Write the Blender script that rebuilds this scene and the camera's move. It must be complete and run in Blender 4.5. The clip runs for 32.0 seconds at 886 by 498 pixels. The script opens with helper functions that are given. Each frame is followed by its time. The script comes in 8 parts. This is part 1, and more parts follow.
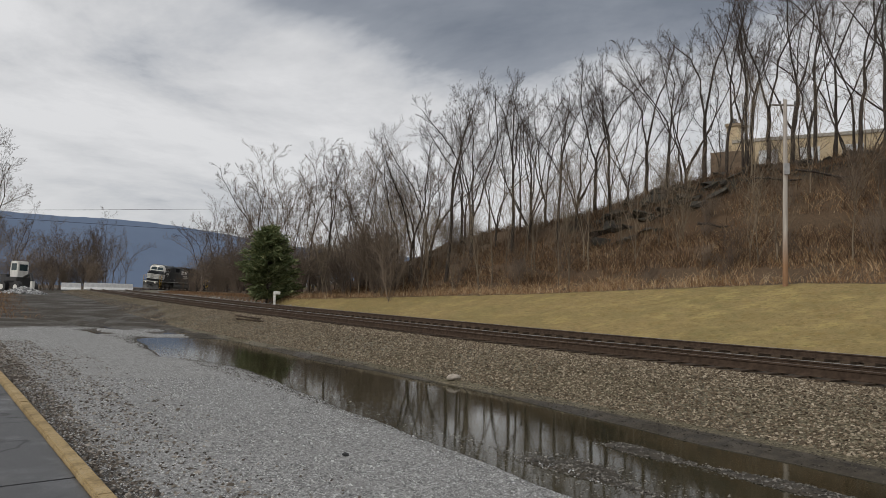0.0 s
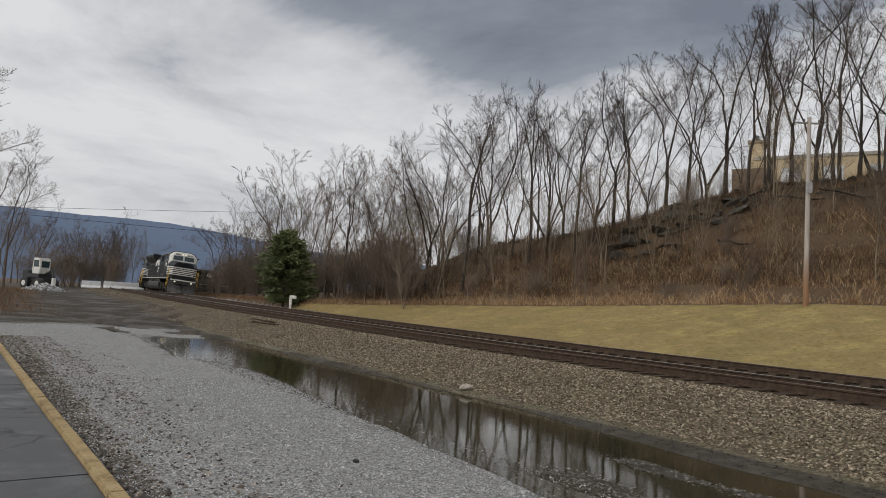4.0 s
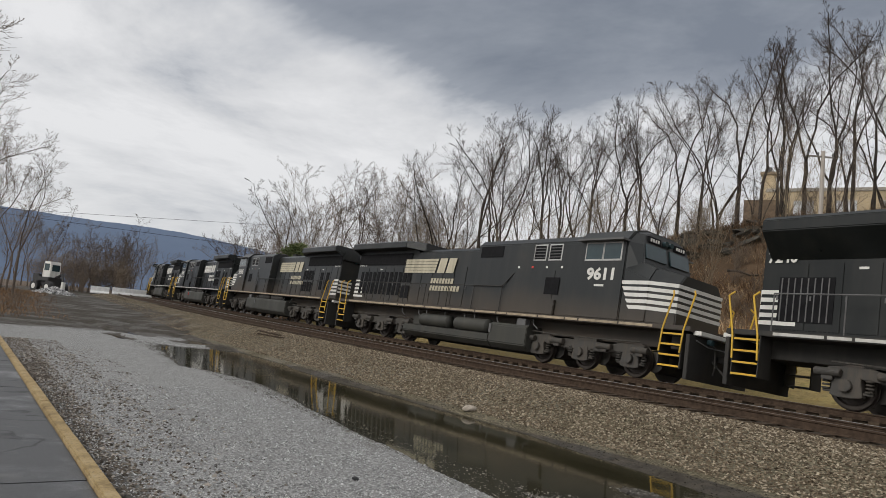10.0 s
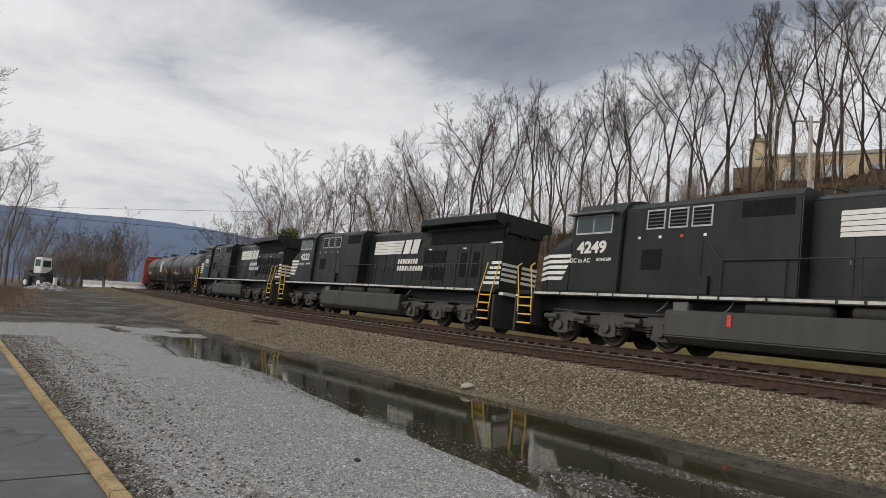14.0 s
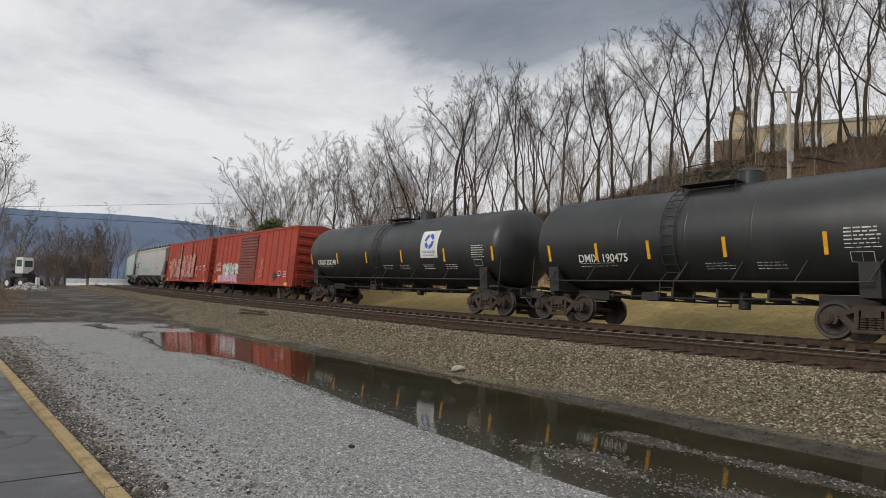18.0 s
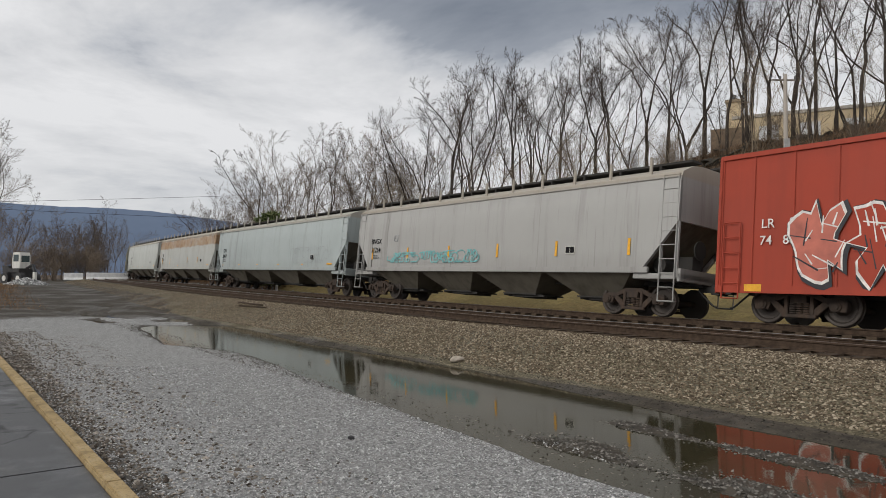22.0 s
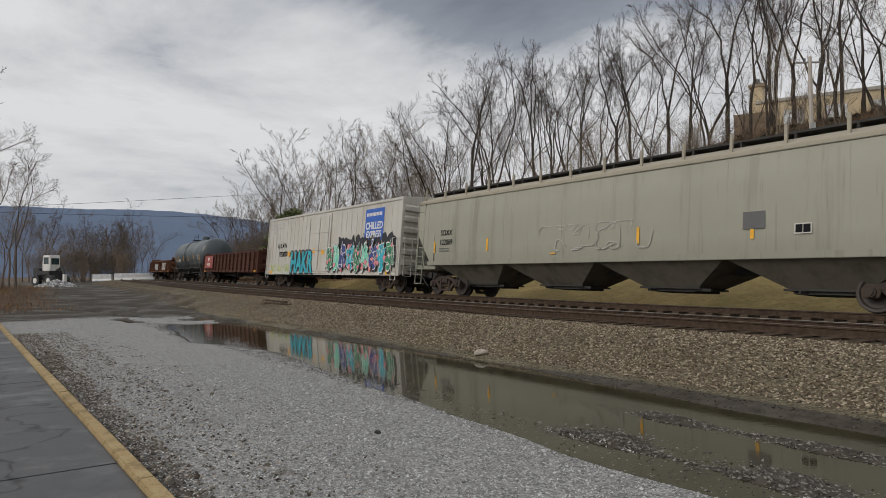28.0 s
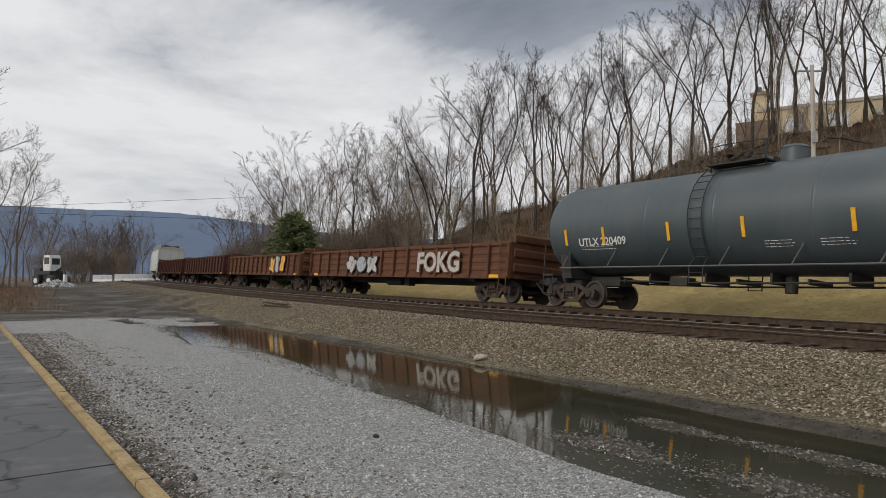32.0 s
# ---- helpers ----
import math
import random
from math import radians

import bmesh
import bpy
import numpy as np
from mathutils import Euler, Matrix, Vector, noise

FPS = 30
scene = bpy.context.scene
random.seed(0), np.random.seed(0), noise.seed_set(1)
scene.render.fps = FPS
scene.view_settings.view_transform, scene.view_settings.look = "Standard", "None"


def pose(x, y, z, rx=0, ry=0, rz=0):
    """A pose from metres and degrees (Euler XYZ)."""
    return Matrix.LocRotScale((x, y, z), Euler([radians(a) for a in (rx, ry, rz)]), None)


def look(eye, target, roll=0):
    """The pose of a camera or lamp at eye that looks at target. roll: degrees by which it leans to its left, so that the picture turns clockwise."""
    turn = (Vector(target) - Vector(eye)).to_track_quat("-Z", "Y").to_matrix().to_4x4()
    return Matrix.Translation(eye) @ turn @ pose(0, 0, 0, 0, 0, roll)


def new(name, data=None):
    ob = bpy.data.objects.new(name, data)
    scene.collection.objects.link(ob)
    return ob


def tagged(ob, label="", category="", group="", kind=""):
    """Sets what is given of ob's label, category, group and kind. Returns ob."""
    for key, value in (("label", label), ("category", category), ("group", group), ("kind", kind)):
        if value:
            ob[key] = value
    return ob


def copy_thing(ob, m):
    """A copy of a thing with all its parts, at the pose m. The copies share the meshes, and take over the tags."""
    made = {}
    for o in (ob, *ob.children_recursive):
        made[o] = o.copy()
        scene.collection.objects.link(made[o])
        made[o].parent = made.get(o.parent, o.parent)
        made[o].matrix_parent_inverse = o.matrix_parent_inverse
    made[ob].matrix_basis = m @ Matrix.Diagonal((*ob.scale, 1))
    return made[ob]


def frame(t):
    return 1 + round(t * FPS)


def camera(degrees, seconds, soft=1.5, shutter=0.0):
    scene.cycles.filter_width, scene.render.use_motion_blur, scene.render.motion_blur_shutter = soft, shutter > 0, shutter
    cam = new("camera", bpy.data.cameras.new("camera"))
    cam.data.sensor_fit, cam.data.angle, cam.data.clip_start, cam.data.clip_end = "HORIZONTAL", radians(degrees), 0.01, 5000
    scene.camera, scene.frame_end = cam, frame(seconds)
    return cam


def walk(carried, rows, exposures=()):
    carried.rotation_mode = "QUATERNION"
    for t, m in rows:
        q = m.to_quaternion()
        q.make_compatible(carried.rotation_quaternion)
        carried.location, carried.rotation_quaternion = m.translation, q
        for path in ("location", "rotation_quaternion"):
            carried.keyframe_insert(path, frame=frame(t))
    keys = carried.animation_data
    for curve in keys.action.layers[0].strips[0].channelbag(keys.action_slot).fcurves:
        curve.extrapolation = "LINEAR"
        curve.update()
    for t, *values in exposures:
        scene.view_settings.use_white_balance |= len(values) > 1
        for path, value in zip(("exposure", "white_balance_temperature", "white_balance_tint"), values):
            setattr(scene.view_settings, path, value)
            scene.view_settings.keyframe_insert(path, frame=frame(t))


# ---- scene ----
cam = camera(66, 32.0, soft=0.6)
EYE = 1.78
PATH = [
    (0, pose(0, 0, EYE, 94.00, -1.82, -0.13)),
    (0.5, pose(0, 0, EYE, 94.12, -1.78, -1.01)),
    (1, pose(0, 0, EYE, 94.47, -1.74, -0.99)),
    (1.5, pose(0, 0, EYE, 94.71, -2.09, -1.00)),
    (2, pose(0, 0, EYE, 93.54, -2.18, -0.63)),
    (2.5, pose(0, 0, EYE, 94.69, -1.97, 1.39)),
    (3, pose(0, 0, EYE, 94.66, -2.80, 2.30)),
    (3.5, pose(0, 0, EYE, 94.68, -3.23, 1.53)),
    (5.5, pose(0, 0, EYE, 95.01, -4.08, 1.05)),
    (6, pose(0, 0, EYE, 96.97, -4.87, 1.94)),
    (6.5, pose(0, 0, EYE, 97.63, -4.28, 0.80)),
    (7, pose(0, 0, EYE, 96.64, -4.13, 1.49)),
    (7.5, pose(0, 0, EYE, 96.00, -4.67, 1.69)),
    (8, pose(0, 0, EYE, 96.49, -4.97, 1.97)),
    (8.5, pose(0, 0, EYE, 96.59, -5.39, 1.98)),
    (9, pose(0, 0, EYE, 96.48, -5.48, 1.96)),
    (9.5, pose(0, 0, EYE, 96.44, -5.86, 1.88)),
    (10, pose(0, 0, EYE, 96.28, -5.89, 1.65)),
    (10.5, pose(0, 0, EYE, 96.22, -5.94, 1.77)),
    (11, pose(0, 0, EYE, 96.18, -6.15, 1.95)),
    (11.5, pose(0, 0, EYE, 95.89, -6.06, 1.94)),
    (12, pose(0, 0, EYE, 95.64, -5.75, 2.07)),
    (12.5, pose(0, 0, EYE, 95.59, -5.53, 1.80)),
    (13, pose(0, 0, EYE, 95.44, -4.88, 1.66)),
    (13.5, pose(0, 0, EYE, 95.17, -4.41, 1.46)),
    (14, pose(0, 0, EYE, 94.61, -3.54, 1.24)),
    (14.5, pose(0, 0, EYE, 94.36, -2.84, 0.94)),
    (16.5, pose(0, 0, EYE, 93.76, -1.61, 0.53)),
    (17, pose(0, 0, EYE, 93.49, -1.20, 0.37)),
    (17.5, pose(0, 0, EYE, 93.37, -1.13, 0.22)),
    (18, pose(0, 0, EYE, 93.29, -1.19, 0.20)),
    (18.5, pose(0, 0, EYE, 93.16, -1.18, 0.31)),
    (19, pose(0, 0, EYE, 93.05, -1.09, 0.20)),
    (19.5, pose(0, 0, EYE, 92.96, -0.98, 0.11)),
    (20, pose(0, 0, EYE, 92.87, -0.94, 0.16)),
    (20.5, pose(0, 0, EYE, 92.79, -0.80, 0.22)),
    (21, pose(0, 0, EYE, 92.74, -0.63, 0.05)),
    (21.5, pose(0, 0, EYE, 92.67, -0.72, 0.02)),
    (22, pose(0, 0, EYE, 92.55, -0.67, 0.02)),
    (22.5, pose(0, 0, EYE, 92.43, -0.80, 0.09)),
    (23, pose(0, 0, EYE, 92.33, -0.75, 0.16)),
    (23.5, pose(0, 0, EYE, 92.30, -0.68, 0.16)),
    (24, pose(0, 0, EYE, 92.31, -0.52, 0.16)),
    (24.5, pose(0, 0, EYE, 92.31, -0.30, 0.11)),
    (26.5, pose(0, 0, EYE, 92.22, -0.17, 0.71)),
    (27, pose(0, 0, EYE, 92.08, 0.55, 1.60)),
    (27.5, pose(0, 0, EYE, 92.04, 0.32, 1.67)),
    (28, pose(0, 0, EYE, 92.02, 0.54, 1.90)),
    (28.5, pose(0, 0, EYE, 92.08, 0.09, 1.75)),
    (29, pose(0, 0, EYE, 91.94, -0.32, 1.81)),
    (29.5, pose(0, 0, EYE, 91.85, -0.30, 1.77)),
    (30, pose(0, 0, EYE, 91.89, -0.37, 1.70)),
    (30.5, pose(0, 0, EYE, 91.92, -0.31, 1.70)),
    (31, pose(0, 0, EYE, 92.04, -0.11, 1.84)),
    (31.5, pose(0, 0, EYE, 92.21, -0.02, 1.88)),
    (32, pose(0, 0, EYE, 92.39, -0.10, 1.93)),
]
walk(cam, PATH, exposures=[(0, -0.07), (6, -0.08), (9, 0.07), (20, 0.08), (24, -0.03), (27, -0.13), (29, -0.01), (32, 0.07)])

# ---- world and light ----
world = bpy.data.worlds.new("sky")
scene.world = world
world.use_nodes = True
wn, wl = world.node_tree.nodes, world.node_tree.links
wn.clear()


def wnode(kind, **kw):
    n = wn.new(kind)
    for key, value in kw.items():
        if key == "op":
            n.operation = value
        elif isinstance(key, str) and key.startswith("i"):
            n.inputs[int(key[1:])].default_value = value
    return n


def build_sky():
    out = wn.new("ShaderNodeOutputWorld")
    back = wn.new("ShaderNodeBackground")
    sky = wn.new("ShaderNodeTexSky")
    sky.sky_type = "NISHITA"
    sky.sun_disc = False
    sky.sun_elevation = radians(32)
    sky.sun_rotation = radians(-123)
    dim = wn.new("ShaderNodeVectorMath")
    dim.operation = "SCALE"
    dim.inputs[3].default_value = 0.07
    wl.new(sky.outputs[0], dim.inputs[0])
    co = wn.new("ShaderNodeTexCoord")
    sep = wn.new("ShaderNodeSeparateXYZ")
    wl.new(co.outputs["Generated"], sep.inputs[0])
    # flat cloud deck: direction over height
    up = wnode("ShaderNodeMath", op="MAXIMUM", i1=0.0)
    wl.new(sep.outputs[2], up.inputs[0])
    lift = wnode("ShaderNodeMath", op="ADD", i1=0.16)
    wl.new(up.outputs[0], lift.inputs[0])
    deck = wn.new("ShaderNodeVectorMath")
    deck.operation = "DIVIDE"
    comb = wn.new("ShaderNodeCombineXYZ")
    for k in range(3):
        wl.new(lift.outputs[0], comb.inputs[k])
    wl.new(co.outputs["Generated"], deck.inputs[0])
    wl.new(comb.outputs[0], deck.inputs[1])
    big = wn.new("ShaderNodeTexNoise")
    big.inputs["Scale"].default_value = 0.75
    big.inputs["Detail"].default_value = 7
    big.inputs["Roughness"].default_value = 0.62
    big.inputs["Distortion"].default_value = 0.35
    wl.new(deck.outputs[0], big.inputs["Vector"])
    # a front of heavy cloud ahead, high over the valley, thinner to both sides and behind
    def m2(op, p, q, clampit=False):
        n = wn.new("ShaderNodeMath")
        n.operation, n.use_clamp = op, clampit
        for k, v in ((0, p), (1, q)):
            if isinstance(v, (int, float)):
                n.inputs[k].default_value = v
            else:
                wl.new(v, n.inputs[k])
        return n.outputs[0]

    x, y, z = sep.outputs
    high = m2("MULTIPLY", m2("SUBTRACT", z, 0.335), 3.2)
    side = m2("SUBTRACT", x, 0.13)
    side = m2("MULTIPLY", m2("MULTIPLY", side, side), 1.2)
    behind = m2("MULTIPLY", m2("MAXIMUM", m2("MULTIPLY", y, -1.0), 0.0), 0.3)
    over = m2("MULTIPLY", m2("MAXIMUM", m2("SUBTRACT", z, 0.5), 0.0), 0.7)
    dark = m2("MINIMUM", m2("SUBTRACT", high, side), 0.10)
    dark = m2("MAXIMUM", dark, -0.10)
    dark = m2("SUBTRACT", m2("SUBTRACT", dark, behind), over)
    add = wnode("ShaderNodeMath", op="ADD")
    wl.new(big.outputs[0], add.inputs[0])
    wl.new(dark, add.inputs[1])
    ramp = wn.new("ShaderNodeValToRGB")
    els = ramp.color_ramp.elements
    els[0].position, els[0].color = 0.36, (0.80, 0.80, 0.81, 1)
    els[1].position, els[1].color = 0.76, (0.20, 0.225, 0.27, 1)
    for p, col in ((0.46, (0.67, 0.675, 0.69, 1)), (0.53, (0.54, 0.555, 0.585, 1)), (0.61, (0.31, 0.335, 0.38, 1))):
        e = els.new(p)
        e.color = col
    wl.new(add.outputs[0], ramp.inputs[0])
    # the deck pales towards the horizon
    hz = wn.new("ShaderNodeMapRange")
    hz.inputs[1].default_value, hz.inputs[2].default_value = 0.02, 0.24
    hz.inputs[3].default_value, hz.inputs[4].default_value = 0.75, 0.0
    wl.new(sep.outputs[2], hz.inputs[0])
    pale = wn.new("ShaderNodeMix")
    pale.data_type = "RGBA"
    pale.inputs[7].default_value = (0.70, 0.705, 0.72, 1)
    wl.new(hz.outputs[0], pale.inputs[0])
    wl.new(ramp.outputs[0], pale.inputs[6])
    mix = wn.new("ShaderNodeMix")
    mix.data_type = "RGBA"
    mix.inputs[0].default_value = 0.93
    wl.new(dim.outputs[0], mix.inputs[6])
    wl.new(pale.outputs[2], mix.inputs[7])
    wl.new(mix.outputs[2], back.inputs[0])
    back.inputs[1].default_value = 1.0
    wl.new(back.outputs[0], out.inputs[0])


build_sky()
sun_data = bpy.data.lights.new("sun", "SUN")
sun_data.energy, sun_data.angle, sun_data.color = 1.5, radians(25), (1.0, 0.96, 0.9)
sun = new("sun", sun_data)
sun.matrix_world = look((0, 0, 100), (52, 34, 60))
scene.view_settings.exposure = 0.0

# ---- materials ----


class Mat:
    """A node material under construction."""

    def __init__(self, name, rough=0.8, metal=0.0):
        self.m = bpy.data.materials.new(name)
        self.m.use_nodes = True
        self.n, self.l = self.m.node_tree.nodes, self.m.node_tree.links
        self.b = self.n["Principled BSDF"]
        self.b.inputs["Roughness"].default_value = rough
        self.b.inputs["Metallic"].default_value = metal
        if rough >= 0.8:
            self.b.inputs["Specular IOR Level"].default_value = 0.15
        self.co = self.n.new("ShaderNodeTexCoord")

    def noise(self, scale, detail=4, rough=0.55, stretch=None, space="Object"):
        t = self.n.new("ShaderNodeTexNoise")
        t.inputs["Scale"].default_value, t.inputs["Detail"].default_value = scale, detail
        t.inputs["Roughness"].default_value = rough
        src = self.co.outputs[space]
        if stretch:
            mp = self.n.new("ShaderNodeMapping")
            mp.inputs["Scale"].default_value = stretch
            self.l.new(src, mp.inputs[0])
            src = mp.outputs[0]
        self.l.new(src, t.inputs["Vector"])
        return t.outputs[0]

    def voronoi(self, scale, out=0):
        t = self.n.new("ShaderNodeTexVoronoi")
        t.inputs["Scale"].default_value = scale
        self.l.new(self.co.outputs["Object"], t.inputs["Vector"])
        return t.outputs[out]

    def ramp(self, value, *stops):
        r = self.n.new("ShaderNodeValToRGB")
        els = r.color_ramp.elements
        for i, (p, c) in enumerate(stops):
            e = els[i] if i < 2 else els.new(p)
            e.position, e.color = p, (*c, 1) if len(c) == 3 else c
        self.l.new(value, r.inputs[0])
        return r.outputs[0]

    def grey(self, value, a, b, lo=0.0, hi=1.0):
        r = self.n.new("ShaderNodeMapRange")
        r.inputs[1].default_value, r.inputs[2].default_value = a, b
        r.inputs[3].default_value, r.inputs[4].default_value = lo, hi
        self.l.new(value, r.inputs[0])
        return r.outputs[0]

    def mix(self, fac, a, b, kind="MIX"):
        m = self.n.new("ShaderNodeMix")
        m.data_type, m.blend_type = "RGBA", kind
        for k, v in ((0, fac), (6, a), (7, b)):
            if isinstance(v, (int, float)):
                m.inputs[k].default_value = v
            elif isinstance(v, tuple):
                m.inputs[k].default_value = (*v, 1)
            else:
                self.l.new(v, m.inputs[k])
        return m.outputs[2]

    def attr(self, name):
        a = self.n.new("ShaderNodeAttribute")
        a.attribute_name = name
        return a.outputs[0]

    def split(self, colour):
        s = self.n.new("ShaderNodeSeparateColor")
        self.l.new(colour, s.inputs[0])
        return s.outputs

    def math(self, op, a, b=0.0):
        m = self.n.new("ShaderNodeMath")
        m.operation = op
        for k, v in ((0, a), (1, b)):
            if isinstance(v, (int, float)):
                m.inputs[k].default_value = v
            else:
                self.l.new(v, m.inputs[k])
        return m.outputs[0]

    def random(self):
        return self.n.new("ShaderNodeObjectInfo").outputs["Random"]

    def island(self):
        return self.n.new("ShaderNodeNewGeometry").outputs["Random Per Island"]

    def colour(self, c):
        if isinstance(c, tuple):
            self.b.inputs["Base Color"].default_value = (*c, 1)
        else:
            self.l.new(c, self.b.inputs["Base Color"])
        return self

    def rough(self, v):
        self.l.new(v, self.b.inputs["Roughness"])
        return self

    def bump(self, value, strength=0.3, dist=0.02):
        b = self.n.new("ShaderNodeBump")
        b.inputs["Strength"].default_value, b.inputs["Distance"].default_value = strength, dist
        self.l.new(value, b.inputs["Height"])
        self.l.new(b.outputs[0], self.b.inputs["Normal"])
        return self


def paint(name, c, rough=0.55, dirt=(0.07, 0.06, 0.05), amount=0.5, scale=1.2, streak=True, metal=0.0):
    """Weathered railway paint: run-down streaks, blotches and dust."""
    m = Mat(name, rough, metal)
    run = m.noise(scale * 2.2, 5, 0.6, (1.0, 1.0, 0.12) if streak else None)
    blot = m.noise(scale * 0.6, 4)
    fine = m.noise(60, 2)
    col = m.mix(m.grey(run, 0.45, 0.78, 0, amount), c, dirt)
    pale = tuple(min(1, v * 1.25 + 0.012) for v in c)
    col = m.mix(m.grey(blot, 0.45, 0.75, 0, 0.45), col, pale)
    col = m.mix(m.grey(fine, 0.3, 0.8, 0, 0.10), col, dirt)
    m.colour(col)
    m.rough(m.grey(blot, 0.3, 0.7, rough - 0.1, rough + 0.18))
    m.bump(blot, 0.05, 0.01)
    return m.m


def plain(name, c, rough=0.6, metal=0.0, var=0.25, scale=6.0):
    m = Mat(name, rough, metal)
    n = m.noise(scale, 4)
    m.colour(m.mix(m.grey(n, 0.3, 0.7), tuple(v * (1 - var) for v in c), tuple(min(1, v * (1 + var)) for v in c)))
    return m.m


def ground_material():
    m = Mat("ground", 0.95)
    m.b.inputs["Specular IOR Level"].default_value = 0.22
    zone = m.split(m.attr("zone"))
    grass, litter, mud = zone[0], zone[1], zone[2]
    bed, oily, crest_dark = m.split(m.attr("bed"))[:3]
    gravel = m.ramp(m.voronoi(38, 1), (0.1, (0.075, 0.074, 0.072)), (0.5, (0.42, 0.42, 0.41)), (0.9, (0.72, 0.72, 0.70)))
    gravel = m.mix(0.3, gravel, m.ramp(m.noise(160, 2), (0.3, (0.10, 0.10, 0.10)), (0.75, (0.46, 0.455, 0.44))))
    big = m.noise(0.35, 5, 0.6)
    gravel = m.mix(m.grey(m.voronoi(90, 0), 0.36, 0.5, 0.0, 0.6), gravel, (0.055, 0.054, 0.052))
    gravel = m.mix(m.grey(m.noise(1.1, 6, 0.7), 0.52, 0.66, 0.0, 0.25), gravel, (0.31, 0.305, 0.295))
    gravel = m.mix(m.grey(big, 0.4, 0.7, 0.0, 0.35), gravel, (0.25, 0.25, 0.246))
    gravel = m.mix(m.grey(m.noise(2.2, 6, 0.7), 0.48, 0.68, 0.0, 0.35), gravel, (0.16, 0.16, 0.157))
    dead = m.ramp(m.noise(26, 5, 0.75), (0.25, (0.14, 0.10, 0.04)), (0.8, (0.41, 0.31, 0.14)))
    patch = m.noise(0.22, 5, 0.6)
    dead = m.mix(m.grey(patch, 0.42, 0.66, 0.0, 0.65), dead, (0.18, 0.15, 0.06))
    dead = m.mix(m.grey(m.noise(1.6, 5, 0.65), 0.48, 0.7, 0, 0.7), dead, (0.20, 0.135, 0.045))
    dead = m.mix(m.grey(m.noise(0.7, 5, 0.7), 0.5, 0.68, 0, 0.6), dead, (0.40, 0.315, 0.12))
    dead = m.mix(m.grey(m.noise(5.5, 5, 0.7), 0.52, 0.66, 0, 0.65), dead, (0.115, 0.085, 0.032))
    dead = m.mix(m.grey(m.noise(2.6, 5, 0.7), 0.55, 0.68, 0, 0.6), dead, (0.13, 0.125, 0.045))
    dead = m.mix(m.grey(m.noise(13, 4, 0.75), 0.56, 0.68, 0, 0.6), dead, (0.10, 0.072, 0.03))
    leaf = m.ramp(m.noise(9, 6, 0.7), (0.25, (0.030, 0.022, 0.015)), (0.55, (0.098, 0.066, 0.040)), (0.85, (0.24, 0.17, 0.105)))
    leaf = m.mix(m.grey(m.noise(0.3, 5), 0.4, 0.65, 0, 0.6), leaf, (0.115, 0.072, 0.042))
    # darker leaf tone, mixed in towards the top of the right-hand bank
    dark_leaf = m.ramp(m.noise(6, 6, 0.7), (0.3, (0.014, 0.012, 0.009)), (0.6, (0.045, 0.038, 0.026)), (0.85, (0.12, 0.098, 0.07)))
    leaf = m.mix(m.grey(m.math("ADD", crest_dark, m.math("SUBTRACT", m.noise(0.5, 5, 0.65), 0.5)), 0.3, 0.6), leaf, dark_leaf)
    dirt = m.ramp(m.noise(5, 6, 0.65), (0.3, (0.022, 0.019, 0.015)), (0.75, (0.085, 0.072, 0.055)))
    edge = m.noise(1.3, 5, 0.65)
    crush = m.ramp(m.voronoi(34, 1), (0.0, (0.028, 0.023, 0.014)), (0.5, (0.10, 0.084, 0.052)), (1.0, (0.26, 0.225, 0.155)))
    crush = m.mix(m.grey(m.voronoi(34, 0), 0.012, 0.04, 0.8, 0.0), crush, (0.03, 0.026, 0.022))
    crush = m.mix(m.grey(m.noise(0.4, 5), 0.4, 0.65, 0, 0.45), crush, (0.078, 0.067, 0.040))
    crush = m.mix(m.math("MULTIPLY", oily, 0.8), crush, (0.055, 0.041, 0.029))

    def soft(z, w=0.30):
        return m.grey(m.math("ADD", z, m.math("MULTIPLY", m.math("SUBTRACT", edge, 0.5), w * 2)), 0.42, 0.58)

    col = m.mix(soft(mud), gravel, dirt)
    col = m.mix(soft(bed, 0.1), col, crush)
    col = m.mix(soft(grass, 0.12), col, dead)
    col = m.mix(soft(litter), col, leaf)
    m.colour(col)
    wet = m.math("MULTIPLY", soft(mud), m.grey(m.noise(0.5, 4), 0.4, 0.6))
    m.rough(m.math("SUBTRACT", 0.95, m.math("MULTIPLY", wet, 0.4)))
    m.bump(m.noise(70, 3), 0.5, 0.02)
    return m.m


def stones(name, a, b, c):
    m = Mat(name, 0.9)
    r = m.island()
    col = m.ramp(r, (0.0, a), (0.6, b), (1.0, c))
    m.colour(m.mix(m.grey(m.noise(40, 3), 0.3, 0.7, 0, 0.3), col, tuple(v * 0.7 for v in a)))
    return m.m


def bark_material():
    m = Mat("bark", 0.92)
    n = m.noise(7, 5, 0.65, (1, 1, 0.25))
    base = m.ramp(n, (0.25, (0.020, 0.016, 0.014)), (0.8, (0.085, 0.070, 0.058)))
    m.colour(m.mix(m.math("MULTIPLY", m.random(), 0.5), base, (0.062, 0.05, 0.041)))
    m.bump(n, 0.6, 0.02)
    return m.m


def twig_material(name, a, b):
    m = Mat(name, 0.9)
    m.colour(m.mix(m.random(), a, b))
    return m.m


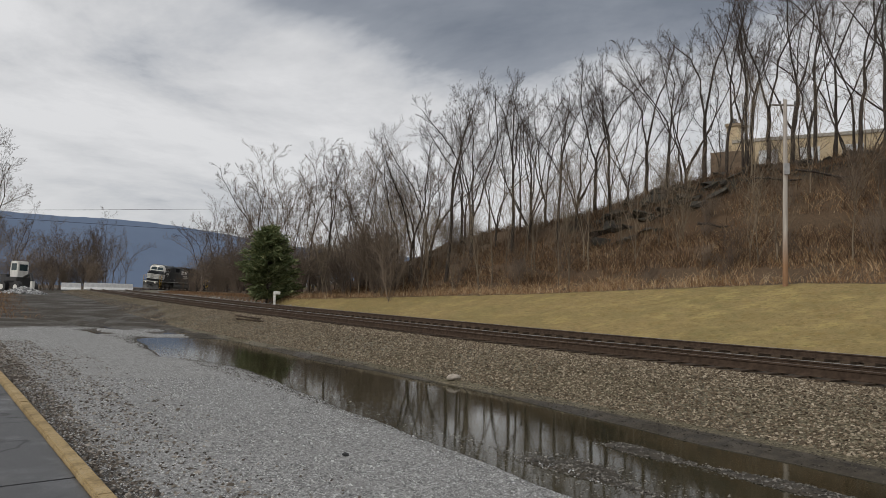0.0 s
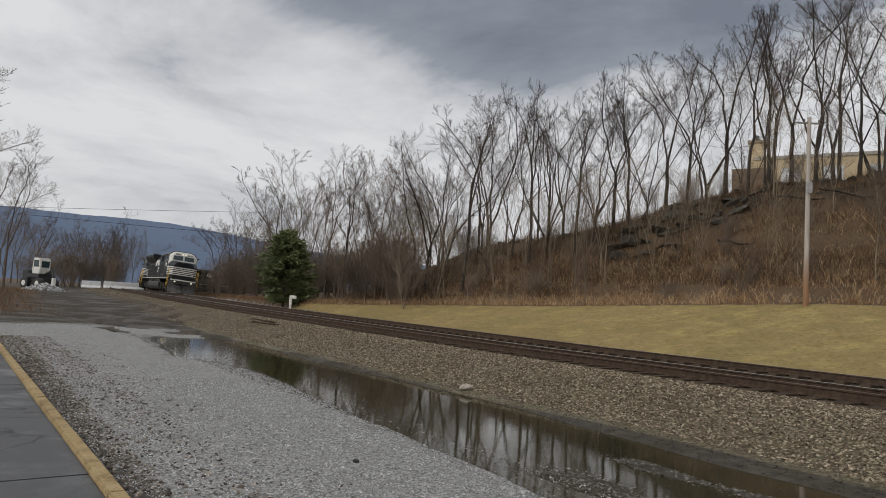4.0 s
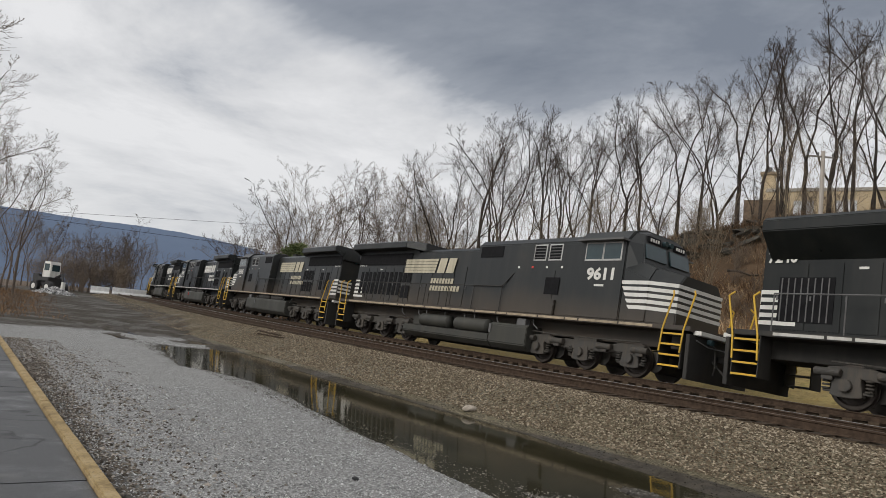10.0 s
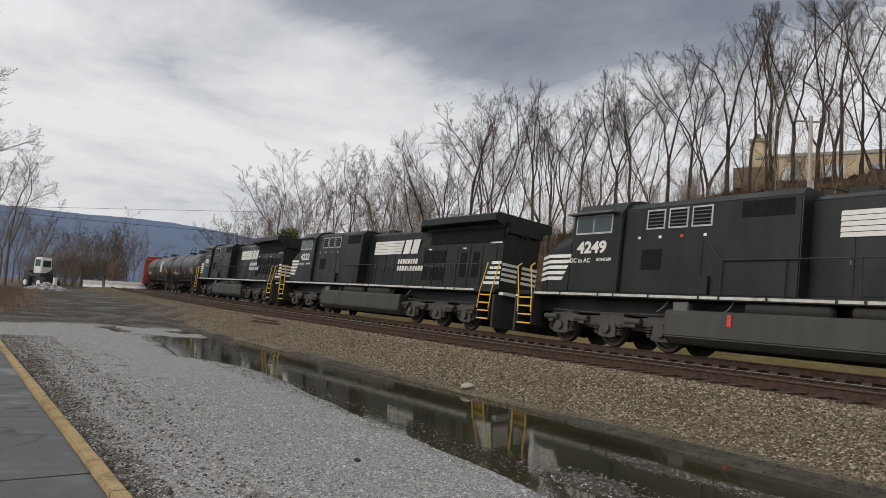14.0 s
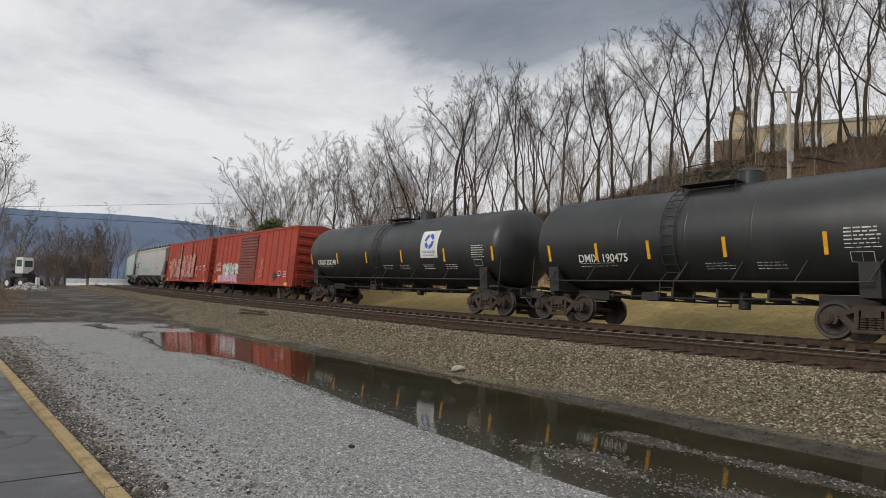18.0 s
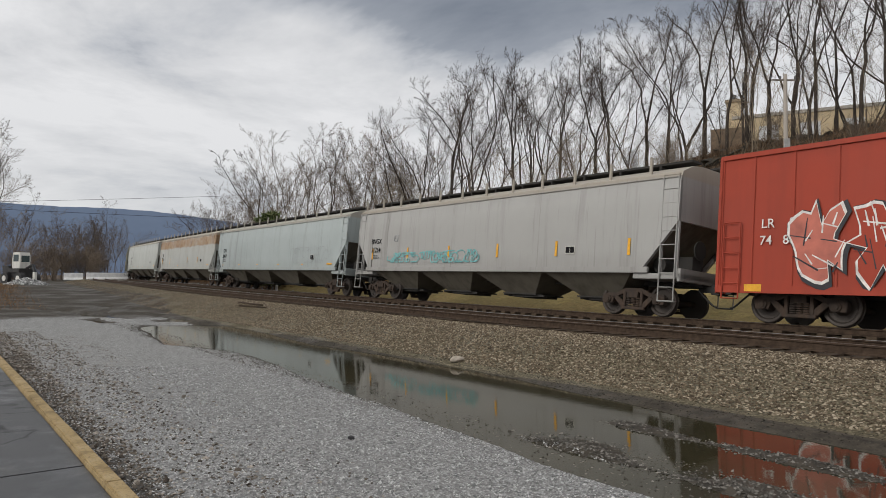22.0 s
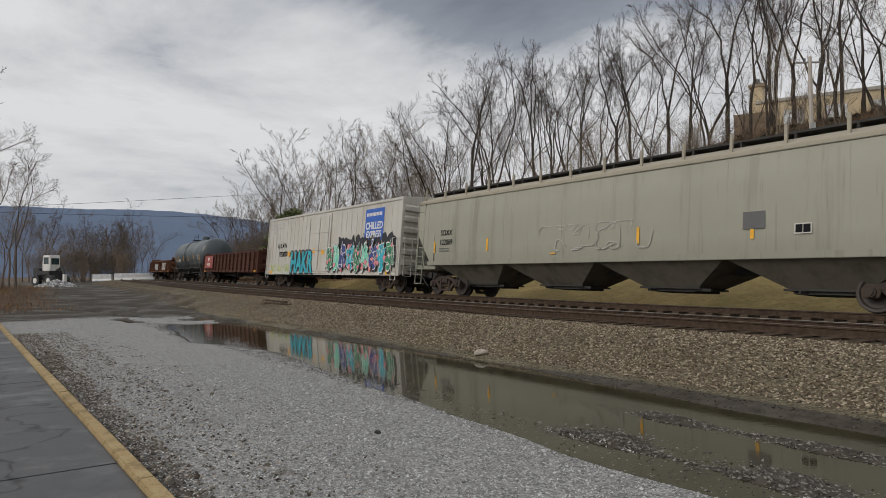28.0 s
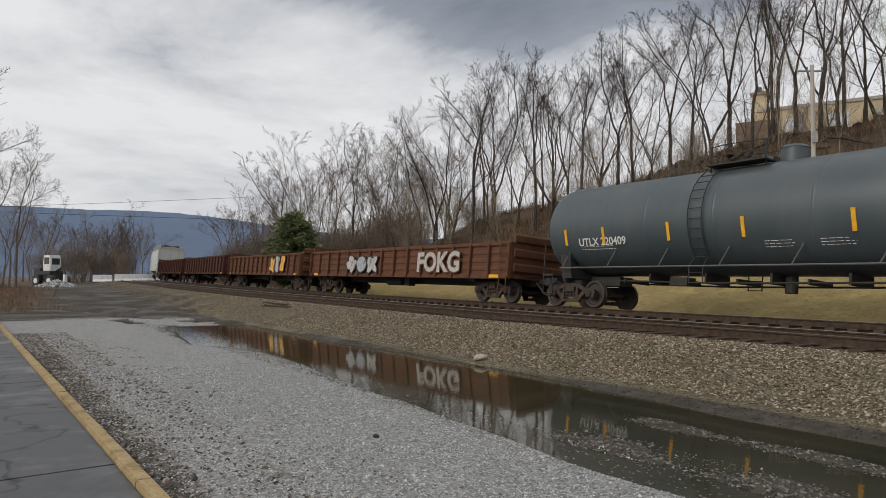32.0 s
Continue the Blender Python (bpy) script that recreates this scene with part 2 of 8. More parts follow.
MAT_GROUND = ground_material()
MAT_BARK = bark_material()
MAT_TWIG = twig_material("twig", (0.043, 0.032, 0.026), (0.09, 0.065, 0.048))
MAT_BALLAST = stones("ballast_stone", (0.066, 0.051, 0.036), (0.188, 0.147, 0.10), (0.44, 0.378, 0.283))
MAT_KERB_STONE = stones("kerb_stone", (0.055, 0.046, 0.038), (0.17, 0.145, 0.118), (0.44, 0.40, 0.35))
MAT_PEBBLE = stones("pebble", (0.13, 0.131, 0.131), (0.37, 0.372, 0.37), (0.68, 0.682, 0.675))
MAT_RUST = plain("rail_rust", (0.060, 0.041, 0.029), 0.8, 0.2, 0.4, 9)
MAT_RAILHEAD = plain("rail_head", (0.30, 0.29, 0.28), 0.34, 1.0, 0.3, 3)
MAT_RAILDULL = plain("rail_head_dull", (0.11, 0.085, 0.07), 0.55, 0.7, 0.35, 4)
MAT_TIE = plain("tie_wood", (0.060, 0.044, 0.031), 0.95, 0, 0.5, 8)


def water_material():
    m = Mat("puddle_water", 0.045)
    m.colour(m.mix(m.grey(m.noise(0.8, 4), 0.35, 0.65), (0.024, 0.022, 0.012), (0.042, 0.037, 0.021)))
    m.b.inputs["IOR"].default_value = 1.33
    m.b.inputs["Specular IOR Level"].default_value = 0.5
    # wind ruffles the far, shallow end more than the sheltered near end
    far = m.n.new("ShaderNodeSeparateXYZ")
    m.l.new(m.co.outputs["Object"], far.inputs[0])
    m.bump(m.math("MULTIPLY", m.noise(9.0, 3), m.grey(far.outputs[1], 15.5, 18.5, 0.09, 0.22)), 0.22, 0.02)
    return m.m


MAT_WATER = water_material()

# ---- mesh helpers ----


def mesh_from(name, verts, faces, mat, smooth=False):
    me = bpy.data.meshes.new(name)
    me.from_pydata(verts, [], faces)
    if smooth:
        me.polygons.foreach_set("use_smooth", [True] * len(me.polygons))
    me.materials.append(mat)
    me.update()
    return me


def part(name, bm, material, parent=None, label=""):
    """Links a bmesh (or a mesh) as one mesh object under a thing or a part."""
    if isinstance(bm, bmesh.types.BMesh):
        me = bpy.data.meshes.new(name)
        bm.normal_update()
        bm.to_mesh(me)
        bm.free()
        me.materials.append(material)
    else:
        me = bm
    ob = new(name, me)
    if parent is not None:
        ob.parent = parent
    if label:
        ob["label"] = label
    return ob


# ---- the lie of the land: the railway's line, s metres along it and lat metres towards the road ----
K_KNOTS = ([-170, -130, -100, -70, -40, -15, 10], [0.0108, 0.0126, 0.00635, -0.00058, 0.00278, -0.0010, -0.0033])
CANT = radians(5)
RAIL_Z = 0.768
S_GRID = np.arange(-640.0, 421.0, 1.0)


def lay_line():
    k = np.interp(S_GRID, [-215, -170] + K_KNOTS[0][1:] + [40], [0.0, 0.0108] + K_KNOTS[1][1:] + [0.0])
    phi = np.concatenate([[0], np.cumsum((k[1:] + k[:-1]) / 2)])
    i0 = int(np.where(S_GRID == 0)[0][0])
    phi -= phi[i0]
    a = 0.61213
    n = np.array([math.cos(a), math.sin(a)])
    u = np.array([n[1], -n[0]])
    d = u[None] * np.cos(phi)[:, None] + n[None] * np.sin(phi)[:, None]
    p = np.vstack([[0, 0], np.cumsum((d[1:] + d[:-1]) / 2, 0)])
    return p + n * 17.618 - p[i0], d


LINE, HEAD = lay_line()


def grade(s):
    return RAIL_Z + np.interp(s, [-130, -60, -38, -15], [0.762, 0.3546, 0.1669, 0.0])


def on_line(s, lat=0.0):
    """Plan place and heading of the line at s, lat metres towards the road side."""
    p = np.array([np.interp(s, S_GRID, LINE[:, 0]), np.interp(s, S_GRID, LINE[:, 1])])
    d = np.array([np.interp(s, S_GRID, HEAD[:, 0]), np.interp(s, S_GRID, HEAD[:, 1])])
    d /= np.linalg.norm(d)
    return p + lat * np.array([d[1], -d[0]]), d


def s_lat(x, y):
    """s and lat of many plan points."""
    x, y = np.asarray(x, float), np.asarray(y, float)
    keep = (S_GRID > -215) & (S_GRID < 300)
    L, H, S = LINE[keep], HEAD[keep], S_GRID[keep]
    best = np.empty(len(x), int)
    for i in range(0, len(x), 4000):
        d = (x[i:i + 4000, None] - L[None, :, 0]) ** 2 + (y[i:i + 4000, None] - L[None, :, 1]) ** 2
        best[i:i + 4000] = d.argmin(1)
    dx, dy = x - L[best, 0], y - L[best, 1]
    return S[best] + dx * H[best, 0] + dy * H[best, 1], dx * H[best, 1] - dy * H[best, 0]


def smooth(v, a, b):
    t = np.clip((v - a) / (b - a), 0, 1)
    return t * t * (3 - 2 * t)


def wavy(x, y, f, k=0.0):
    return (np.sin(x * f + 1.3 + k) * np.cos(y * f * 0.83 + 0.4 + k) + 0.5 * np.sin(x * f * 2.3 + y * f * 1.7 + k)) / 1.5


CREST_AZ = [-30, -16, -10, -5, 0, 3, 10, 16, 21, 33, 60, 90]
CREST_Z = [1.5, 1.7, 2.4, 4.0, 6.4, 7.2, 8.0, 9.6, 10.8, 11.2, 11, 10]


def lawn_lat(s):
    """How far from the track the lawn gives way to the bank."""
    return np.interp(s, [-60, -50, -42, -30, -15, 10], [-4.0, -4.6, -7.2, -10.5, -13.2, -15.5])


def land(x, y):
    """Ground height and zone weights (grass, litter, mud) at plan points."""
    x, y = np.asarray(x, float), np.asarray(y, float)
    s, lat = s_lat(x, y)
    r, az = np.hypot(x, y), np.degrees(np.arctan2(x, y))
    rise = grade(s) - RAIL_Z
    # road side
    wob = 0.16 * wavy(x, y, 0.7) + 0.07 * wavy(x, y, 2.1, 1.0)
    lot = 0.07 + 0.015 * wavy(x, y, 0.9) + 0.05 * smooth(lat, 13, 16.5) + np.interp(s, [-130, -60, -33], [0.94, 0.5, 0.0])
    shore = np.interp(s, [-26.5, -25.0, -22.0, -18.5, -17.2, -15.0, -12.0, -8.0, -5.0, 2.0], [11.6, 12.2, 12.65, 12.95, 12.4, 12.1, 12.4, 12.75, 12.85, 12.6])
    toe = np.interp(s, [-26.6, -25.8, -22.5, -16.7, -13.8, -11.0, -9.0, -5.0, 2.0], [10.9, 9.2, 9.1, 9.6, 9.25, 9.15, 9.45, 9.7, 9.7])
    pool = smooth(s, -27.0, -25.4) * (1 - smooth(s, 6, 14)) * smooth(lat + wob, toe - 0.35, toe + 0.35) * (1 - smooth(lat + wob, shore - 0.3, shore + 0.3))
    # shallow muddy pools in the ruts beyond
    ruts = smooth(s, -43, -37) * (1 - smooth(s, -28.5, -26.8)) * smooth(lat, 7.8, 9.0) * (1 - smooth(lat, 12.6, 13.8))
    ruts = ruts * smooth(wavy(s * 0.45, lat * 2.2, 1.0, 3.0) + 0.5 * wavy(x, y, 1.7, 2.0), 0.05, 0.45)
    lot = lot - 0.15 * pool - (lot + 0.025) * ruts
    bar = smooth(s, -7.0, -5.6) * (1 - smooth(s, 1.5, 4)) * np.maximum(1 - smooth(np.abs(lat - 10.75 - 0.12 * wavy(x, y, 1.4)), 0.08, 0.34), 1 - smooth(np.abs(lat - 11.95 - 0.2 * wavy(x, y, 0.9)), 0.12, 0.5))
    lot = lot + bar * (0.085 + 0.05 * wavy(x, y, 2.6))
    bed = grade(s) - 0.21
    z = lot + (bed - lot) * (1 - smooth(lat, 6.7, 9.3))
    # hill side
    u, base = -lat + lawn_lat(s), 0.42 + rise
    top = np.interp(s, [-60, -48, -30, -15], [1.2, 1.35, 2.1, 2.9])
    lawn = base + (top - base) * np.clip((-lat - 3.6) / np.maximum(-lawn_lat(s) - 3.6, 0.3), 0, 1)
    z = np.where(lat < -2.4, bed + (lawn - bed) * smooth(-lat, 2.4, 4.2), z)
    crest = np.interp(az, CREST_AZ, CREST_Z)
    hill = smooth(u, -0.3, 15.5 + 1.5 * wavy(x, y, 0.25)) * (lat < 0) * smooth(-s, -400, 20)
    back = 1 - smooth(r, 95, 135)
    z = z + np.maximum(crest - z, 0) * hill * back
    z = z + hill * back * (0.35 * wavy(x, y, 0.7) + 0.2 * wavy(x, y, 1.9, 2.0))
    grass = np.where(lat < -3.4, 1.0, 0.0) * (1 - smooth(u, -0.4, 0.6)) * smooth(s, -58, -50)
    litter = np.where(lat < -3.4, 1.0, 0.0) * np.maximum(smooth(u, -0.6, 0.5), 1 - smooth(s, -58, -50))
    litter = np.maximum(litter, smooth(lat, 17.5, 20) * smooth(r, 22, 30))
    bedm = smooth(lat, -3.4, -2.6) * (1 - smooth(lat, 9.9, 10.4))
    mud = np.maximum(bedm, smooth(s, -200, -150) * (1 - smooth(s, -33, -27)) * (1 - smooth(lat, 11, 15)) * smooth(lat, 5, 7) * 0.75)
    mud = np.maximum(mud, ruts)
    mud = np.maximum(mud, np.maximum(pool, bar) * 1.0 + 0.35 * smooth(s, -31, -28) * smooth(lat, 11, 12) * (1 - smooth(lat, 12.7, 13.4)))
    mud = np.maximum(mud, (1 - smooth(np.abs(lat - 16.6), 0.05, 0.95)) * 0.66 * (1 - smooth(r, 14, 22)))
    mud = np.maximum(mud, (1 - smooth(s, -37, -24.0 + 3.0 * wavy(x, y, 0.4))) * smooth(lat, 8, 11))
    mud = np.maximum(mud, 0.42 * smooth(s, -30, -26) * smooth(lat, shore - 0.3, shore) * (1 - smooth(lat, shore + 0.35, shore + 1.1)))
    stone = smooth(lat, -3.3, -2.7) * (1 - smooth(lat, 9.0 - 1.8 * (1 - smooth(s, -42, -30)), 9.5 - 1.5 * (1 - smooth(s, -42, -30))))
    crest_dark = hill * smooth(u, 8.0, 12.5) * smooth(az, 6, 14)
    return z, grass, litter, mud, stone, crest_dark


def build_ground():
    ang = np.radians(np.concatenate([np.arange(-180, -44, 4.0), np.arange(-44, 46, 0.35), np.arange(46, 180, 4.0)]))
    rad = np.concatenate([[0.0, 1.0], np.geomspace(2.0, 70, 190), np.geomspace(73, 420, 60), np.geomspace(470, 3500, 10)])
    A, R = np.meshgrid(ang, rad[1:])
    x, y = (R * np.sin(A)).ravel(), (R * np.cos(A)).ravel()
    z, g, li, mu, st, dk = land(x, y)
    na, nr = len(ang), len(rad) - 1
    verts = np.stack([x, y, z], 1)
    faces = []
    for i in range(nr - 1):
        a = i * na
        for j in range(na):
            k = (j + 1) % na
            faces.append((a + j, a + k, a + na + k, a + na + j))
    faces.append(tuple(range(na)))
    me = mesh_from("ground", verts.tolist(), faces, MAT_GROUND, True)
    at = me.color_attributes.new("zone", "FLOAT_COLOR", "POINT")
    at.data.foreach_set("color", np.stack([g, li, mu, np.ones(len(g))], 1).ravel())
    at = me.color_attributes.new("bed", "FLOAT_COLOR", "POINT")
    lat = s_lat(x, y)[1]
    oily = smooth(lat, -1.7, -1.2) * (1 - smooth(lat, 5.8, 6.3))
    at.data.foreach_set("color", np.stack([st, oily, dk, np.ones(len(g))], 1).ravel())
    return tagged(new("ground", me), "grey gravel lot, ballast bed and dead winter lawn", "ground", kind="structure")


build_ground()


def build_puddle():
    s = np.arange(-46.0, 16, 0.5)
    near = np.array([on_line(v, 14.0)[0] for v in s])
    far = np.array([on_line(v, 7.6)[0] for v in s])
    n = len(s)
    verts = [(*p, 0.0) for p in near] + [(*p, 0.0) for p in far]
    faces = [(i, i + 1, n + i + 1, n + i) for i in range(n - 1)]
    tagged(new("puddle", mesh_from("puddle", verts, faces, MAT_WATER)), "long shallow brown rain puddle beside the ballast", "puddle", kind="structure")


build_puddle()

# ---- tracks ----


def sweep(lat, profile, s0, s1, step, mat, cant, pivot=0.75):
    """A profile (y towards the hill, z up) swept along the line."""
    ss = np.arange(s0, s1 + 0.01, step)
    verts, faces, m = [], [], len(profile)
    for v in ss:
        p, d = on_line(v, 0)
        left = np.array([-d[1], d[0]])
        zc = float(grade(v))
        for (py, pz) in profile:
            a = -lat + py
            ly = a * math.cos(cant) + pz * math.sin(cant)
            lz = pz * math.cos(cant) - (a + pivot) * math.sin(cant)
            q = p + left * ly
            verts.append((q[0], q[1], zc + lz))
    for i in range(len(ss) - 1):
        for j in range(m):
            k = (j + 1) % m
            faces.append((i * m + j, (i + 1) * m + j, (i + 1) * m + k, i * m + k))
    faces += [tuple(range(m))[::-1], tuple(range((len(ss) - 1) * m, len(ss) * m))]
    return mesh_from("rail", verts, faces, mat)


RAIL_FOOT = [(-0.07, -0.18), (0.07, -0.18), (0.07, -0.165), (0.012, -0.14), (0.012, -0.045), (0.036, -0.035), (0.036, -0.006), (-0.036, -0.006), (-0.036, -0.035), (-0.012, -0.045), (-0.012, -0.14), (-0.07, -0.165)]
RAIL_TOP = [(-0.034, -0.006), (0.034, -0.006), (0.030, 0.0), (-0.030, 0.0)]
NEAR = 4.45


def tie_mesh(cx):
    bm = bmesh.new()
    bmesh.ops.create_cube(bm, size=1)
    bmesh.ops.scale(bm, vec=(0.22, 2.6, 0.17), verts=bm.verts)
    me = bpy.data.meshes.new("tie")
    bm.to_mesh(me)
    bm.free()
    me.materials.append(MAT_TIE)
    return me


def build_track(name, centre, cant, pivot):
    root = tagged(new(name), "rusty steel rails on dark wooden ties in ballast", "railway track", "tracks", "structure")
    for lat in (centre + 0.75, centre - 0.75):
        rail = part("rail", sweep(lat, RAIL_FOOT, -210, 60, 1.0, MAT_RUST, cant, pivot), None, root)
        part("rail_head", sweep(lat, RAIL_TOP, -210, 60, 1.0, MAT_RAILDULL if lat > 4.6 else MAT_RAILHEAD, cant, pivot), None, rail, "worn rail head")
    me = tie_mesh(0)
    for i in range(150):
        s = -62 + i * 0.53
        p, d = on_line(s, centre * math.cos(cant))
        t = new("tie", me)
        t.parent = root
        z = float(grade(s)) + (centre - pivot) * math.sin(cant) - 0.265
        t.matrix_basis = pose(p[0], p[1], z, -math.degrees(cant), 0, math.degrees(math.atan2(d[1], d[0])) + random.uniform(-1, 1))
    return root


build_track("railway_track", 0.0, CANT, 0.75)
build_track("railway_track", NEAR, radians(1.0), NEAR + 0.75)

# ---- building blocks for the train ----


class Geo:
    """Plain solids gathered into the mesh of one part."""

    def __init__(self):
        self.v, self.f = [], []

    def add(self, verts, faces):
        b = len(self.v)
        self.v += [tuple(p) for p in verts]
        self.f += [tuple(b + i for i in f) for f in faces]
        return self

    def box(self, x0, x1, y0, y1, z0, z1):
        v = [(x, y, z) for x in (x0, x1) for y in (y0, y1) for z in (z0, z1)]
        return self.add(v, [(0, 1, 3, 2), (4, 6, 7, 5), (0, 4, 5, 1), (2, 3, 7, 6), (0, 2, 6, 4), (1, 5, 7, 3)])

    def along_x(self, prof, x0, x1, taper=None):
        """A closed (y, z) outline, counter-clockwise seen from +x, drawn from x0 to x1."""
        n = len(prof)
        end = taper or prof
        v = [(x0, y, z) for y, z in prof] + [(x1, y, z) for y, z in end]
        f = [(i, (i + 1) % n, n + (i + 1) % n, n + i) for i in range(n)]
        return self.add(v, [g[::-1] for g in f] + [tuple(range(n)), tuple(range(2 * n - 1, n - 1, -1))])

    def along_y(self, prof, y0, y1):
        """A closed (x, z) outline drawn from y0 to y1."""
        n = len(prof)
        v = [(x, y0, z) for x, z in prof] + [(x, y1, z) for x, z in prof]
        f = [(i, (i + 1) % n, n + (i + 1) % n, n + i) for i in range(n)]
        return self.add(v, f + [tuple(range(n))[::-1], tuple(range(n, 2 * n))])

    def tube(self, a, b, r, n=8, r2=None):
        a, b = Vector(a), Vector(b)
        d = (b - a).normalized()
        p = d.cross(Vector((0, 0, 1)) if abs(d.z) < 0.9 else Vector((1, 0, 0))).normalized()
        q = d.cross(p)
        ring = [(math.cos(2 * math.pi * k / n), math.sin(2 * math.pi * k / n)) for k in range(n)]
        v = [a + (p * c + q * s) * r for c, s in ring] + [b + (p * c + q * s) * (r if r2 is None else r2) for c, s in ring]
        f = [(i, (i + 1) % n, n + (i + 1) % n, n + i) for i in range(n)]
        return self.add(v, f + [tuple(range(n))[::-1], tuple(range(n, 2 * n))])

    def pipe(self, pts, r, n=6):
        for a, b in zip(pts[:-1], pts[1:]):
            self.tube(a, b, r, n)
        return self

    def lathe_x(self, prof, n=28, cy=0.0, cz=0.0):
        """(x, radius) outline spun round the x axis."""
        v, f = [], []
        for x, r in prof:
            v += [(x, cy + r * math.sin(2 * math.pi * k / n), cz + r * math.cos(2 * math.pi * k / n)) for k in range(n)]
        for i in range(len(prof) - 1):
            for k in range(n):
                m = (k + 1) % n
                f.append((i * n + k, i * n + m, (i + 1) * n + m, (i + 1) * n + k))
        f += [tuple(range(n))[::-1], tuple(range((len(prof) - 1) * n, len(prof) * n))]
        return self.add(v, f)

    def done(self, name, mat, smooth=False, bevel=0.0):
        bm = bmesh.new()
        vs = [bm.verts.new(p) for p in self.v]
        for g in self.f:
            try:
                bm.faces.new([vs[i] for i in g])
            except ValueError:
                pass
        bmesh.ops.recalc_face_normals(bm, faces=bm.faces)
        if bevel:
            edges = [e for e in bm.edges if len(e.link_faces) == 2 and e.calc_face_angle(0) > 0.5]
            bmesh.ops.bevel(bm, geom=edges, offset=bevel, segments=2, affect="EDGES", clamp_overlap=True)
        me = bpy.data.meshes.new(name)
        if smooth:
            for g in bm.faces:
                g.smooth = True
            for e in bm.edges:
                if len(e.link_faces) == 2 and e.calc_face_angle(0) > 0.6:
                    e.smooth = False
        bm.to_mesh(me)
        bm.free()
        me.materials.append(mat)
        return me


def put(name, geo, mat, parent, label="", smooth=False, bevel=0.0):
    return part(name, geo.done(name, mat, smooth, bevel), None, parent, label)


def share(name, me, parent, m=None, label=""):
    ob = part(name, me, None, parent, label)
    if m is not None:
        ob.matrix_basis = m
    return ob


def text_mesh(body, size, mat, align="CENTER", bold=0.0):
    cu = bpy.data.curves.new("lettering", "FONT")
    cu.body, cu.size, cu.align_x, cu.align_y, cu.extrude, cu.offset = body, size, align, "CENTER", 0.003, bold
    cu.resolution_u = 3
    ob = bpy.data.objects.new("lettering", cu)
    me = bpy.data.meshes.new_from_object(ob)
    bpy.data.objects.remove(ob)
    me.materials.clear()
    me.materials.append(mat)
    return me


def letter(parent, body, x, y, z, size, mat, bold=0.006, wide=1.0, label=""):
    """Lettering on the side at y, facing outwards."""
    ob = share("lettering", text_mesh(body, size, mat, "CENTER", bold), parent, pose(x, y, z, 90, 0, 0 if y < 0 else 180), label)
    ob.scale = (wide, 1, 1)
    return ob


def dusty_black():
    """Black paint under a coat of brown road dust, thick on the lower body."""
    m = Mat("loco_black_dusty", 0.5)
    run = m.noise(1.8, 5, 0.6, (1.0, 1.0, 0.12))
    blot = m.noise(0.5, 5)
    h = m.n.new("ShaderNodeSeparateXYZ")
    m.l.new(m.co.outputs["Object"], h.inputs[0])
    low = m.math("ADD", m.grey(h.outputs[2], 1.5, 2.9, 0.62, 0.04), m.math("MULTIPLY", m.math("SUBTRACT", blot, 0.5), 0.9))
    col = m.mix(m.grey(run, 0.45, 0.75, 0, 0.4), (0.010, 0.012, 0.012), (0.042, 0.040, 0.034))
    col = m.mix(m.grey(low, 0.1, 0.9, 0.0, 0.8), col, (0.092, 0.068, 0.046))
    m.colour(col)
    m.rough(m.grey(low, 0.1, 0.9, 0.4, 0.75))
    return m.m


BLACK = paint("loco_black", (0.0065, 0.0085, 0.0085), 0.36, (0.034, 0.033, 0.028), 0.42)
BLACK_DUSTY = dusty_black()
BLACK.node_tree.nodes["Principled BSDF"].inputs["Specular IOR Level"].default_value = 0.3
NOSE_GLOSS = paint("nose_gloss", (0.012, 0.015, 0.018), 0.16, (0.05, 0.05, 0.045), 0.2)
UNDER = paint("underframe", (0.022, 0.021, 0.019), 0.75, (0.06, 0.05, 0.04), 0.5)
TRUCK = paint("truck_steel", (0.042, 0.040, 0.036), 0.7, (0.12, 0.09, 0.06), 0.5, 3)
TRUCK_BROWN = paint("truck_rusty", (0.045, 0.036, 0.031), 0.8, (0.13, 0.08, 0.05), 0.5, 3)
WHEEL = paint("wheel_steel", (0.06, 0.05, 0.043), 0.55, (0.05, 0.04, 0.035), 0.6, 4, metal=0.5)
PLOW = paint("plow_steel", (0.05, 0.05, 0.048), 0.55, (0.16, 0.14, 0.12), 0.6, 2)
EDGE_WHITE = paint("sill_white", (0.50, 0.49, 0.45), 0.6, (0.14, 0.12, 0.09), 0.7, 2.0)
EDGE_DUSTY = paint("sill_dusty", (0.36, 0.29, 0.20), 0.7, (0.10, 0.075, 0.05), 0.7, 2.0)
TANK_OLIVE = paint("fuel_tank_grime", (0.030, 0.030, 0.025), 0.6, (0.075, 0.068, 0.052), 0.5, 0.8)
WHITE = paint("white_paint", (0.66, 0.65, 0.61), 0.5, (0.25, 0.22, 0.18), 0.35)
EMBLEM_CREAM = paint("emblem_cream", (0.46, 0.42, 0.31), 0.6, (0.14, 0.12, 0.09), 0.6, 2.0)
YELLOW = paint("safety_yellow", (0.62, 0.38, 0.03), 0.5, (0.2, 0.13, 0.05), 0.3)
ORANGE = plain("reflector_yellow", (0.72, 0.36, 0.02), 0.35, 0, 0.15)
GLASS = plain("dark_glass", (0.03, 0.05, 0.055), 0.05, 0, 0.2, 1)
NEAR_BLACK = plain("near_black", (0.010, 0.010, 0.011), 0.85)
SILVER = paint("silver_frame", (0.42, 0.42, 0.41), 0.5)
GREY_DARK = paint("dark_grey_metal", (0.10, 0.10, 0.10), 0.6)
LAMP = Mat("headlight_glow", 0.3)
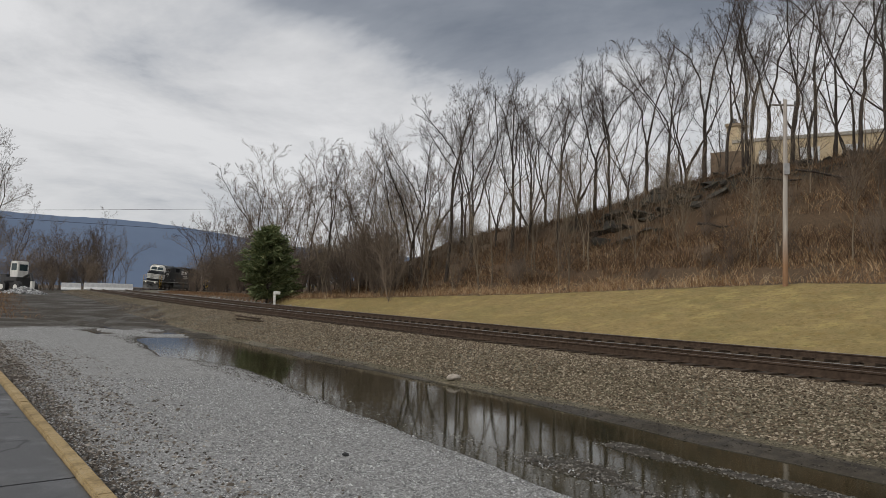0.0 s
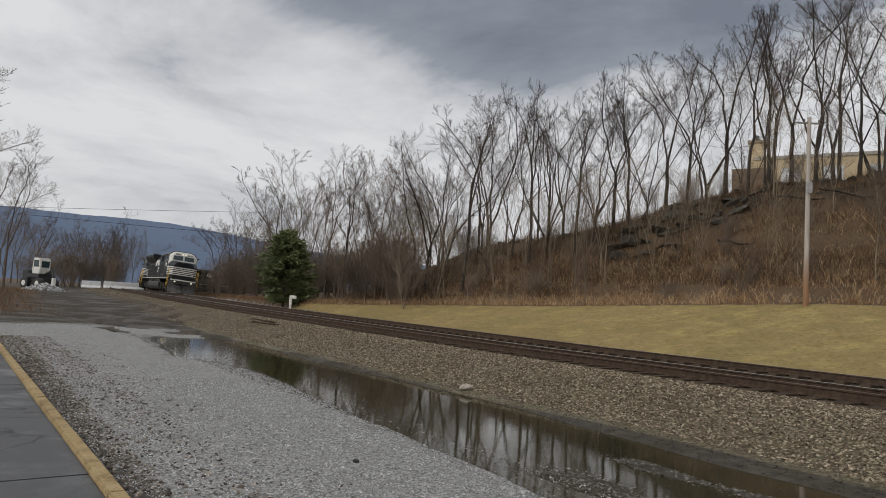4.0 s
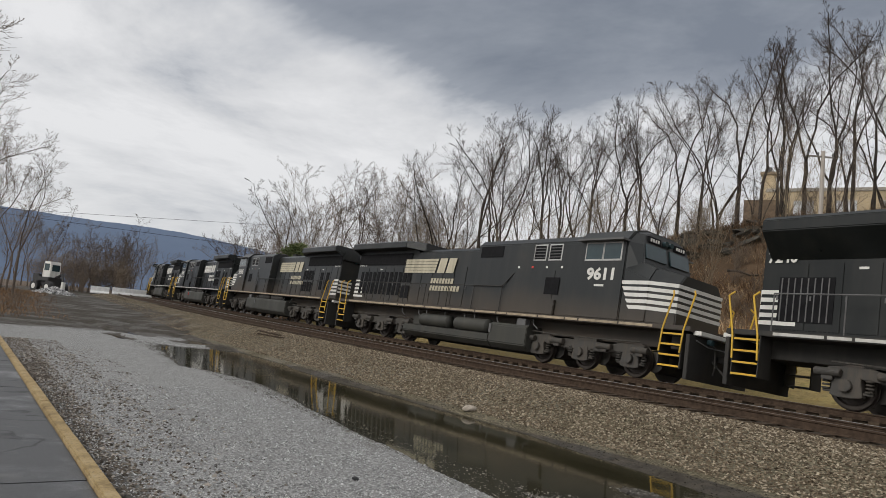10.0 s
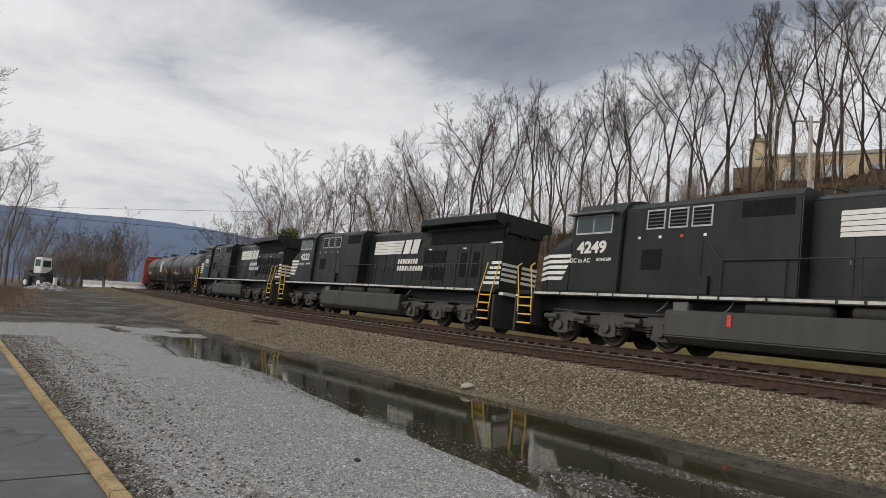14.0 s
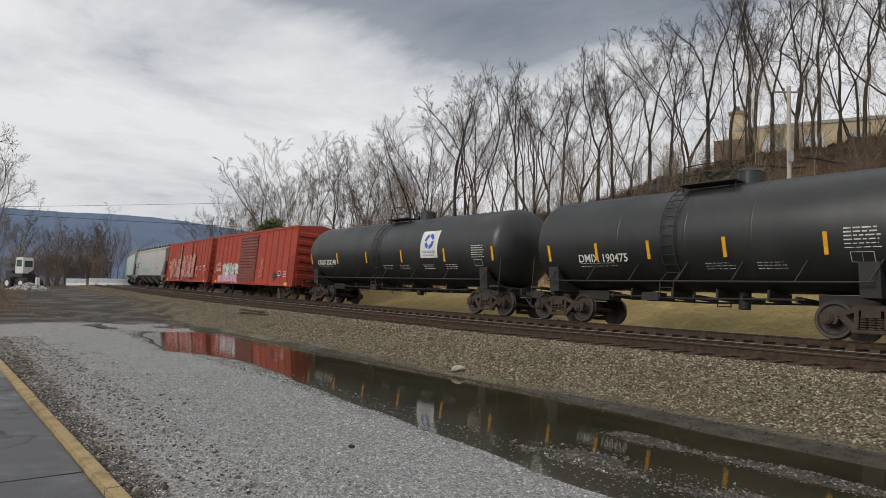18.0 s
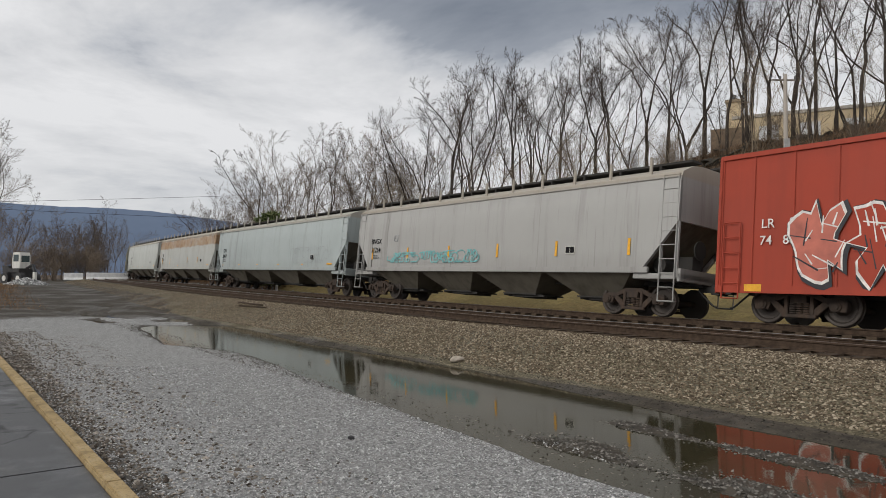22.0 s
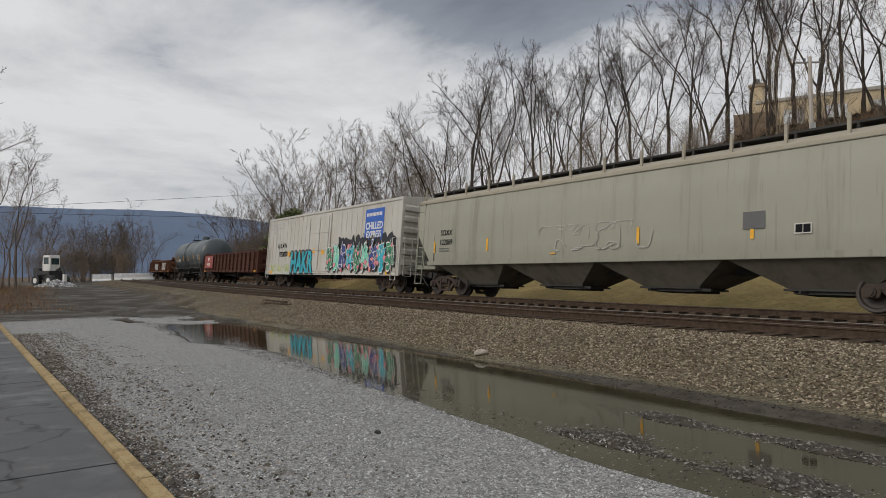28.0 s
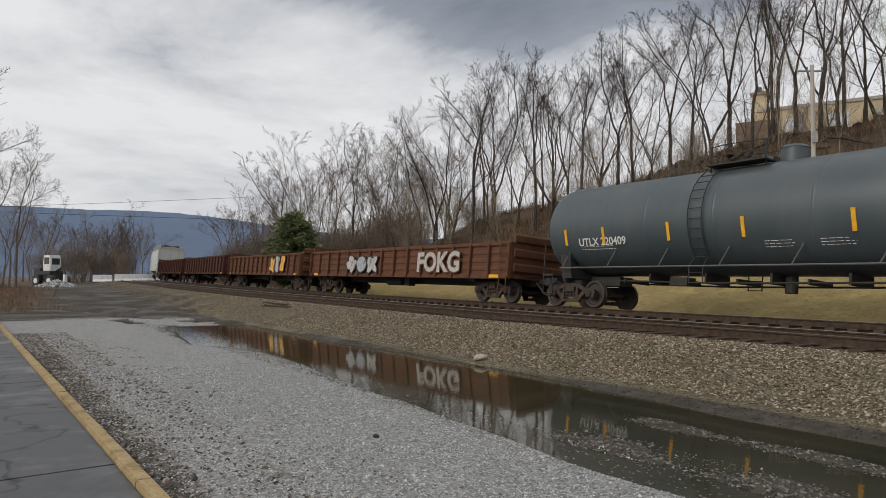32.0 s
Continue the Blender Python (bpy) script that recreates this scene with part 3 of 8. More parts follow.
LAMP.b.inputs["Emission Color"].default_value = (1, 0.93, 0.75, 1)
LAMP.b.inputs["Emission Strength"].default_value = 0.6
LAMP.colour((0.8, 0.8, 0.75))
LAMP = LAMP.m
RED_LAMP = plain("red_paint", (0.5, 0.04, 0.03), 0.4)


# ---- bogies ----


def spin(r, y0, y1, name="wheel"):
    g = Geo()
    prof = [(y0, r * 1.03), (y0 + 0.03, r * 1.03), (y0 + 0.035, r), (y1 - 0.01, r * 0.985), (y1, r * 0.95), (y1 - 0.004, r * 0.82), (y1 - 0.05, r * 0.74), (y1 - 0.06, r * 0.42), (y1 - 0.005, r * 0.30), (y1, 0.02)]
    g.lathe_x([(y0, 0.02)] + prof, 24)
    return g


def wheel_mesh(r):
    me = spin(r, -0.07, 0.07).done("wheel", WHEEL, True)
    return me


def freight_frame():
    """Cast side frame of a freight bogie, in x and z, with its two windows and pedestal arch."""
    g = Geo()
    t = 0.11
    top = [(-1.12, 0.50), (-1.08, 0.62), (-0.62, 0.66), (-0.3, 0.80), (0.3, 0.80), (0.62, 0.66), (1.08, 0.62), (1.12, 0.50), (0.95, 0.49), (0.58, 0.54), (0.27, 0.67), (-0.27, 0.67), (-0.58, 0.54), (-0.95, 0.49)]
    g.along_y(top, -t / 2, t / 2)
    for s in (-1, 1):
        g.along_y([(s * 1.1, 0.33), (s * 1.13, 0.56), (s * 0.93, 0.58), (s * 0.68, 0.50), (s * 0.74, 0.34)][::s], -t / 2 - 0.03, t / 2 + 0.03)
        g.along_y([(s * 0.72, 0.50), (s * 0.40, 0.20), (s * 0.27, 0.20), (s * 0.27, 0.30), (s * 0.58, 0.58)][::s], -t / 2, t / 2)
        g.along_y([(s * 0.36, 0.26), (s * 0.36, 0.72), (s * 0.26, 0.72), (s * 0.26, 0.26)][::s], -t / 2 - 0.02, t / 2 + 0.02)
        g.tube((s * 0.889, -0.13, 0.457), (s * 0.889, 0.10, 0.457), 0.115, 12)
        g.tube((s * 0.889, -0.16, 0.457), (s * 0.889, -0.13, 0.457), 0.07, 10)
    g.box(-0.42, 0.42, -t / 2 - 0.02, t / 2 + 0.02, 0.16, 0.25)
    return g.done("side_frame", TRUCK_BROWN, False, 0.012)


def spring_nest():
    g = Geo()
    for x in (-0.17, 0.0, 0.17):
        for k in range(5):
            z = 0.26 + 0.055 * k
            g.lathe_x([(-0.02, 0.03), (0.0, 0.03)], 4)
            g.tube((x, 0, z), (x, 0, z + 0.035), 0.085, 10)
    return g.done("spring", TRUCK_BROWN)


def freight_bolster():
    g = Geo()
    g.along_x([(-1.1, 0.52), (1.1, 0.52), (1.1, 0.68), (0.4, 0.80), (-0.4, 0.80), (-1.1, 0.68)], -0.2, 0.2)
    g.tube((0, 0, 0.75), (0, 0, 0.95), 0.22, 14)
    for x in (-0.889, 0.889):
        g.tube((x, -0.9, 0.457), (x, 0.9, 0.457), 0.08, 10)
    for x in (-0.5, 0.5):
        g.box(x - 0.06, x + 0.06, -0.8, 0.8, 0.34, 0.46)
    return g.done("bogie", TRUCK_BROWN)


FW = wheel_mesh(0.457)
FRAME_ME, SPRING_ME, BOLSTER_ME = freight_frame(), spring_nest(), freight_bolster()


def freight_bogie(car, x):
    b = share("bogie", BOLSTER_ME, car, pose(x, 0, 0), "rusty three-piece freight bogie")
    for s in (-1, 1):
        share("side_frame", FRAME_ME, b, pose(0, s * 1.0, 0, 0, 0, 0 if s < 0 else 180))
        share("spring", SPRING_ME, b, pose(0, s * 1.0, 0))["kind"] = "stuff"
        for dx in (-0.889, 0.889):
            share("wheel", FW, b, pose(dx, s * 0.78, 0.457, 0, 0, 90 * s))
    return b


def loco_frame():
    g = Geo()
    t = 0.14
    g.along_y([(-2.55, 0.72), (-2.5, 0.95), (-1.6, 0.98), (-1.2, 0.88), (-0.7, 0.92), (0.7, 0.92), (1.2, 0.88), (1.6, 0.98), (2.5, 0.95), (2.55, 0.72), (1.5, 0.70), (1.1, 0.62), (-1.1, 0.62), (-1.5, 0.70)], -t / 2, t / 2)
    for x in (-2.05, 0.0, 2.05):
        g.along_y([(x - 0.36, 0.30), (x - 0.30, 0.74), (x + 0.30, 0.74), (x + 0.36, 0.30), (x + 0.18, 0.26), (x - 0.18, 0.26)][::-1], -t / 2 - 0.03, t / 2 + 0.03)
        g.tube((x, -0.20, 0.53), (x, 0.1, 0.53), 0.15, 12)
        for dx in (-0.48, 0.48):
            for k in range(4):
                g.tube((x + dx, -0.02, 0.42 + 0.08 * k), (x + dx, -0.02, 0.46 + 0.08 * k), 0.10, 10)
        g.box(x - 0.55, x + 0.55, -0.05, 0.05, 0.36, 0.42)
    for x in (-1.05, 1.05, -2.45, 2.45):
        g.box(x - 0.13, x + 0.13, -0.20, -0.04, 0.62, 0.86)
        g.tube((x - 0.3, -0.16, 0.80), (x + 0.3, -0.16, 0.80), 0.10, 10)
    g.pipe([(-2.4, -0.14, 1.05), (-0.9, -0.16, 1.0), (0.9, -0.16, 1.02), (2.4, -0.14, 1.06)], 0.025)
    return g.done("truck_frame", TRUCK, False, 0.012)


def loco_core():
    g = Geo()
    g.box(-2.3, 2.3, -0.55, 0.55, 0.55, 0.85)
    g.box(-0.5, 0.5, -1.0, 1.0, 0.75, 1.05)
    for x in (-2.05, 0.0, 2.05):
        g.tube((x, -0.9, 0.53), (x, 0.9, 0.53), 0.10, 10)
        g.tube((x + 0.5, -0.6, 0.55), (x + 0.5, 0.6, 0.55), 0.32, 12)
    return g.done("truck", TRUCK)


LW = wheel_mesh(0.533)
LFRAME_ME, LCORE_ME = loco_frame(), loco_core()


def loco_truck(car, x):
    b = share("truck", LCORE_ME, car, pose(x, 0, 0), "grey six-wheel locomotive truck")
    for s in (-1, 1):
        share("truck_frame", LFRAME_ME, b, pose(0, s * 1.06, 0, 0, 0, 0 if s < 0 else 180))
        for dx in (-2.05, 0.0, 2.05):
            share("wheel", LW, b, pose(dx, s * 0.78, 0.533, 0, 0, 90 * s))
    return b


def coupler_mesh():
    g = Geo()
    g.box(-0.75, -0.28, -0.08, 0.08, 0.80, 0.97)
    g.along_x([(-0.16, 0.74), (0.16, 0.74), (0.16, 1.03), (-0.16, 1.03)], -0.30, -0.05)
    g.box(-0.08, 0.03, 0.02, 0.17, 0.74, 1.03)
    g.box(-0.08, 0.0, -0.17, -0.07, 0.78, 0.99)
    g.pipe([(-0.6, -0.32, 0.82), (-0.35, -0.34, 0.62), (-0.12, -0.33, 0.42), (0.0, -0.32, 0.38)], 0.028)
    g.pipe([(-0.8, -1.1, 1.02), (-0.62, -0.9, 0.98), (-0.62, -0.2, 1.08)], 0.018)
    return g.done("coupler", UNDER)


COUPLER_ME = coupler_mesh()


def couplers(car, L):
    for s in (0, 180):
        share("coupler", COUPLER_ME, car, pose(0, 0, 0, 0, 0, s) @ pose(L / 2, 0, 0), "rusty knuckle coupler with air hose")


# ---- locomotives ----


def stripe_set(root, x0, x1, y, z, n, step, h, slant=0.06, end=False):
    for k in range(n):
        g = Geo()
        zz = z + k * step
        a, b = x0 + slant * k, x1
        if end:
            g.box(y, y + 0.006, a, b, zz, zz + h)
        else:
            s = 1 if y > 0 else -1
            g.along_y([(a, zz), (b, zz), (b, zz + h), (a + slant, zz + h)], y, y + 0.006 * s)
        put("stripe", g, WHITE, root, "white warning stripe")


def emblem(root, x, y, z, k, mat):
    """Close-set bars running into slanted block shapes, with two lettered lines shown as plain bars."""
    s = -1 if y > 0 else 1

    def flat(name, pts, label, lift=0.006):
        put(name, Geo().along_y([(x + s * c * k, z + d * k) for c, d in pts][::s], y, y - lift * s), mat, root, label)

    for i in range(5):
        zz = 0.565 - 0.141 * i
        flat("emblem_bar", ((-2.9, zz), (0.0 - 0.04 * i, zz), (0.035 - 0.04 * i, zz + 0.122), (-2.88, zz + 0.122)), "pale emblem bar")
    shapes = (((0.02, 0.0), (0.62, 0.0), (0.78, 0.70), (0.18, 0.70)), ((0.76, 0.0), (1.36, 0.0), (1.52, 0.70), (0.92, 0.70)))
    for n_, pts in enumerate(shapes):
        flat("emblem_block", pts, "pale emblem shape", 0.006 + 0.0006 * n_)
    rng = random.Random(3)
    for row, x0, x1 in ((-0.50, -0.36, 1.52), (-0.85, -0.36, 1.88)):
        q = x0
        while q < x1:
            w = rng.uniform(0.15, 0.20)
            flat("emblem_bar", ((q, row), (q + w, row), (q + w + 0.03, row + 0.24), (q + 0.03, row + 0.24)), "pale lettering shown as a bar")
            q += w + 0.065


def handrail(root, pts, posts, mat, label=""):
    g = Geo()
    g.pipe(pts, 0.02)
    for p in posts:
        g.tube(p, (p[0], p[1], p[2] - 0.95), 0.018, 5)
    put("handrail", g, mat, root, label)


def locomotive(number, L, kind, reverse, body, label):
    root = tagged(new("locomotive"), label, "locomotive", "locomotives of the train")
    e = L / 2 - 0.55
    emd = kind == "emd"
    # frame, deck and its white edge marks
    g = Geo()
    g.box(-e, e, -1.52, 1.52, 1.48, 1.62)
    g.box(-e + 0.5, e - 0.5, -0.75, 0.75, 1.0, 1.48)
    put("frame", g, UNDER if emd else body, root, "", False, 0.015)
    for s in (-1, 1):
        x = -e + 1.3
        k = 0
        while x < e - 1.6:
            w = (1.25, 0.55, 1.6)[k % 3]
            g = Geo().box(x, x + w, s * 1.525, s * 1.532, 1.51, 1.585)
            put("edge_mark", g, EDGE_DUSTY if body is BLACK_DUSTY else EDGE_WHITE, root, "white sill stripe")
            x += w + 0.07
            k += 1
    # fuel tank and reservoirs
    a, b = (-4.3, 4.6) if emd else (-4.0, 4.3)
    g = Geo()
    c = 0.28
    g.along_x([(-1.46 + c, 0.30), (1.46 - c, 0.30), (1.46, 0.62), (1.46, 1.02), (1.30, 1.18), (-1.30, 1.18), (-1.46, 1.02), (-1.46, 0.62)], a, b)
    if not emd:
        g = Geo()
        g.along_x([(-1.25, 0.26), (1.25, 0.26), (1.5, 0.46), (1.5, 1.10), (1.42, 1.2), (-1.42, 1.2), (-1.5, 1.10), (-1.5, 0.46)], a, b)
    if number == "9611":
        g = Geo()
        g.along_x([(-1.25, 0.26), (1.25, 0.26), (1.5, 0.46), (1.5, 0.72), (1.0, 0.80), (1.0, 1.2), (-1.0, 1.2), (-1.0, 0.80), (-1.5, 0.72), (-1.5, 0.46)], a, 2.2)
        g.along_x([(-1.25, 0.26), (1.25, 0.26), (1.5, 0.46), (1.5, 1.10), (1.42, 1.2), (-1.42, 1.2), (-1.5, 1.10), (-1.5, 0.46)], 2.2, b)
    put("fuel_tank", g, TANK_OLIVE, root, "dark grimy fuel tank", False, 0.03)
    if not emd:
        for q in (-1, 1):
            put("fuel_filler", Geo().box(2.2, 2.32, *sorted((q * 1.5, q * 1.53)), 0.8, 1.12), RED_LAMP if number == "4249" else GREY_DARK, root, "filler cover on the tank")
    for s in (-1, 1):
        big = number == "9611"
        q, yy, zz = (0.27, 1.26, 1.02) if big else (0.2, 1.22, 1.33)
        for x0, x1 in (((-4.2, -0.6), (0.5, 4.4)) if emd else ((-2.85, -0.6), (-0.25, 2.0))):
            g = Geo().lathe_x([(x0, 0.02), (x0 + 0.06, q * 0.8), (x0 + 0.12, q), (x1 - 0.12, q), (x1 - 0.06, q * 0.8), (x1, 0.02)], 20, s * yy, zz)
            put("air_reservoir", g, TANK_OLIVE if big else UNDER, root, "long cylindrical air reservoir", True)
        for i in range(9):
            x = -4.6 + i * 1.15 + 0.3 * math.sin(i * 2.1)
            put("pipe", Geo().pipe([(x, s * 1.3, 1.46), (x + 0.12, s * 1.36, 1.25), (x + 0.35, s * 1.34, 1.12)], 0.022, 5), GREY_DARK, root)
        put("valve_box", Geo().box(3.6, 4.1, s * 1.2, s * 1.42, 1.12, 1.42), GREY_DARK, root, "", False, 0.02)
    for x in (-6.65, 6.65):
        loco_truck(root, x)
    couplers(root, L)
    # hood
    if emd:
        hood = [(-0.92, 1.62), (0.92, 1.62), (0.92, 4.05), (0.72, 4.25), (-0.72, 4.25), (-0.92, 4.05)]
        put("hood", Geo().along_x(hood, -e + 0.5, 0.6), body, root, "", False, 0.03)
        g = Geo().along_x([(-1.18, 1.62), (1.18, 1.62), (1.18, 4.35), (0.95, 4.58), (-0.95, 4.58), (-1.18, 4.35)], 0.65, e - 4.5)
        put("equipment_hood", g, body, root, "", False, 0.03)
        ra, rb = -e + 0.7, -3.8
    else:
        hood = [(-0.92, 1.62), (0.92, 1.62), (0.92, 4.15), (0.7, 4.32), (-0.7, 4.32), (-0.92, 4.15)]
        put("hood", Geo().along_x(hood, -e + 0.5, 0.8), body, root, "", False, 0.03)
        g = Geo().along_x([(-1.40, 1.62), (1.40, 1.62), (1.40, 4.22), (1.15, 4.45), (-1.15, 4.45), (-1.40, 4.22)], 0.6, e - 4.65)
        put("auxiliary_cabinet", g, body, root, "", False, 0.03)
        ra, rb = -e + 0.35, -5.0
    c_back = e - 5.2
    # radiator wings: a deep flare on one maker's units, a thin overhang on the other's
    g = Geo()
    if emd:
        g.along_x([(-0.93, 3.55), (0.93, 3.55), (1.5, 4.22), (1.5, 4.5), (1.35, 4.62), (-1.35, 4.62), (-1.5, 4.5), (-1.5, 4.22)], ra, rb, None)
    else:
        mid = [(-1.5, 4.30), (1.5, 4.30), (1.5, 4.56), (1.38, 4.64), (-1.38, 4.64), (-1.5, 4.56)]
        tip = [(-0.95, 4.20), (0.95, 4.20), (0.95, 4.54), (0.85, 4.60), (-0.85, 4.60), (-0.95, 4.54)]
        g.along_x(mid, ra + 0.15, rb)
        g.along_x(mid, rb, rb + 0.9, tip)
        g.along_x([(-0.92, 3.9), (0.92, 3.9), (0.92, 4.31), (-0.92, 4.31)], ra, rb + 0.4)
        for q in (-1, 1):
            put("radiator_support", Geo().along_x([(q * 0.93, 4.08), (q * 1.48, 4.31), (q * 0.93, 4.31)], ra + 0.15, ra + 0.2), body, root)
    put("radiator", g, body, root, "radiator housing overhanging the hood's end", False, 0.02)
    for s in (-1, 1):
        g = Geo()
        q = (0.955, 3.62, 1.47, 4.20) if emd else (0.945, 3.55, 0.945, 4.12)
        v = [(ra + 0.2, s * q[0] + s * 0.012, q[1]), (rb - 0.15, s * q[0] + s * 0.012, q[1]), (rb - 0.15, s * q[2] + s * 0.012, q[3]), (ra + 0.2, s * q[2] + s * 0.012, q[3])]
        g.add(v + [(p[0], p[1] - s * 0.02, p[2] + 0.02) for p in v], [(0, 1, 2, 3), (7, 6, 5, 4), (0, 4, 5, 1), (1, 5, 6, 2), (2, 6, 7, 3), (3, 7, 4, 0)])
        put("radiator_grille", g, NEAR_BLACK, root, "dark radiator intake mesh")
        # hood doors, seams and louvres
        x = -e + 0.9
        k = 0
        stop = 0.5
        while x < stop - 0.8:
            w = 0.86
            g = Geo().box(x, x + w - 0.05, s * 0.92, s * 0.94, 1.75, 3.45)
            d = put("hood_door", g, body, root, "", False, 0.006)
            tall_slots = number in ("9611", "9085")
            if tall_slots and k in (0, 1, 2, 3, 4):
                for j in range(2):
                    put("vent", Geo().box(x + 0.08 + 0.42 * j, x + 0.34 + 0.42 * j, *sorted((s * 0.941, s * 0.955)), 2.05, 3.2), NEAR_BLACK, d, "tall dark vent")
            elif not emd and k in (4, 5):
                for j in range(4):
                    put("vent", Geo().box(x + 0.06 + 0.4 * (j % 2), x + 0.38 + 0.4 * (j % 2), *sorted((s * 0.941, s * 0.955)), 1.95 + 0.72 * (j // 2), 2.55 + 0.72 * (j // 2)), NEAR_BLACK, d, "dark square vent")
            elif not emd and k in (1, 2):
                put("vent", Geo().box(x + 0.2, x + 0.62, *sorted((s * 0.941, s * 0.955)), 2.1, 3.15), NEAR_BLACK, d, "tall dark vent")
            elif k == 0 and emd:
                put("vent", Geo().box(x + 0.1, x + 1.5, *sorted((s * 0.941, s * 0.955)), 1.95, 3.1), NEAR_BLACK, d, "large slatted vent")
                for j in range(8):
                    put("slat", Geo().box(x + 0.16 + 0.17 * j, x + 0.19 + 0.17 * j, *sorted((s * 0.955, s * 0.97)), 1.97, 3.08), GREY_DARK, d)
            if k in (2, 5, 7):
                put("notice", Geo().box(x + 0.3, x + 0.52, *sorted((s * 0.941, s * 0.947)), 3.3, 3.36), WHITE, d, "small white notice plate")
            put("latch", Geo().box(x + 0.05, x + 0.09, s * 0.94, s * 0.965, 2.5, 2.62), GREY_DARK, d)
            x += w
            k += 1
        if emd:
            put("intake_grille", Geo().box(1.8, 3.7, *sorted((s * 1.18, s * 1.19)), 3.55, 4.25), NEAR_BLACK, root, "dark intake grille")
            for x0, x1, z0, z1 in ((4.2, 5.0, 3.5, 4.3), (3.9, 6.4, 1.9, 3.1), (1.0, 3.6, 1.9, 3.2), (5.3, 6.6, 1.95, 4.3)):
                put("panel", Geo().box(x0, min(x1, e - 4.6), s * 1.18, s * 1.2, z0, z1), body, root, "", False, 0.006)
            for x in (3.7, 4.3, 5.0, 5.6):
                put("marker", Geo().box(x, x + 0.22, s * 1.2, s * 1.206, 1.98, 2.06), WHITE, root, "small white notice plate")
        else:
            put("intake_grille", Geo().box(0.8, 2.2, *sorted((s * 1.40, s * 1.412)), 3.72, 4.16), NEAR_BLACK, root, "dark intake grille")
            put("panel", Geo().box(3.3, 5.2, s * 1.40, s * 1.415, 1.8, 3.2), body, root, "", False, 0.006)
            n_l = 3 if number in ("4249", "4222") else 2
            for k in range(n_l):
                x0 = c_back - 0.2 - 0.78 * (k + 1)
                lv = put("louvre", Geo().box(x0, x0 + 0.66, *sorted((s * 1.40, s * 1.415)), 3.56, 4.16), SILVER, root, "louvred shutter behind the cab")
                put("louvre_gap", Geo().box(x0 + 0.05, x0 + 0.61, *sorted((s * 1.415, s * 1.419)), 3.61, 4.11), NEAR_BLACK, lv)
                for j in range(4):
                    put("slat", Geo().box(x0 + 0.05, x0 + 0.61, *sorted((s * 1.419, s * 1.43)), 3.67 + 0.11 * j, 3.70 + 0.11 * j), GREY_DARK, lv)
            put("cabinet_vent", Geo().box(c_back - 0.95, c_back - 0.25, *sorted((s * 1.416, s * 1.43)), 2.35, 2.95), NEAR_BLACK, root, "dark square vent")
            put("battery_box", Geo().box(c_back - 2.6, c_back - 0.3, *sorted((s * 1.38, s * 1.50)), 1.63, 2.15), body, root, "", False, 0.02)
            for j in range(4):
                put("marker", Geo().box(3.2 + 0.75 * j, 3.3 + 0.75 * j, *sorted((s * 1.416, s * 1.421)), 3.28, 3.36), (WHITE, RED_LAMP, WHITE, WHITE)[j], root)
            put("marker", Geo().box(2.6, 2.75, s * 0.96, s * 0.966, 2.75, 2.95), YELLOW, root, "yellow notice plate")
    # roof gear
    for x in (-3.0, -1.6) if emd else (-2.4, 0.6):
        put("roof_fan", Geo().tube((x, 0, 4.2), (x, 0, 4.52 if emd else 4.42), 0.42, 16), UNDER, root)
    put("exhaust_stack", Geo().box(-0.6, 0.1, -0.25, 0.25, 4.25, 4.6), UNDER, root, "", False, 0.02)
    horn = Geo().tube((2.5, 0, 4.3), (2.5, 0, 4.66), 0.03, 6)
    for dy in (-0.16, 0, 0.16):
        horn.tube((2.3, dy, 4.64), (2.75, dy, 4.68), 0.03, 6, 0.07)
    put("horn", horn, UNDER, root, "air horn cluster on the roof")
    if not emd:
        put("roof_hatch", Geo().box(1.0, 2.1, -0.5, 0.5, 4.3, 4.46), UNDER, root, "", False, 0.03)
        put("antenna_dome", Geo().box(2.9, 3.5, -0.3, 0.3, 4.4, 4.62), UNDER, root, "", False, 0.05)
    # cab
    c0 = e - 4.55 if emd else e - 4.7
    c1 = c0 + (2.3 if emd else 2.15)
    n1 = e - (0.6 if emd else 0.85)
    g = Geo()
    g.along_x([(-1.53, 1.62), (1.53, 1.62), (1.53, 4.16), (1.22, 4.54), (0.7, 4.68), (-0.7, 4.68), (-1.22, 4.54), (-1.53, 4.16)], c0, c1 - 0.05)
    put("cab", g, body, root, "", False, 0.03)
    g = Geo()
    g.add([(c1 - 0.05, -1.5, 3.0), (c1 - 0.05, 1.5, 3.0), (c1 - 0.05, 1.5, 4.12), (c1 - 0.05, 1.15, 4.5), (c1 - 0.05, 0.7, 4.62), (c1 - 0.05, -0.7, 4.62), (c1 - 0.05, -1.15, 4.5), (c1 - 0.05, -1.5, 4.12),
           (c1 + 0.5, -1.2, 3.0), (c1 + 0.5, 1.2, 3.0), (c1 + 0.28, 1.15, 4.1), (c1 + 0.18, 1.0, 4.45), (c1 + 0.16, 0.6, 4.56), (c1 + 0.16, -0.6, 4.56), (c1 + 0.18, -1.0, 4.45), (c1 + 0.28, -1.15, 4.1)],
          [(i, (i + 1) % 8, 8 + (i + 1) % 8, 8 + i) for i in range(8)] + [tuple(range(8, 16)), tuple(range(7, -1, -1))])
    put("cab_front", g, WHITE if emd else body, root, "", False, 0.02)
    g = Geo()
    hi, lo = (3.55, 3.45) if emd else (3.68, 3.25)

    def ring(z, w, t):
        return [(-w, 1.62), (w, 1.62), (w, z - t), (w - 0.28, z), (-w + 0.28, z), (-w, z - t)]

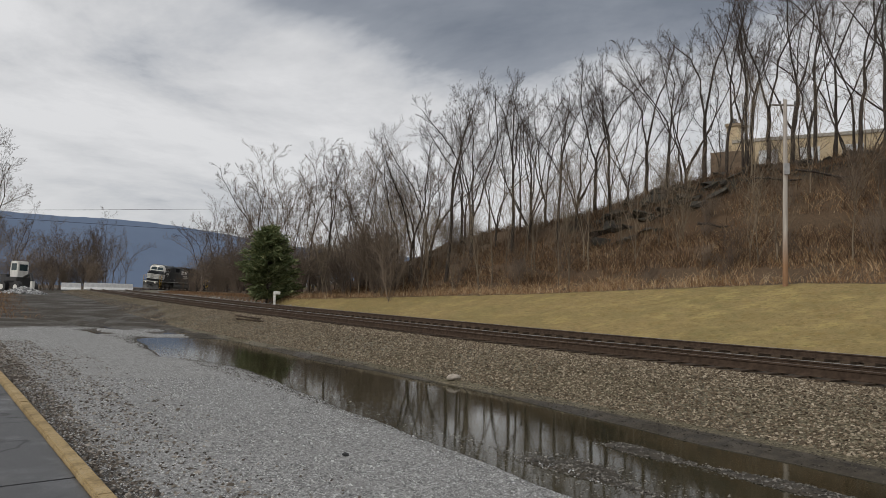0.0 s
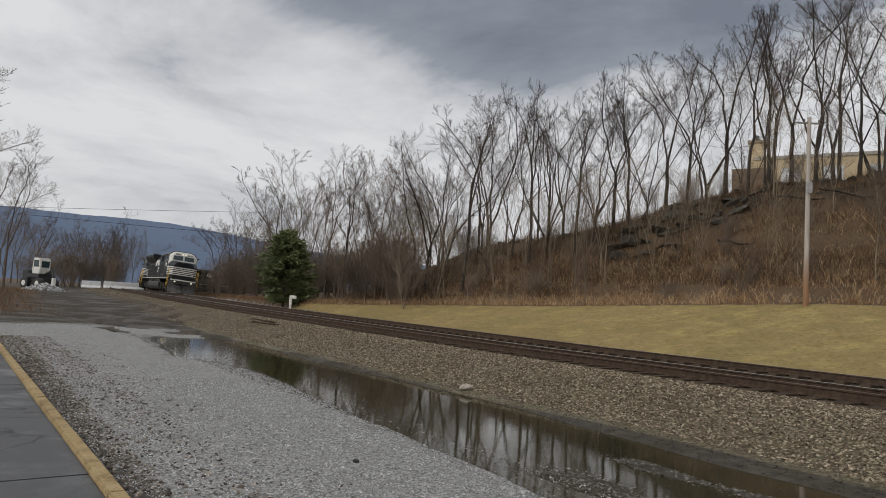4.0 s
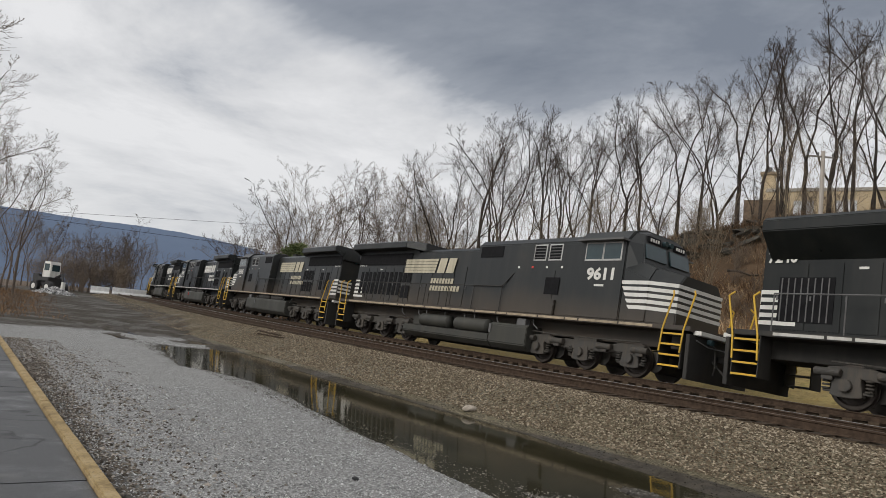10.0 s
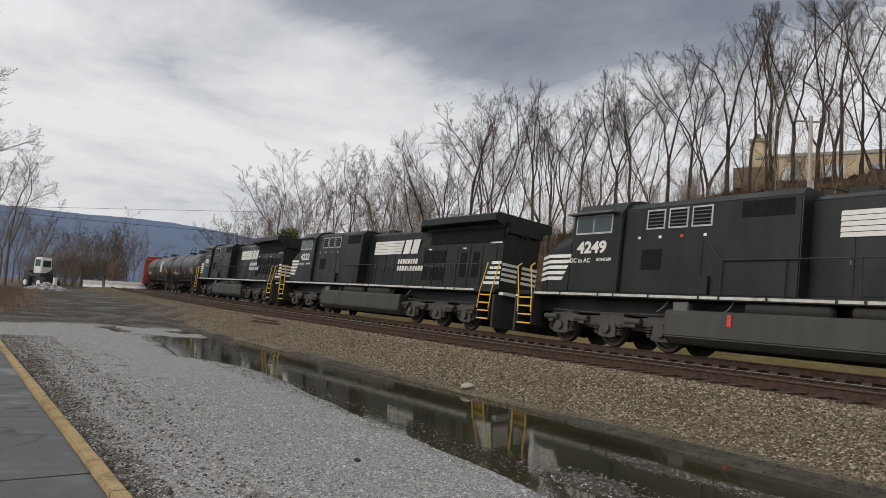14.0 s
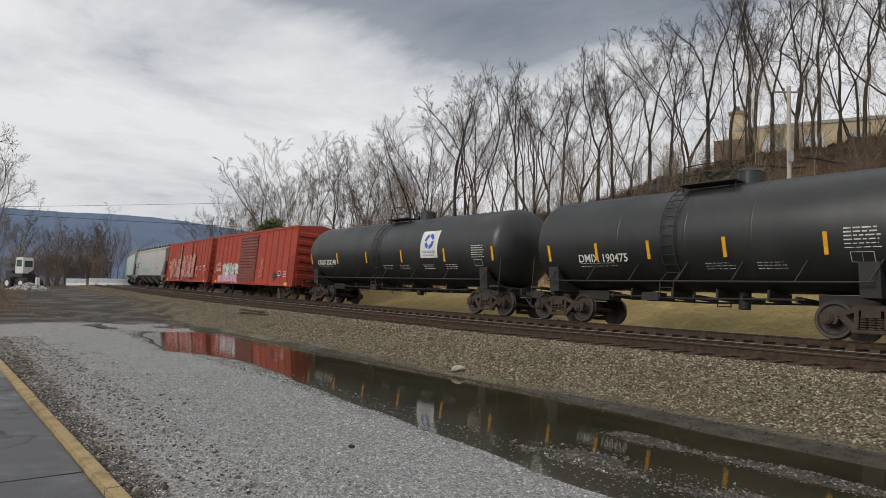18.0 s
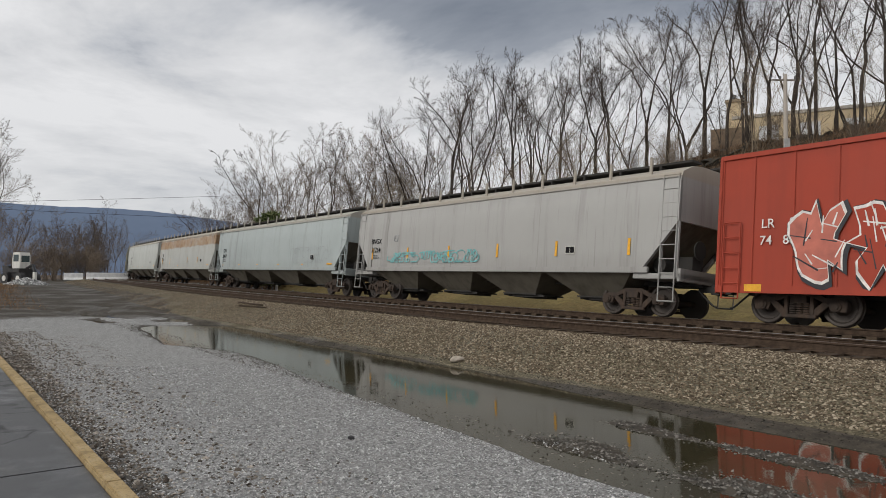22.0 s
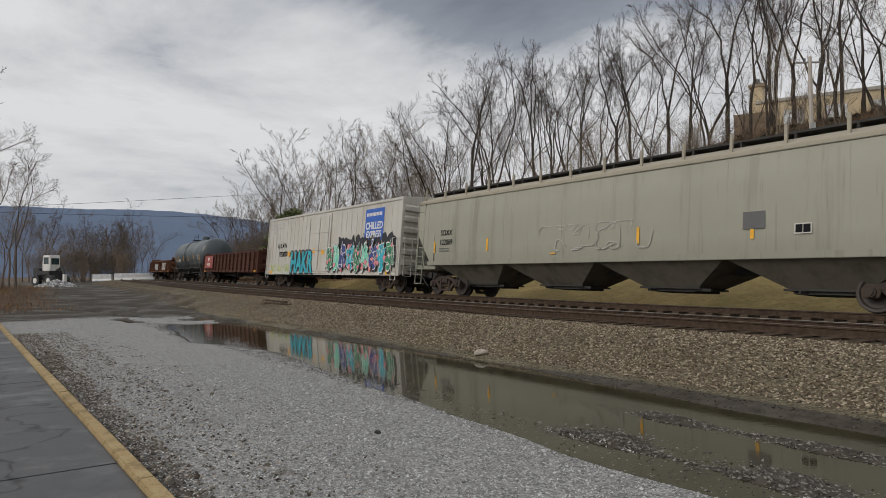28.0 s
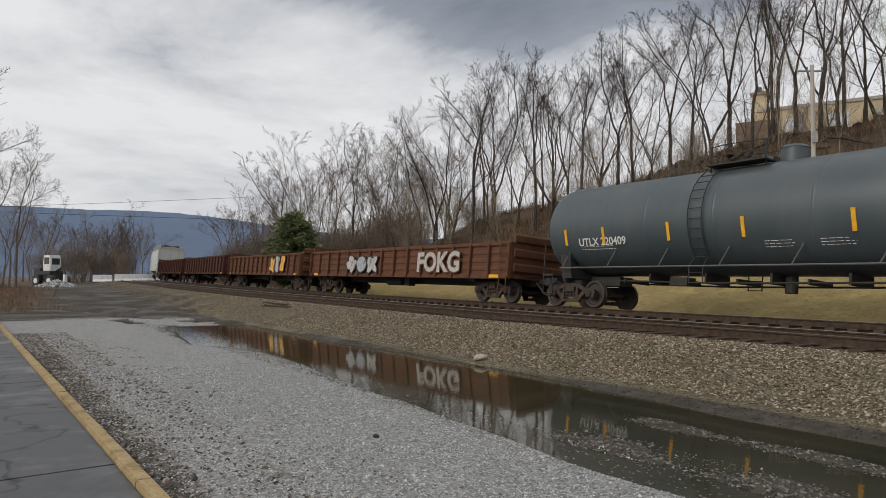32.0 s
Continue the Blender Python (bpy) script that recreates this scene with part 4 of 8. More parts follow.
    g.along_x(ring(hi, 1.5, 0.42), c1 - 0.05, n1 - 0.75, ring(lo + 0.06, 1.5, 0.42))
    if emd:
        zc = 2.96
        g.along_x([(-1.5, 1.62), (1.5, 1.62), (1.5, zc), (-1.5, zc)], n1 - 0.75, n1, [(-1.08, 1.62), (1.08, 1.62), (1.08, zc), (-1.08, zc)])
        cap = Geo().along_x([(-1.5, zc), (1.5, zc), (1.5, lo - 0.36), (1.22, lo + 0.06), (-1.22, lo + 0.06), (-1.5, lo - 0.36)], n1 - 0.75, n1,
                            [(-1.08, zc), (1.08, zc), (1.08, lo - 0.44), (0.8, lo - 0.08), (-0.8, lo - 0.08), (-1.08, lo - 0.44)])
        put("nose_cap", cap, NOSE_GLOSS, root, "glossy black top of the nose", False, 0.02)
    else:
        g.along_x(ring(lo + 0.06, 1.5, 0.42), n1 - 0.75, n1, ring(lo - 0.08, 1.08, 0.36))
    put("nose", g, body, root, "", False, 0.03)
    for k in range(5):
        z = 2.0 + 0.19 * k
        put("stripe", Geo().box(n1 + 0.001, n1 + 0.008, -1.09, 1.09, z, z + 0.11), WHITE, root, "white warning stripe")
    for q in (-1, 1):
        put("brake_hose", Geo().pipe([(e - 0.02, q * 0.5, 1.3), (e + 0.16, q * 0.5, 1.15), (e + 0.22, q * 0.52, 0.6), (e + 0.14, q * 0.45, 0.4)], 0.026, 6), UNDER, root)
    put("uncoupling_lever", Geo().pipe([(e + 0.12, -1.35, 1.25), (e + 0.2, -0.9, 1.12), (e + 0.22, 0.9, 1.12), (e + 0.12, 1.35, 1.25)], 0.02, 5), GREY_DARK, root)
    # windows, boards, lights
    for s in (-1, 1):
        for k, (xa, xb) in enumerate(((c0 + 0.3, c0 + 0.95), (c0 + 1.05, c0 + 1.65), (c0 + 1.75, c0 + 2.15)) if emd else ((c0 + 0.45, c0 + 1.15), (c0 + 1.22, c0 + 1.9))):
            w = put("window", Geo().box(xa - 0.05, xb + 0.05, s * 1.53, s * 1.545, 3.50, 4.12), SILVER, root, "cab side window")
            put("pane", Geo().box(xa, xb, s * 1.546, s * 1.552, 3.56, 4.07), GLASS, w, "dark window glass")
        put("awning", Geo().along_y([(c0 + 0.2, 4.13), (c0 + 2.15, 4.13), (c0 + 2.15, 4.19), (c0 + 0.2, 4.19)], s * 1.45, s * 1.8), GREY_DARK, root, "window sunshade")
        letter(root, number, c0 + 1.2, s * 1.536, 3.05, 0.52, WHITE, 0.02, 1.2, "white road number")
        if number not in ("4249", "4222"):
            put("marker", Geo().box(c0 + 0.95, c0 + 1.35, *sorted((s * 1.53, s * 1.537)), 2.66, 2.73), WHITE, root, "small white lettering shown as a bar")
        if number in ("4249", "4222"):
            letter(root, "DC to AC", c0 + (0.75 if s < 0 else 1.65), s * 1.536, 2.64, 0.21, WHITE, 0.004, 1.0, "white lettering")
            letter(root, "AC44C6M", c0 + (1.72 if s < 0 else 0.65), s * 1.536, 2.66, 0.14, WHITE, 0.003, 1.0, "white lettering")
        xs = n1 - 0.85
        stripe_set(root, xs - 0.55, xs + 0.1, s * 1.502, 2.0, 5, 0.19, 0.115, -0.09)
        for k in range(5):
            z = 2.0 + 0.19 * k
            g = Geo()
            ya, yb = 1.508, 1.092
            g.add([(n1 - 0.74, s * ya, z), (n1 + 0.006, s * yb, z), (n1 + 0.006, s * yb, z + 0.11), (n1 - 0.74, s * ya, z + 0.11), (n1 - 0.83, s * (ya - 0.02), z), (n1 - 0.02, s * (yb - 0.02), z), (n1 - 0.02, s * (yb - 0.02), z + 0.11), (n1 - 0.83, s * (ya - 0.02), z + 0.11)],
                  [(0, 1, 2, 3), (7, 6, 5, 4), (0, 4, 5, 1), (1, 5, 6, 2), (2, 6, 7, 3), (3, 7, 4, 0)])
            put("stripe", g, WHITE, root, "white warning stripe")
        emblem(root, -1.44 if emd else (-3.7 if number == "9085" else -2.85), s * 0.962, 3.17, 1.0 if emd else 0.95, EMBLEM_CREAM if body == BLACK_DUSTY else WHITE)
        # front panes
        w = Geo()
        w.add([(c1 + 0.42, s * 0.1, 3.68), (c1 + 0.40, s * 1.10, 3.68), (c1 + 0.285, s * 1.07, 4.14), (c1 + 0.295, s * 0.1, 4.16), (c1 + 0.32, s * 0.1, 3.68), (c1 + 0.3, s * 1.10, 3.68), (c1 + 0.18, s * 1.07, 4.14), (c1 + 0.19, s * 0.1, 4.16)],
              [(0, 1, 2, 3), (7, 6, 5, 4), (0, 4, 5, 1), (1, 5, 6, 2), (2, 6, 7, 3), (3, 7, 4, 0)])
        put("windshield", w, GLASS, root, "dark windshield pane")
        w = put("number_board", Geo().box(c1 + 0.15, c1 + 0.27, s * 0.35, s * 0.95, 4.22, 4.42), WHITE if emd else NEAR_BLACK, root, "lit number board")
        bar = Geo()
        for k in range(4):
            yy = s * 0.65 + (k - 1.5) * 0.12
            bar.box(c1 + 0.272, c1 + 0.277, yy - 0.04, yy + 0.04, 4.27, 4.37)
        put("board_bar", bar, NEAR_BLACK if emd else WHITE, w)
        put("headlight", Geo().tube((c1 + 0.2, s * 0.13, 4.34), (c1 + 0.34, s * 0.13, 4.34), 0.09, 14), LAMP if emd else GLASS, root, "round headlight")
        put("ditch_light", Geo().tube((e + 0.16, s * 0.85, 1.27), (e + 0.30, s * 0.85, 1.27), 0.085, 14), LAMP if emd else GLASS, root, "round ditch light")
    # ends: steps, rails, pilots
    for d in (1, -1):
        xe = d * e
        for s in (-1, 1):
            st = Geo()
            xa, xb = sorted((xe - d * 0.95, xe - d * 0.25))
            st.box(xa - 0.03, xa, s * 0.98, s * 1.5, 0.42, 1.6)
            st.box(xb, xb + 0.03, s * 0.98, s * 1.5, 0.42, 1.6)
            well = put("step_well", st, UNDER, root, "boarding steps at the corner")
            for k in range(4):
                put("step", Geo().box(xa, xb, s * 1.1, s * 1.5, 0.45 + 0.30 * k, 0.49 + 0.30 * k), GREY_DARK, well)
                put("step_lip", Geo().box(xa, xb, *sorted((s * 1.5, s * 1.512)), 0.445 + 0.30 * k, 0.495 + 0.30 * k), YELLOW, well, "yellow step edge")
            for xx in (xa, xb):
                h = Geo().pipe([(xx, s * 1.53, 0.85), (xx + d * 0.05, s * 1.53, 1.5), (xx + d * 0.28, s * 1.5, 2.5), (xx + d * 0.18, s * 1.4, 2.62)], 0.026)
                put("handrail", h, YELLOW, root, "yellow corner handrail")
        g = Geo()
        pl = [(-1.45, 0.16), (1.45, 0.16), (1.5, 1.4), (-1.5, 1.4)]
        if d > 0 and emd:
            ys = [-1.42, -0.95, -0.45, 0, 0.45, 0.95, 1.42]
            top, low, rear = [], [], []
            for y in ys:
                f = 1 - abs(y) / 1.42
                top.append((xe - 0.12 + 0.10 * f, y, 1.12 - 0.28 * f))
                low.append((xe + 0.04 + 0.46 * f, y, 0.11))
                rear.append((xe - 0.32, y, 0.6))
            mid = [((a[0] + b[0]) / 2 - 0.07, a[1], (a[2] + b[2]) / 2) for a, b in zip(top, low)]
            n_y = len(ys)
            fs = []
            for r_ in range(4):
                for c_ in range(n_y - 1):
                    p0, p1 = r_ * n_y + c_, ((r_ + 1) % 4) * n_y + c_
                    fs.append((p0, p0 + 1, p1 + 1, p1))
            fs += [tuple(r_ * n_y for r_ in range(4)), tuple(r_ * n_y + n_y - 1 for r_ in range(3, -1, -1))]
            g.add(top + mid + low + rear, fs)
            g.box(xe - 0.3, xe - 0.06, -1.45, 1.45, 1.05, 1.42)
        else:
            g.along_x(pl, *sorted((xe - d * 0.12, xe)))
        put("pilot", g, PLOW if d > 0 and emd else UNDER, root, "steel pilot plate", False, 0.01)
        g = Geo().box(*sorted((xe - d * 0.05, xe + d * 0.22)), -1.3, 1.3, 1.40, 1.52)
        put("anticlimber", g, WHITE, root, "white-edged end sill", False, 0.01)
        if not (d > 0):
            for k in range(4):
                for s in (-1, 1):
                    put("stripe", Geo().box(-e + 0.488, -e + 0.497, *sorted((s * 0.12, s * 0.9)), 2.0 + 0.2 * k, 2.11 + 0.2 * k), WHITE, root, "white warning stripe")
            for s in (-1, 1):
                for k in range(5):
                    put("stripe", Geo().box(-e + 0.52, -e + 1.5 - 0.1 * k, *sorted((s * 0.945, s * 0.952)), 1.85 + 0.2 * k, 1.96 + 0.2 * k), WHITE, root, "white warning stripe")
                put("headlight", Geo().tube((-e + 0.4, s * 0.12, 3.9), (-e + 0.5, s * 0.12, 3.9), 0.09, 14), GLASS, root, "unlit rear light")
                letter(root, number, -e + 1.02, s * 0.95, 3.62, 0.40, WHITE, 0.012, 1.0, "white road number")
    for s in (-1, 1):
        xs = [-e + 1.2 + 1.75 * k for k in range(9)]
        xs = [x for x in xs if x < c0 - (0.4 if emd else 2.0)]
        handrail(root, [(xs[0], s * 1.46, 2.58), (xs[-1], s * 1.46, 2.58), (xs[-1] + 0.5, s * 1.40, 3.1)] if not emd else [(xs[0], s * 1.46, 2.58), (0.4, s * 1.46, 2.58), (1.2, s * 1.44, 3.35), (c0, s * 1.4, 3.35)],
                 [(x, s * 1.46, 2.58) for x in xs if not (emd and x > 0.4)], GREY_DARK if emd else UNDER, "thin walkway handrail")
    if reverse:
        for o in root.children:
            o.matrix_basis = pose(0, 0, 0, 0, 0, 180) @ o.matrix_basis
    return root


# ---- freight cars ----


def ladder(root, x, y, z0, z1, w, mat, axis="x", rungs=None):
    g = Geo()
    n = rungs or max(2, int((z1 - z0) / 0.38))
    if axis == "x":
        g.tube((x - w / 2, y, z0), (x - w / 2, y, z1), 0.02, 5)
        g.tube((x + w / 2, y, z0), (x + w / 2, y, z1), 0.02, 5)
        for k in range(n + 1):
            z = z0 + (z1 - z0) * k / n
            g.tube((x - w / 2, y, z), (x + w / 2, y, z), 0.014, 4)
    else:
        g.tube((x, y - w / 2, z0), (x, y - w / 2, z1), 0.02, 5)
        g.tube((x, y + w / 2, z0), (x, y + w / 2, z1), 0.02, 5)
        for k in range(n + 1):
            z = z0 + (z1 - z0) * k / n
            g.tube((x, y - w / 2, z), (x, y + w / 2, z), 0.014, 4)
    return put("ladder", g, mat, root, "steel ladder")


def decal(root, name, x0, x1, y, z0, z1, mat, label=""):
    s = 1 if y > 0 else -1
    return put(name, Geo().box(x0, x1, *sorted((y, y + 0.005 * s)), z0, z1), mat, root, label)


def small_print(root, x, y, z, w, rows, mat, seed=1):
    rng = random.Random(seed)
    g = Geo()
    s = 1 if y > 0 else -1
    for k in range(rows):
        a = x
        end = x + w * rng.uniform(0.75, 1.0)
        while a < end:
            b = min(a + rng.uniform(0.08, 0.25), end)
            g.box(a, b, *sorted((y, y + 0.004 * s)), z - 0.10 * k, z - 0.10 * k + 0.045)
            a = b + 0.05
    put("small_print", g, mat, root, "lines of small lettering shown as bars")


def blob(rng, cx, cz, w, h, n=22, rough=0.22):
    pts = []
    k1, k2, p1, p2 = rng.randint(2, 4), rng.randint(4, 7), rng.random() * 6.28, rng.random() * 6.28
    for i in range(n):
        t = 2 * math.pi * i / n
        r = 1 + rough * math.sin(k1 * t + p1) + rough * 0.6 * math.sin(k2 * t + p2)
        c, s = math.cos(t), math.sin(t)
        m = max(abs(c), abs(s)) ** 0.5
        pts.append((cx + w / 2 * c / m * r, cz + h / 2 * s / m * r))
    return pts


def graffiti(root, x0, x1, z0, z1, y, fills, line, seed, letters=4, label="", glow=None):
    """Sprayed bubble letters: backing, outline, fill and highlight coats, each a hair proud of the last."""
    rng = random.Random(seed)
    s = 1 if y > 0 else -1
    w, h = (x1 - x0) / letters, z1 - z0
    coats = {}
    for k in range(letters):
        cx, cz = x0 + w * (k + 0.5), (z0 + z1) / 2 + rng.uniform(-0.05, 0.05) * h
        q = rng.randint(0, 9999)
        for lay, (grow_, m) in enumerate(((1.18, glow), (1.02, line), (0.84, fills[k % len(fills)]))):
            if m is None:
                continue
            g = coats.setdefault((lay, m, k), Geo())
            yy = y + s * 0.003 * (lay + 1 + 0.1 * (k % 3))
            pts = blob(random.Random(q), cx, cz, w * grow_, h * 0.86 * grow_)
            g.add([(a, yy, min(max(b, z0 - 0.1 * h), z1 + 0.1 * h)) for a, b in pts], [tuple(range(len(pts)))])
        for j in range(4):
            g = coats.setdefault((3, line if j % 2 else fills[(k + 1) % len(fills)], 0), Geo())
            yy = y + s * (0.014 + 0.0006 * j)
            a, b = cx + rng.uniform(-0.3, 0.3) * w, cz + rng.uniform(-0.3, 0.25) * h
            dx, dz = rng.uniform(-0.25, 0.25) * w, rng.uniform(0.12, 0.4) * h
            t = 0.035 + 0.03 * rng.random()
            g.add([(a, yy, b), (a + t, yy, b), (a + dx + t, yy, b + dz), (a + dx, yy, b + dz)], [(0, 1, 2, 3)])
    for (lay, m, k), g in coats.items():
        me = mesh_from("graffiti", g.v, g.f, m)
        ob = part("graffiti", me, None, root, label)
        if lay == 3:
            ob["kind"] = "stuff"


def spiky(root, x0, x1, z0, z1, y, fills, line, shadow, seed, letters, label):
    """Wild-style letters: jagged fields in three coats, with inner strokes."""
    s = 1 if y > 0 else -1
    rng = random.Random(seed)
    w, h = (x1 - x0) / letters, z1 - z0
    coats = [(shadow, Geo(), 0.003), (line, Geo(), 0.006), None]
    fill = {}
    strokes, darks = Geo(), Geo()
    for k in range(letters):
        cx, cz = x0 + w * (k + 0.5), (z0 + z1) / 2
        n = 26
        rad = []
        spikes, notches = rng.sample(range(n), 4), rng.sample(range(n), 5)
        for i in range(n):
            r = 0.90 + 0.10 * math.sin(i * 0.72 + k * 1.7) + rng.uniform(-0.05, 0.05)
            if i in spikes:
                r = rng.uniform(1.1, 1.3)
            elif i in notches:
                r = rng.uniform(0.45, 0.65)
            rad.append(r)

        def field(g, scale, lift, dx=0.0, dz=0.0):
            pts = []
            for i, r in enumerate(rad):
                t = 2 * math.pi * i / n
                c, q = math.cos(t), math.sin(t)
                m = max(abs(c), abs(q)) ** 0.6
                pts.append((cx + dx + w * 0.5 * c / m * (r * scale), y + s * lift, min(max(cz + dz + h * 0.46 * q / m * (r * scale), z0 - 0.05), z1 + 0.2)))
            g.add([(cx + dx, y + s * lift, cz + dz)] + pts, [(0, 1 + i, 1 + (i + 1) % n) for i in range(n)])

        field(coats[0][1], 1.06, 0.003 + 0.0003 * k, 0.05, -0.05)
        field(coats[1][1], 0.98, 0.006 + 0.0003 * k)
        field(fill.setdefault(fills[k % len(fills)], Geo()), 0.90, 0.009 + 0.0003 * k)
        for j in range(13):
            a, b = cx + rng.uniform(-0.32, 0.32) * w, cz + rng.uniform(-0.34, 0.28) * h
            ang = rng.choice((0.2, 1.2, 1.6, 2.0, 2.8)) + rng.uniform(-0.2, 0.2)
            ln = rng.uniform(0.12, 0.34) * h
            q = Vector((math.cos(ang), math.sin(ang)))
            nrm = Vector((-q.y, q.x)) * rng.uniform(0.012, 0.026)
            yy = y + s * (0.012 + 0.0005 * j)
            (strokes if j % 3 else darks).add([(a + nrm.x, yy, b + nrm.y), (a - nrm.x, yy, b - nrm.y), (a - nrm.x * 0.6 + q.x * ln, yy, b - nrm.y * 0.6 + q.y * ln), (a + nrm.x * 0.6 + q.x * ln, yy, b + nrm.y * 0.6 + q.y * ln)], [(0, 1, 2, 3)])
    for m, g in [(shadow, coats[0][1]), (line, coats[1][1]), (line, strokes), (shadow, darks)] + list(fill.items()):
        part("graffiti", mesh_from("graffiti", g.v, g.f, m), None, root, label)["kind"] = "stuff"


def scrawl(root, x0, x1, z0, z1, y, mat, seed, strokes=10, r=0.018):
    rng = random.Random(seed)
    g = Geo()
    s = 1 if y > 0 else -1
    for k in range(strokes):
        cx = x0 + (x1 - x0) * (k + 0.5) / strokes
        p = (cx + rng.uniform(-0.15, 0.15), rng.uniform(z0, z1))
        ang = rng.uniform(0, 6.28)
        for j in range(9):
            ang += rng.uniform(-0.3, 1.0)
            st = (z1 - z0) * 0.16
            q = (p[0] + math.cos(ang) * st, min(max(p[1] + math.sin(ang) * st, z0), z1))
            d = Vector((q[0] - p[0], q[1] - p[1]))
            if d.length > 1e-4:
                nrm = Vector((-d.y, d.x)).normalized() * r
                yy = y + s * (0.004 + 0.0004 * ((k * 9 + j) % 7))
                g.add([(p[0] + nrm.x, yy, p[1] + nrm.y), (p[0] - nrm.x, yy, p[1] - nrm.y), (q[0] - nrm.x, yy, q[1] - nrm.y), (q[0] + nrm.x, yy, q[1] + nrm.y)], [(0, 1, 2, 3)])
            p = q
    part("graffiti", mesh_from("graffiti", g.v, g.f, mat), None, root, "sprayed scrawl")["kind"] = "stuff"


def fat_letters(root, word, x0, x1, z0, z1, y, fill, line, label, shear=0.0):
    """Sprayed block letters: a dark outline coat with the fill a hair proud of it."""
    size = (z1 - z0) / 0.72
    for coat, (grow_, mat) in enumerate(((0.085, line), (0.035, fill))):
        me = text_mesh(word, size, mat, "CENTER", grow_ * size)
        me.transform(Matrix.Diagonal((1, 1, 0.2, 1)))
        xs = [v.co.x for v in me.vertices]
        if coat == 0:
            wide = (x1 - x0) / (max(xs) - min(xs))
        ob = share("graffiti", me, root, pose((x0 + x1) / 2, y - 0.004 - 0.004 * coat, (z0 + z1) / 2, 90, 0, 0), label)
        ob.scale = (wide, 1, 1)


def underframe(root, L, mat, z0=0.75, z1=1.05):
    g = Geo()
    g.box(-L / 2 + 0.9, L / 2 - 0.9, -0.3, 0.3, z0, z1)
    for x in (-L * 0.33, L * 0.33):
        g.box(x - 0.2, x + 0.2, -1.35, 1.35, z0 + 0.1, z1)
    g.tube((-1.2, -0.7, z0 + 0.05), (0.2, -0.7, z0 + 0.05), 0.2, 12)
    g.box(0.6, 1.0, -0.9, -0.55, z0 - 0.15, z0 + 0.25)
    g.pipe([(-L * 0.3, -0.5, z0), (L * 0.3, -0.5, z0 - 0.03)], 0.03)
    put("underframe", g, mat, root)


def on_shell(ob, x, y, z, dz, radius):
    """Leans a flat mark on the tank's side to the slope of the shell."""
    a = math.asin(-dz / radius) * (1 if y < 0 else -1)
    p = Matrix.Translation((x, y, z))
    ob.matrix_basis = p @ Matrix.Rotation(a, 4, "X") @ p.inverted() @ ob.matrix_basis


def shell_print(root, x, s, cz, radius, dz, w, rows, mat, seed, pitch=0.085):
    """Lines of small lettering that follow the round of the shell."""
    rng = random.Random(seed)
    g = Geo()
    for k in range(rows):
        d = dz - pitch * k
        yy = s * math.sqrt(radius ** 2 - d ** 2)
        a, end = x, x + w * rng.uniform(0.75, 1.0)
        while a < end:
            q = min(a + rng.uniform(0.06, 0.2), end)
            g.box(a, q, *sorted((yy - s * 0.02, yy + s * 0.006)), cz + d, cz + d + 0.034)
            a = q + 0.04
    put("small_print", g, mat, root, "lines of small lettering shown as bars")


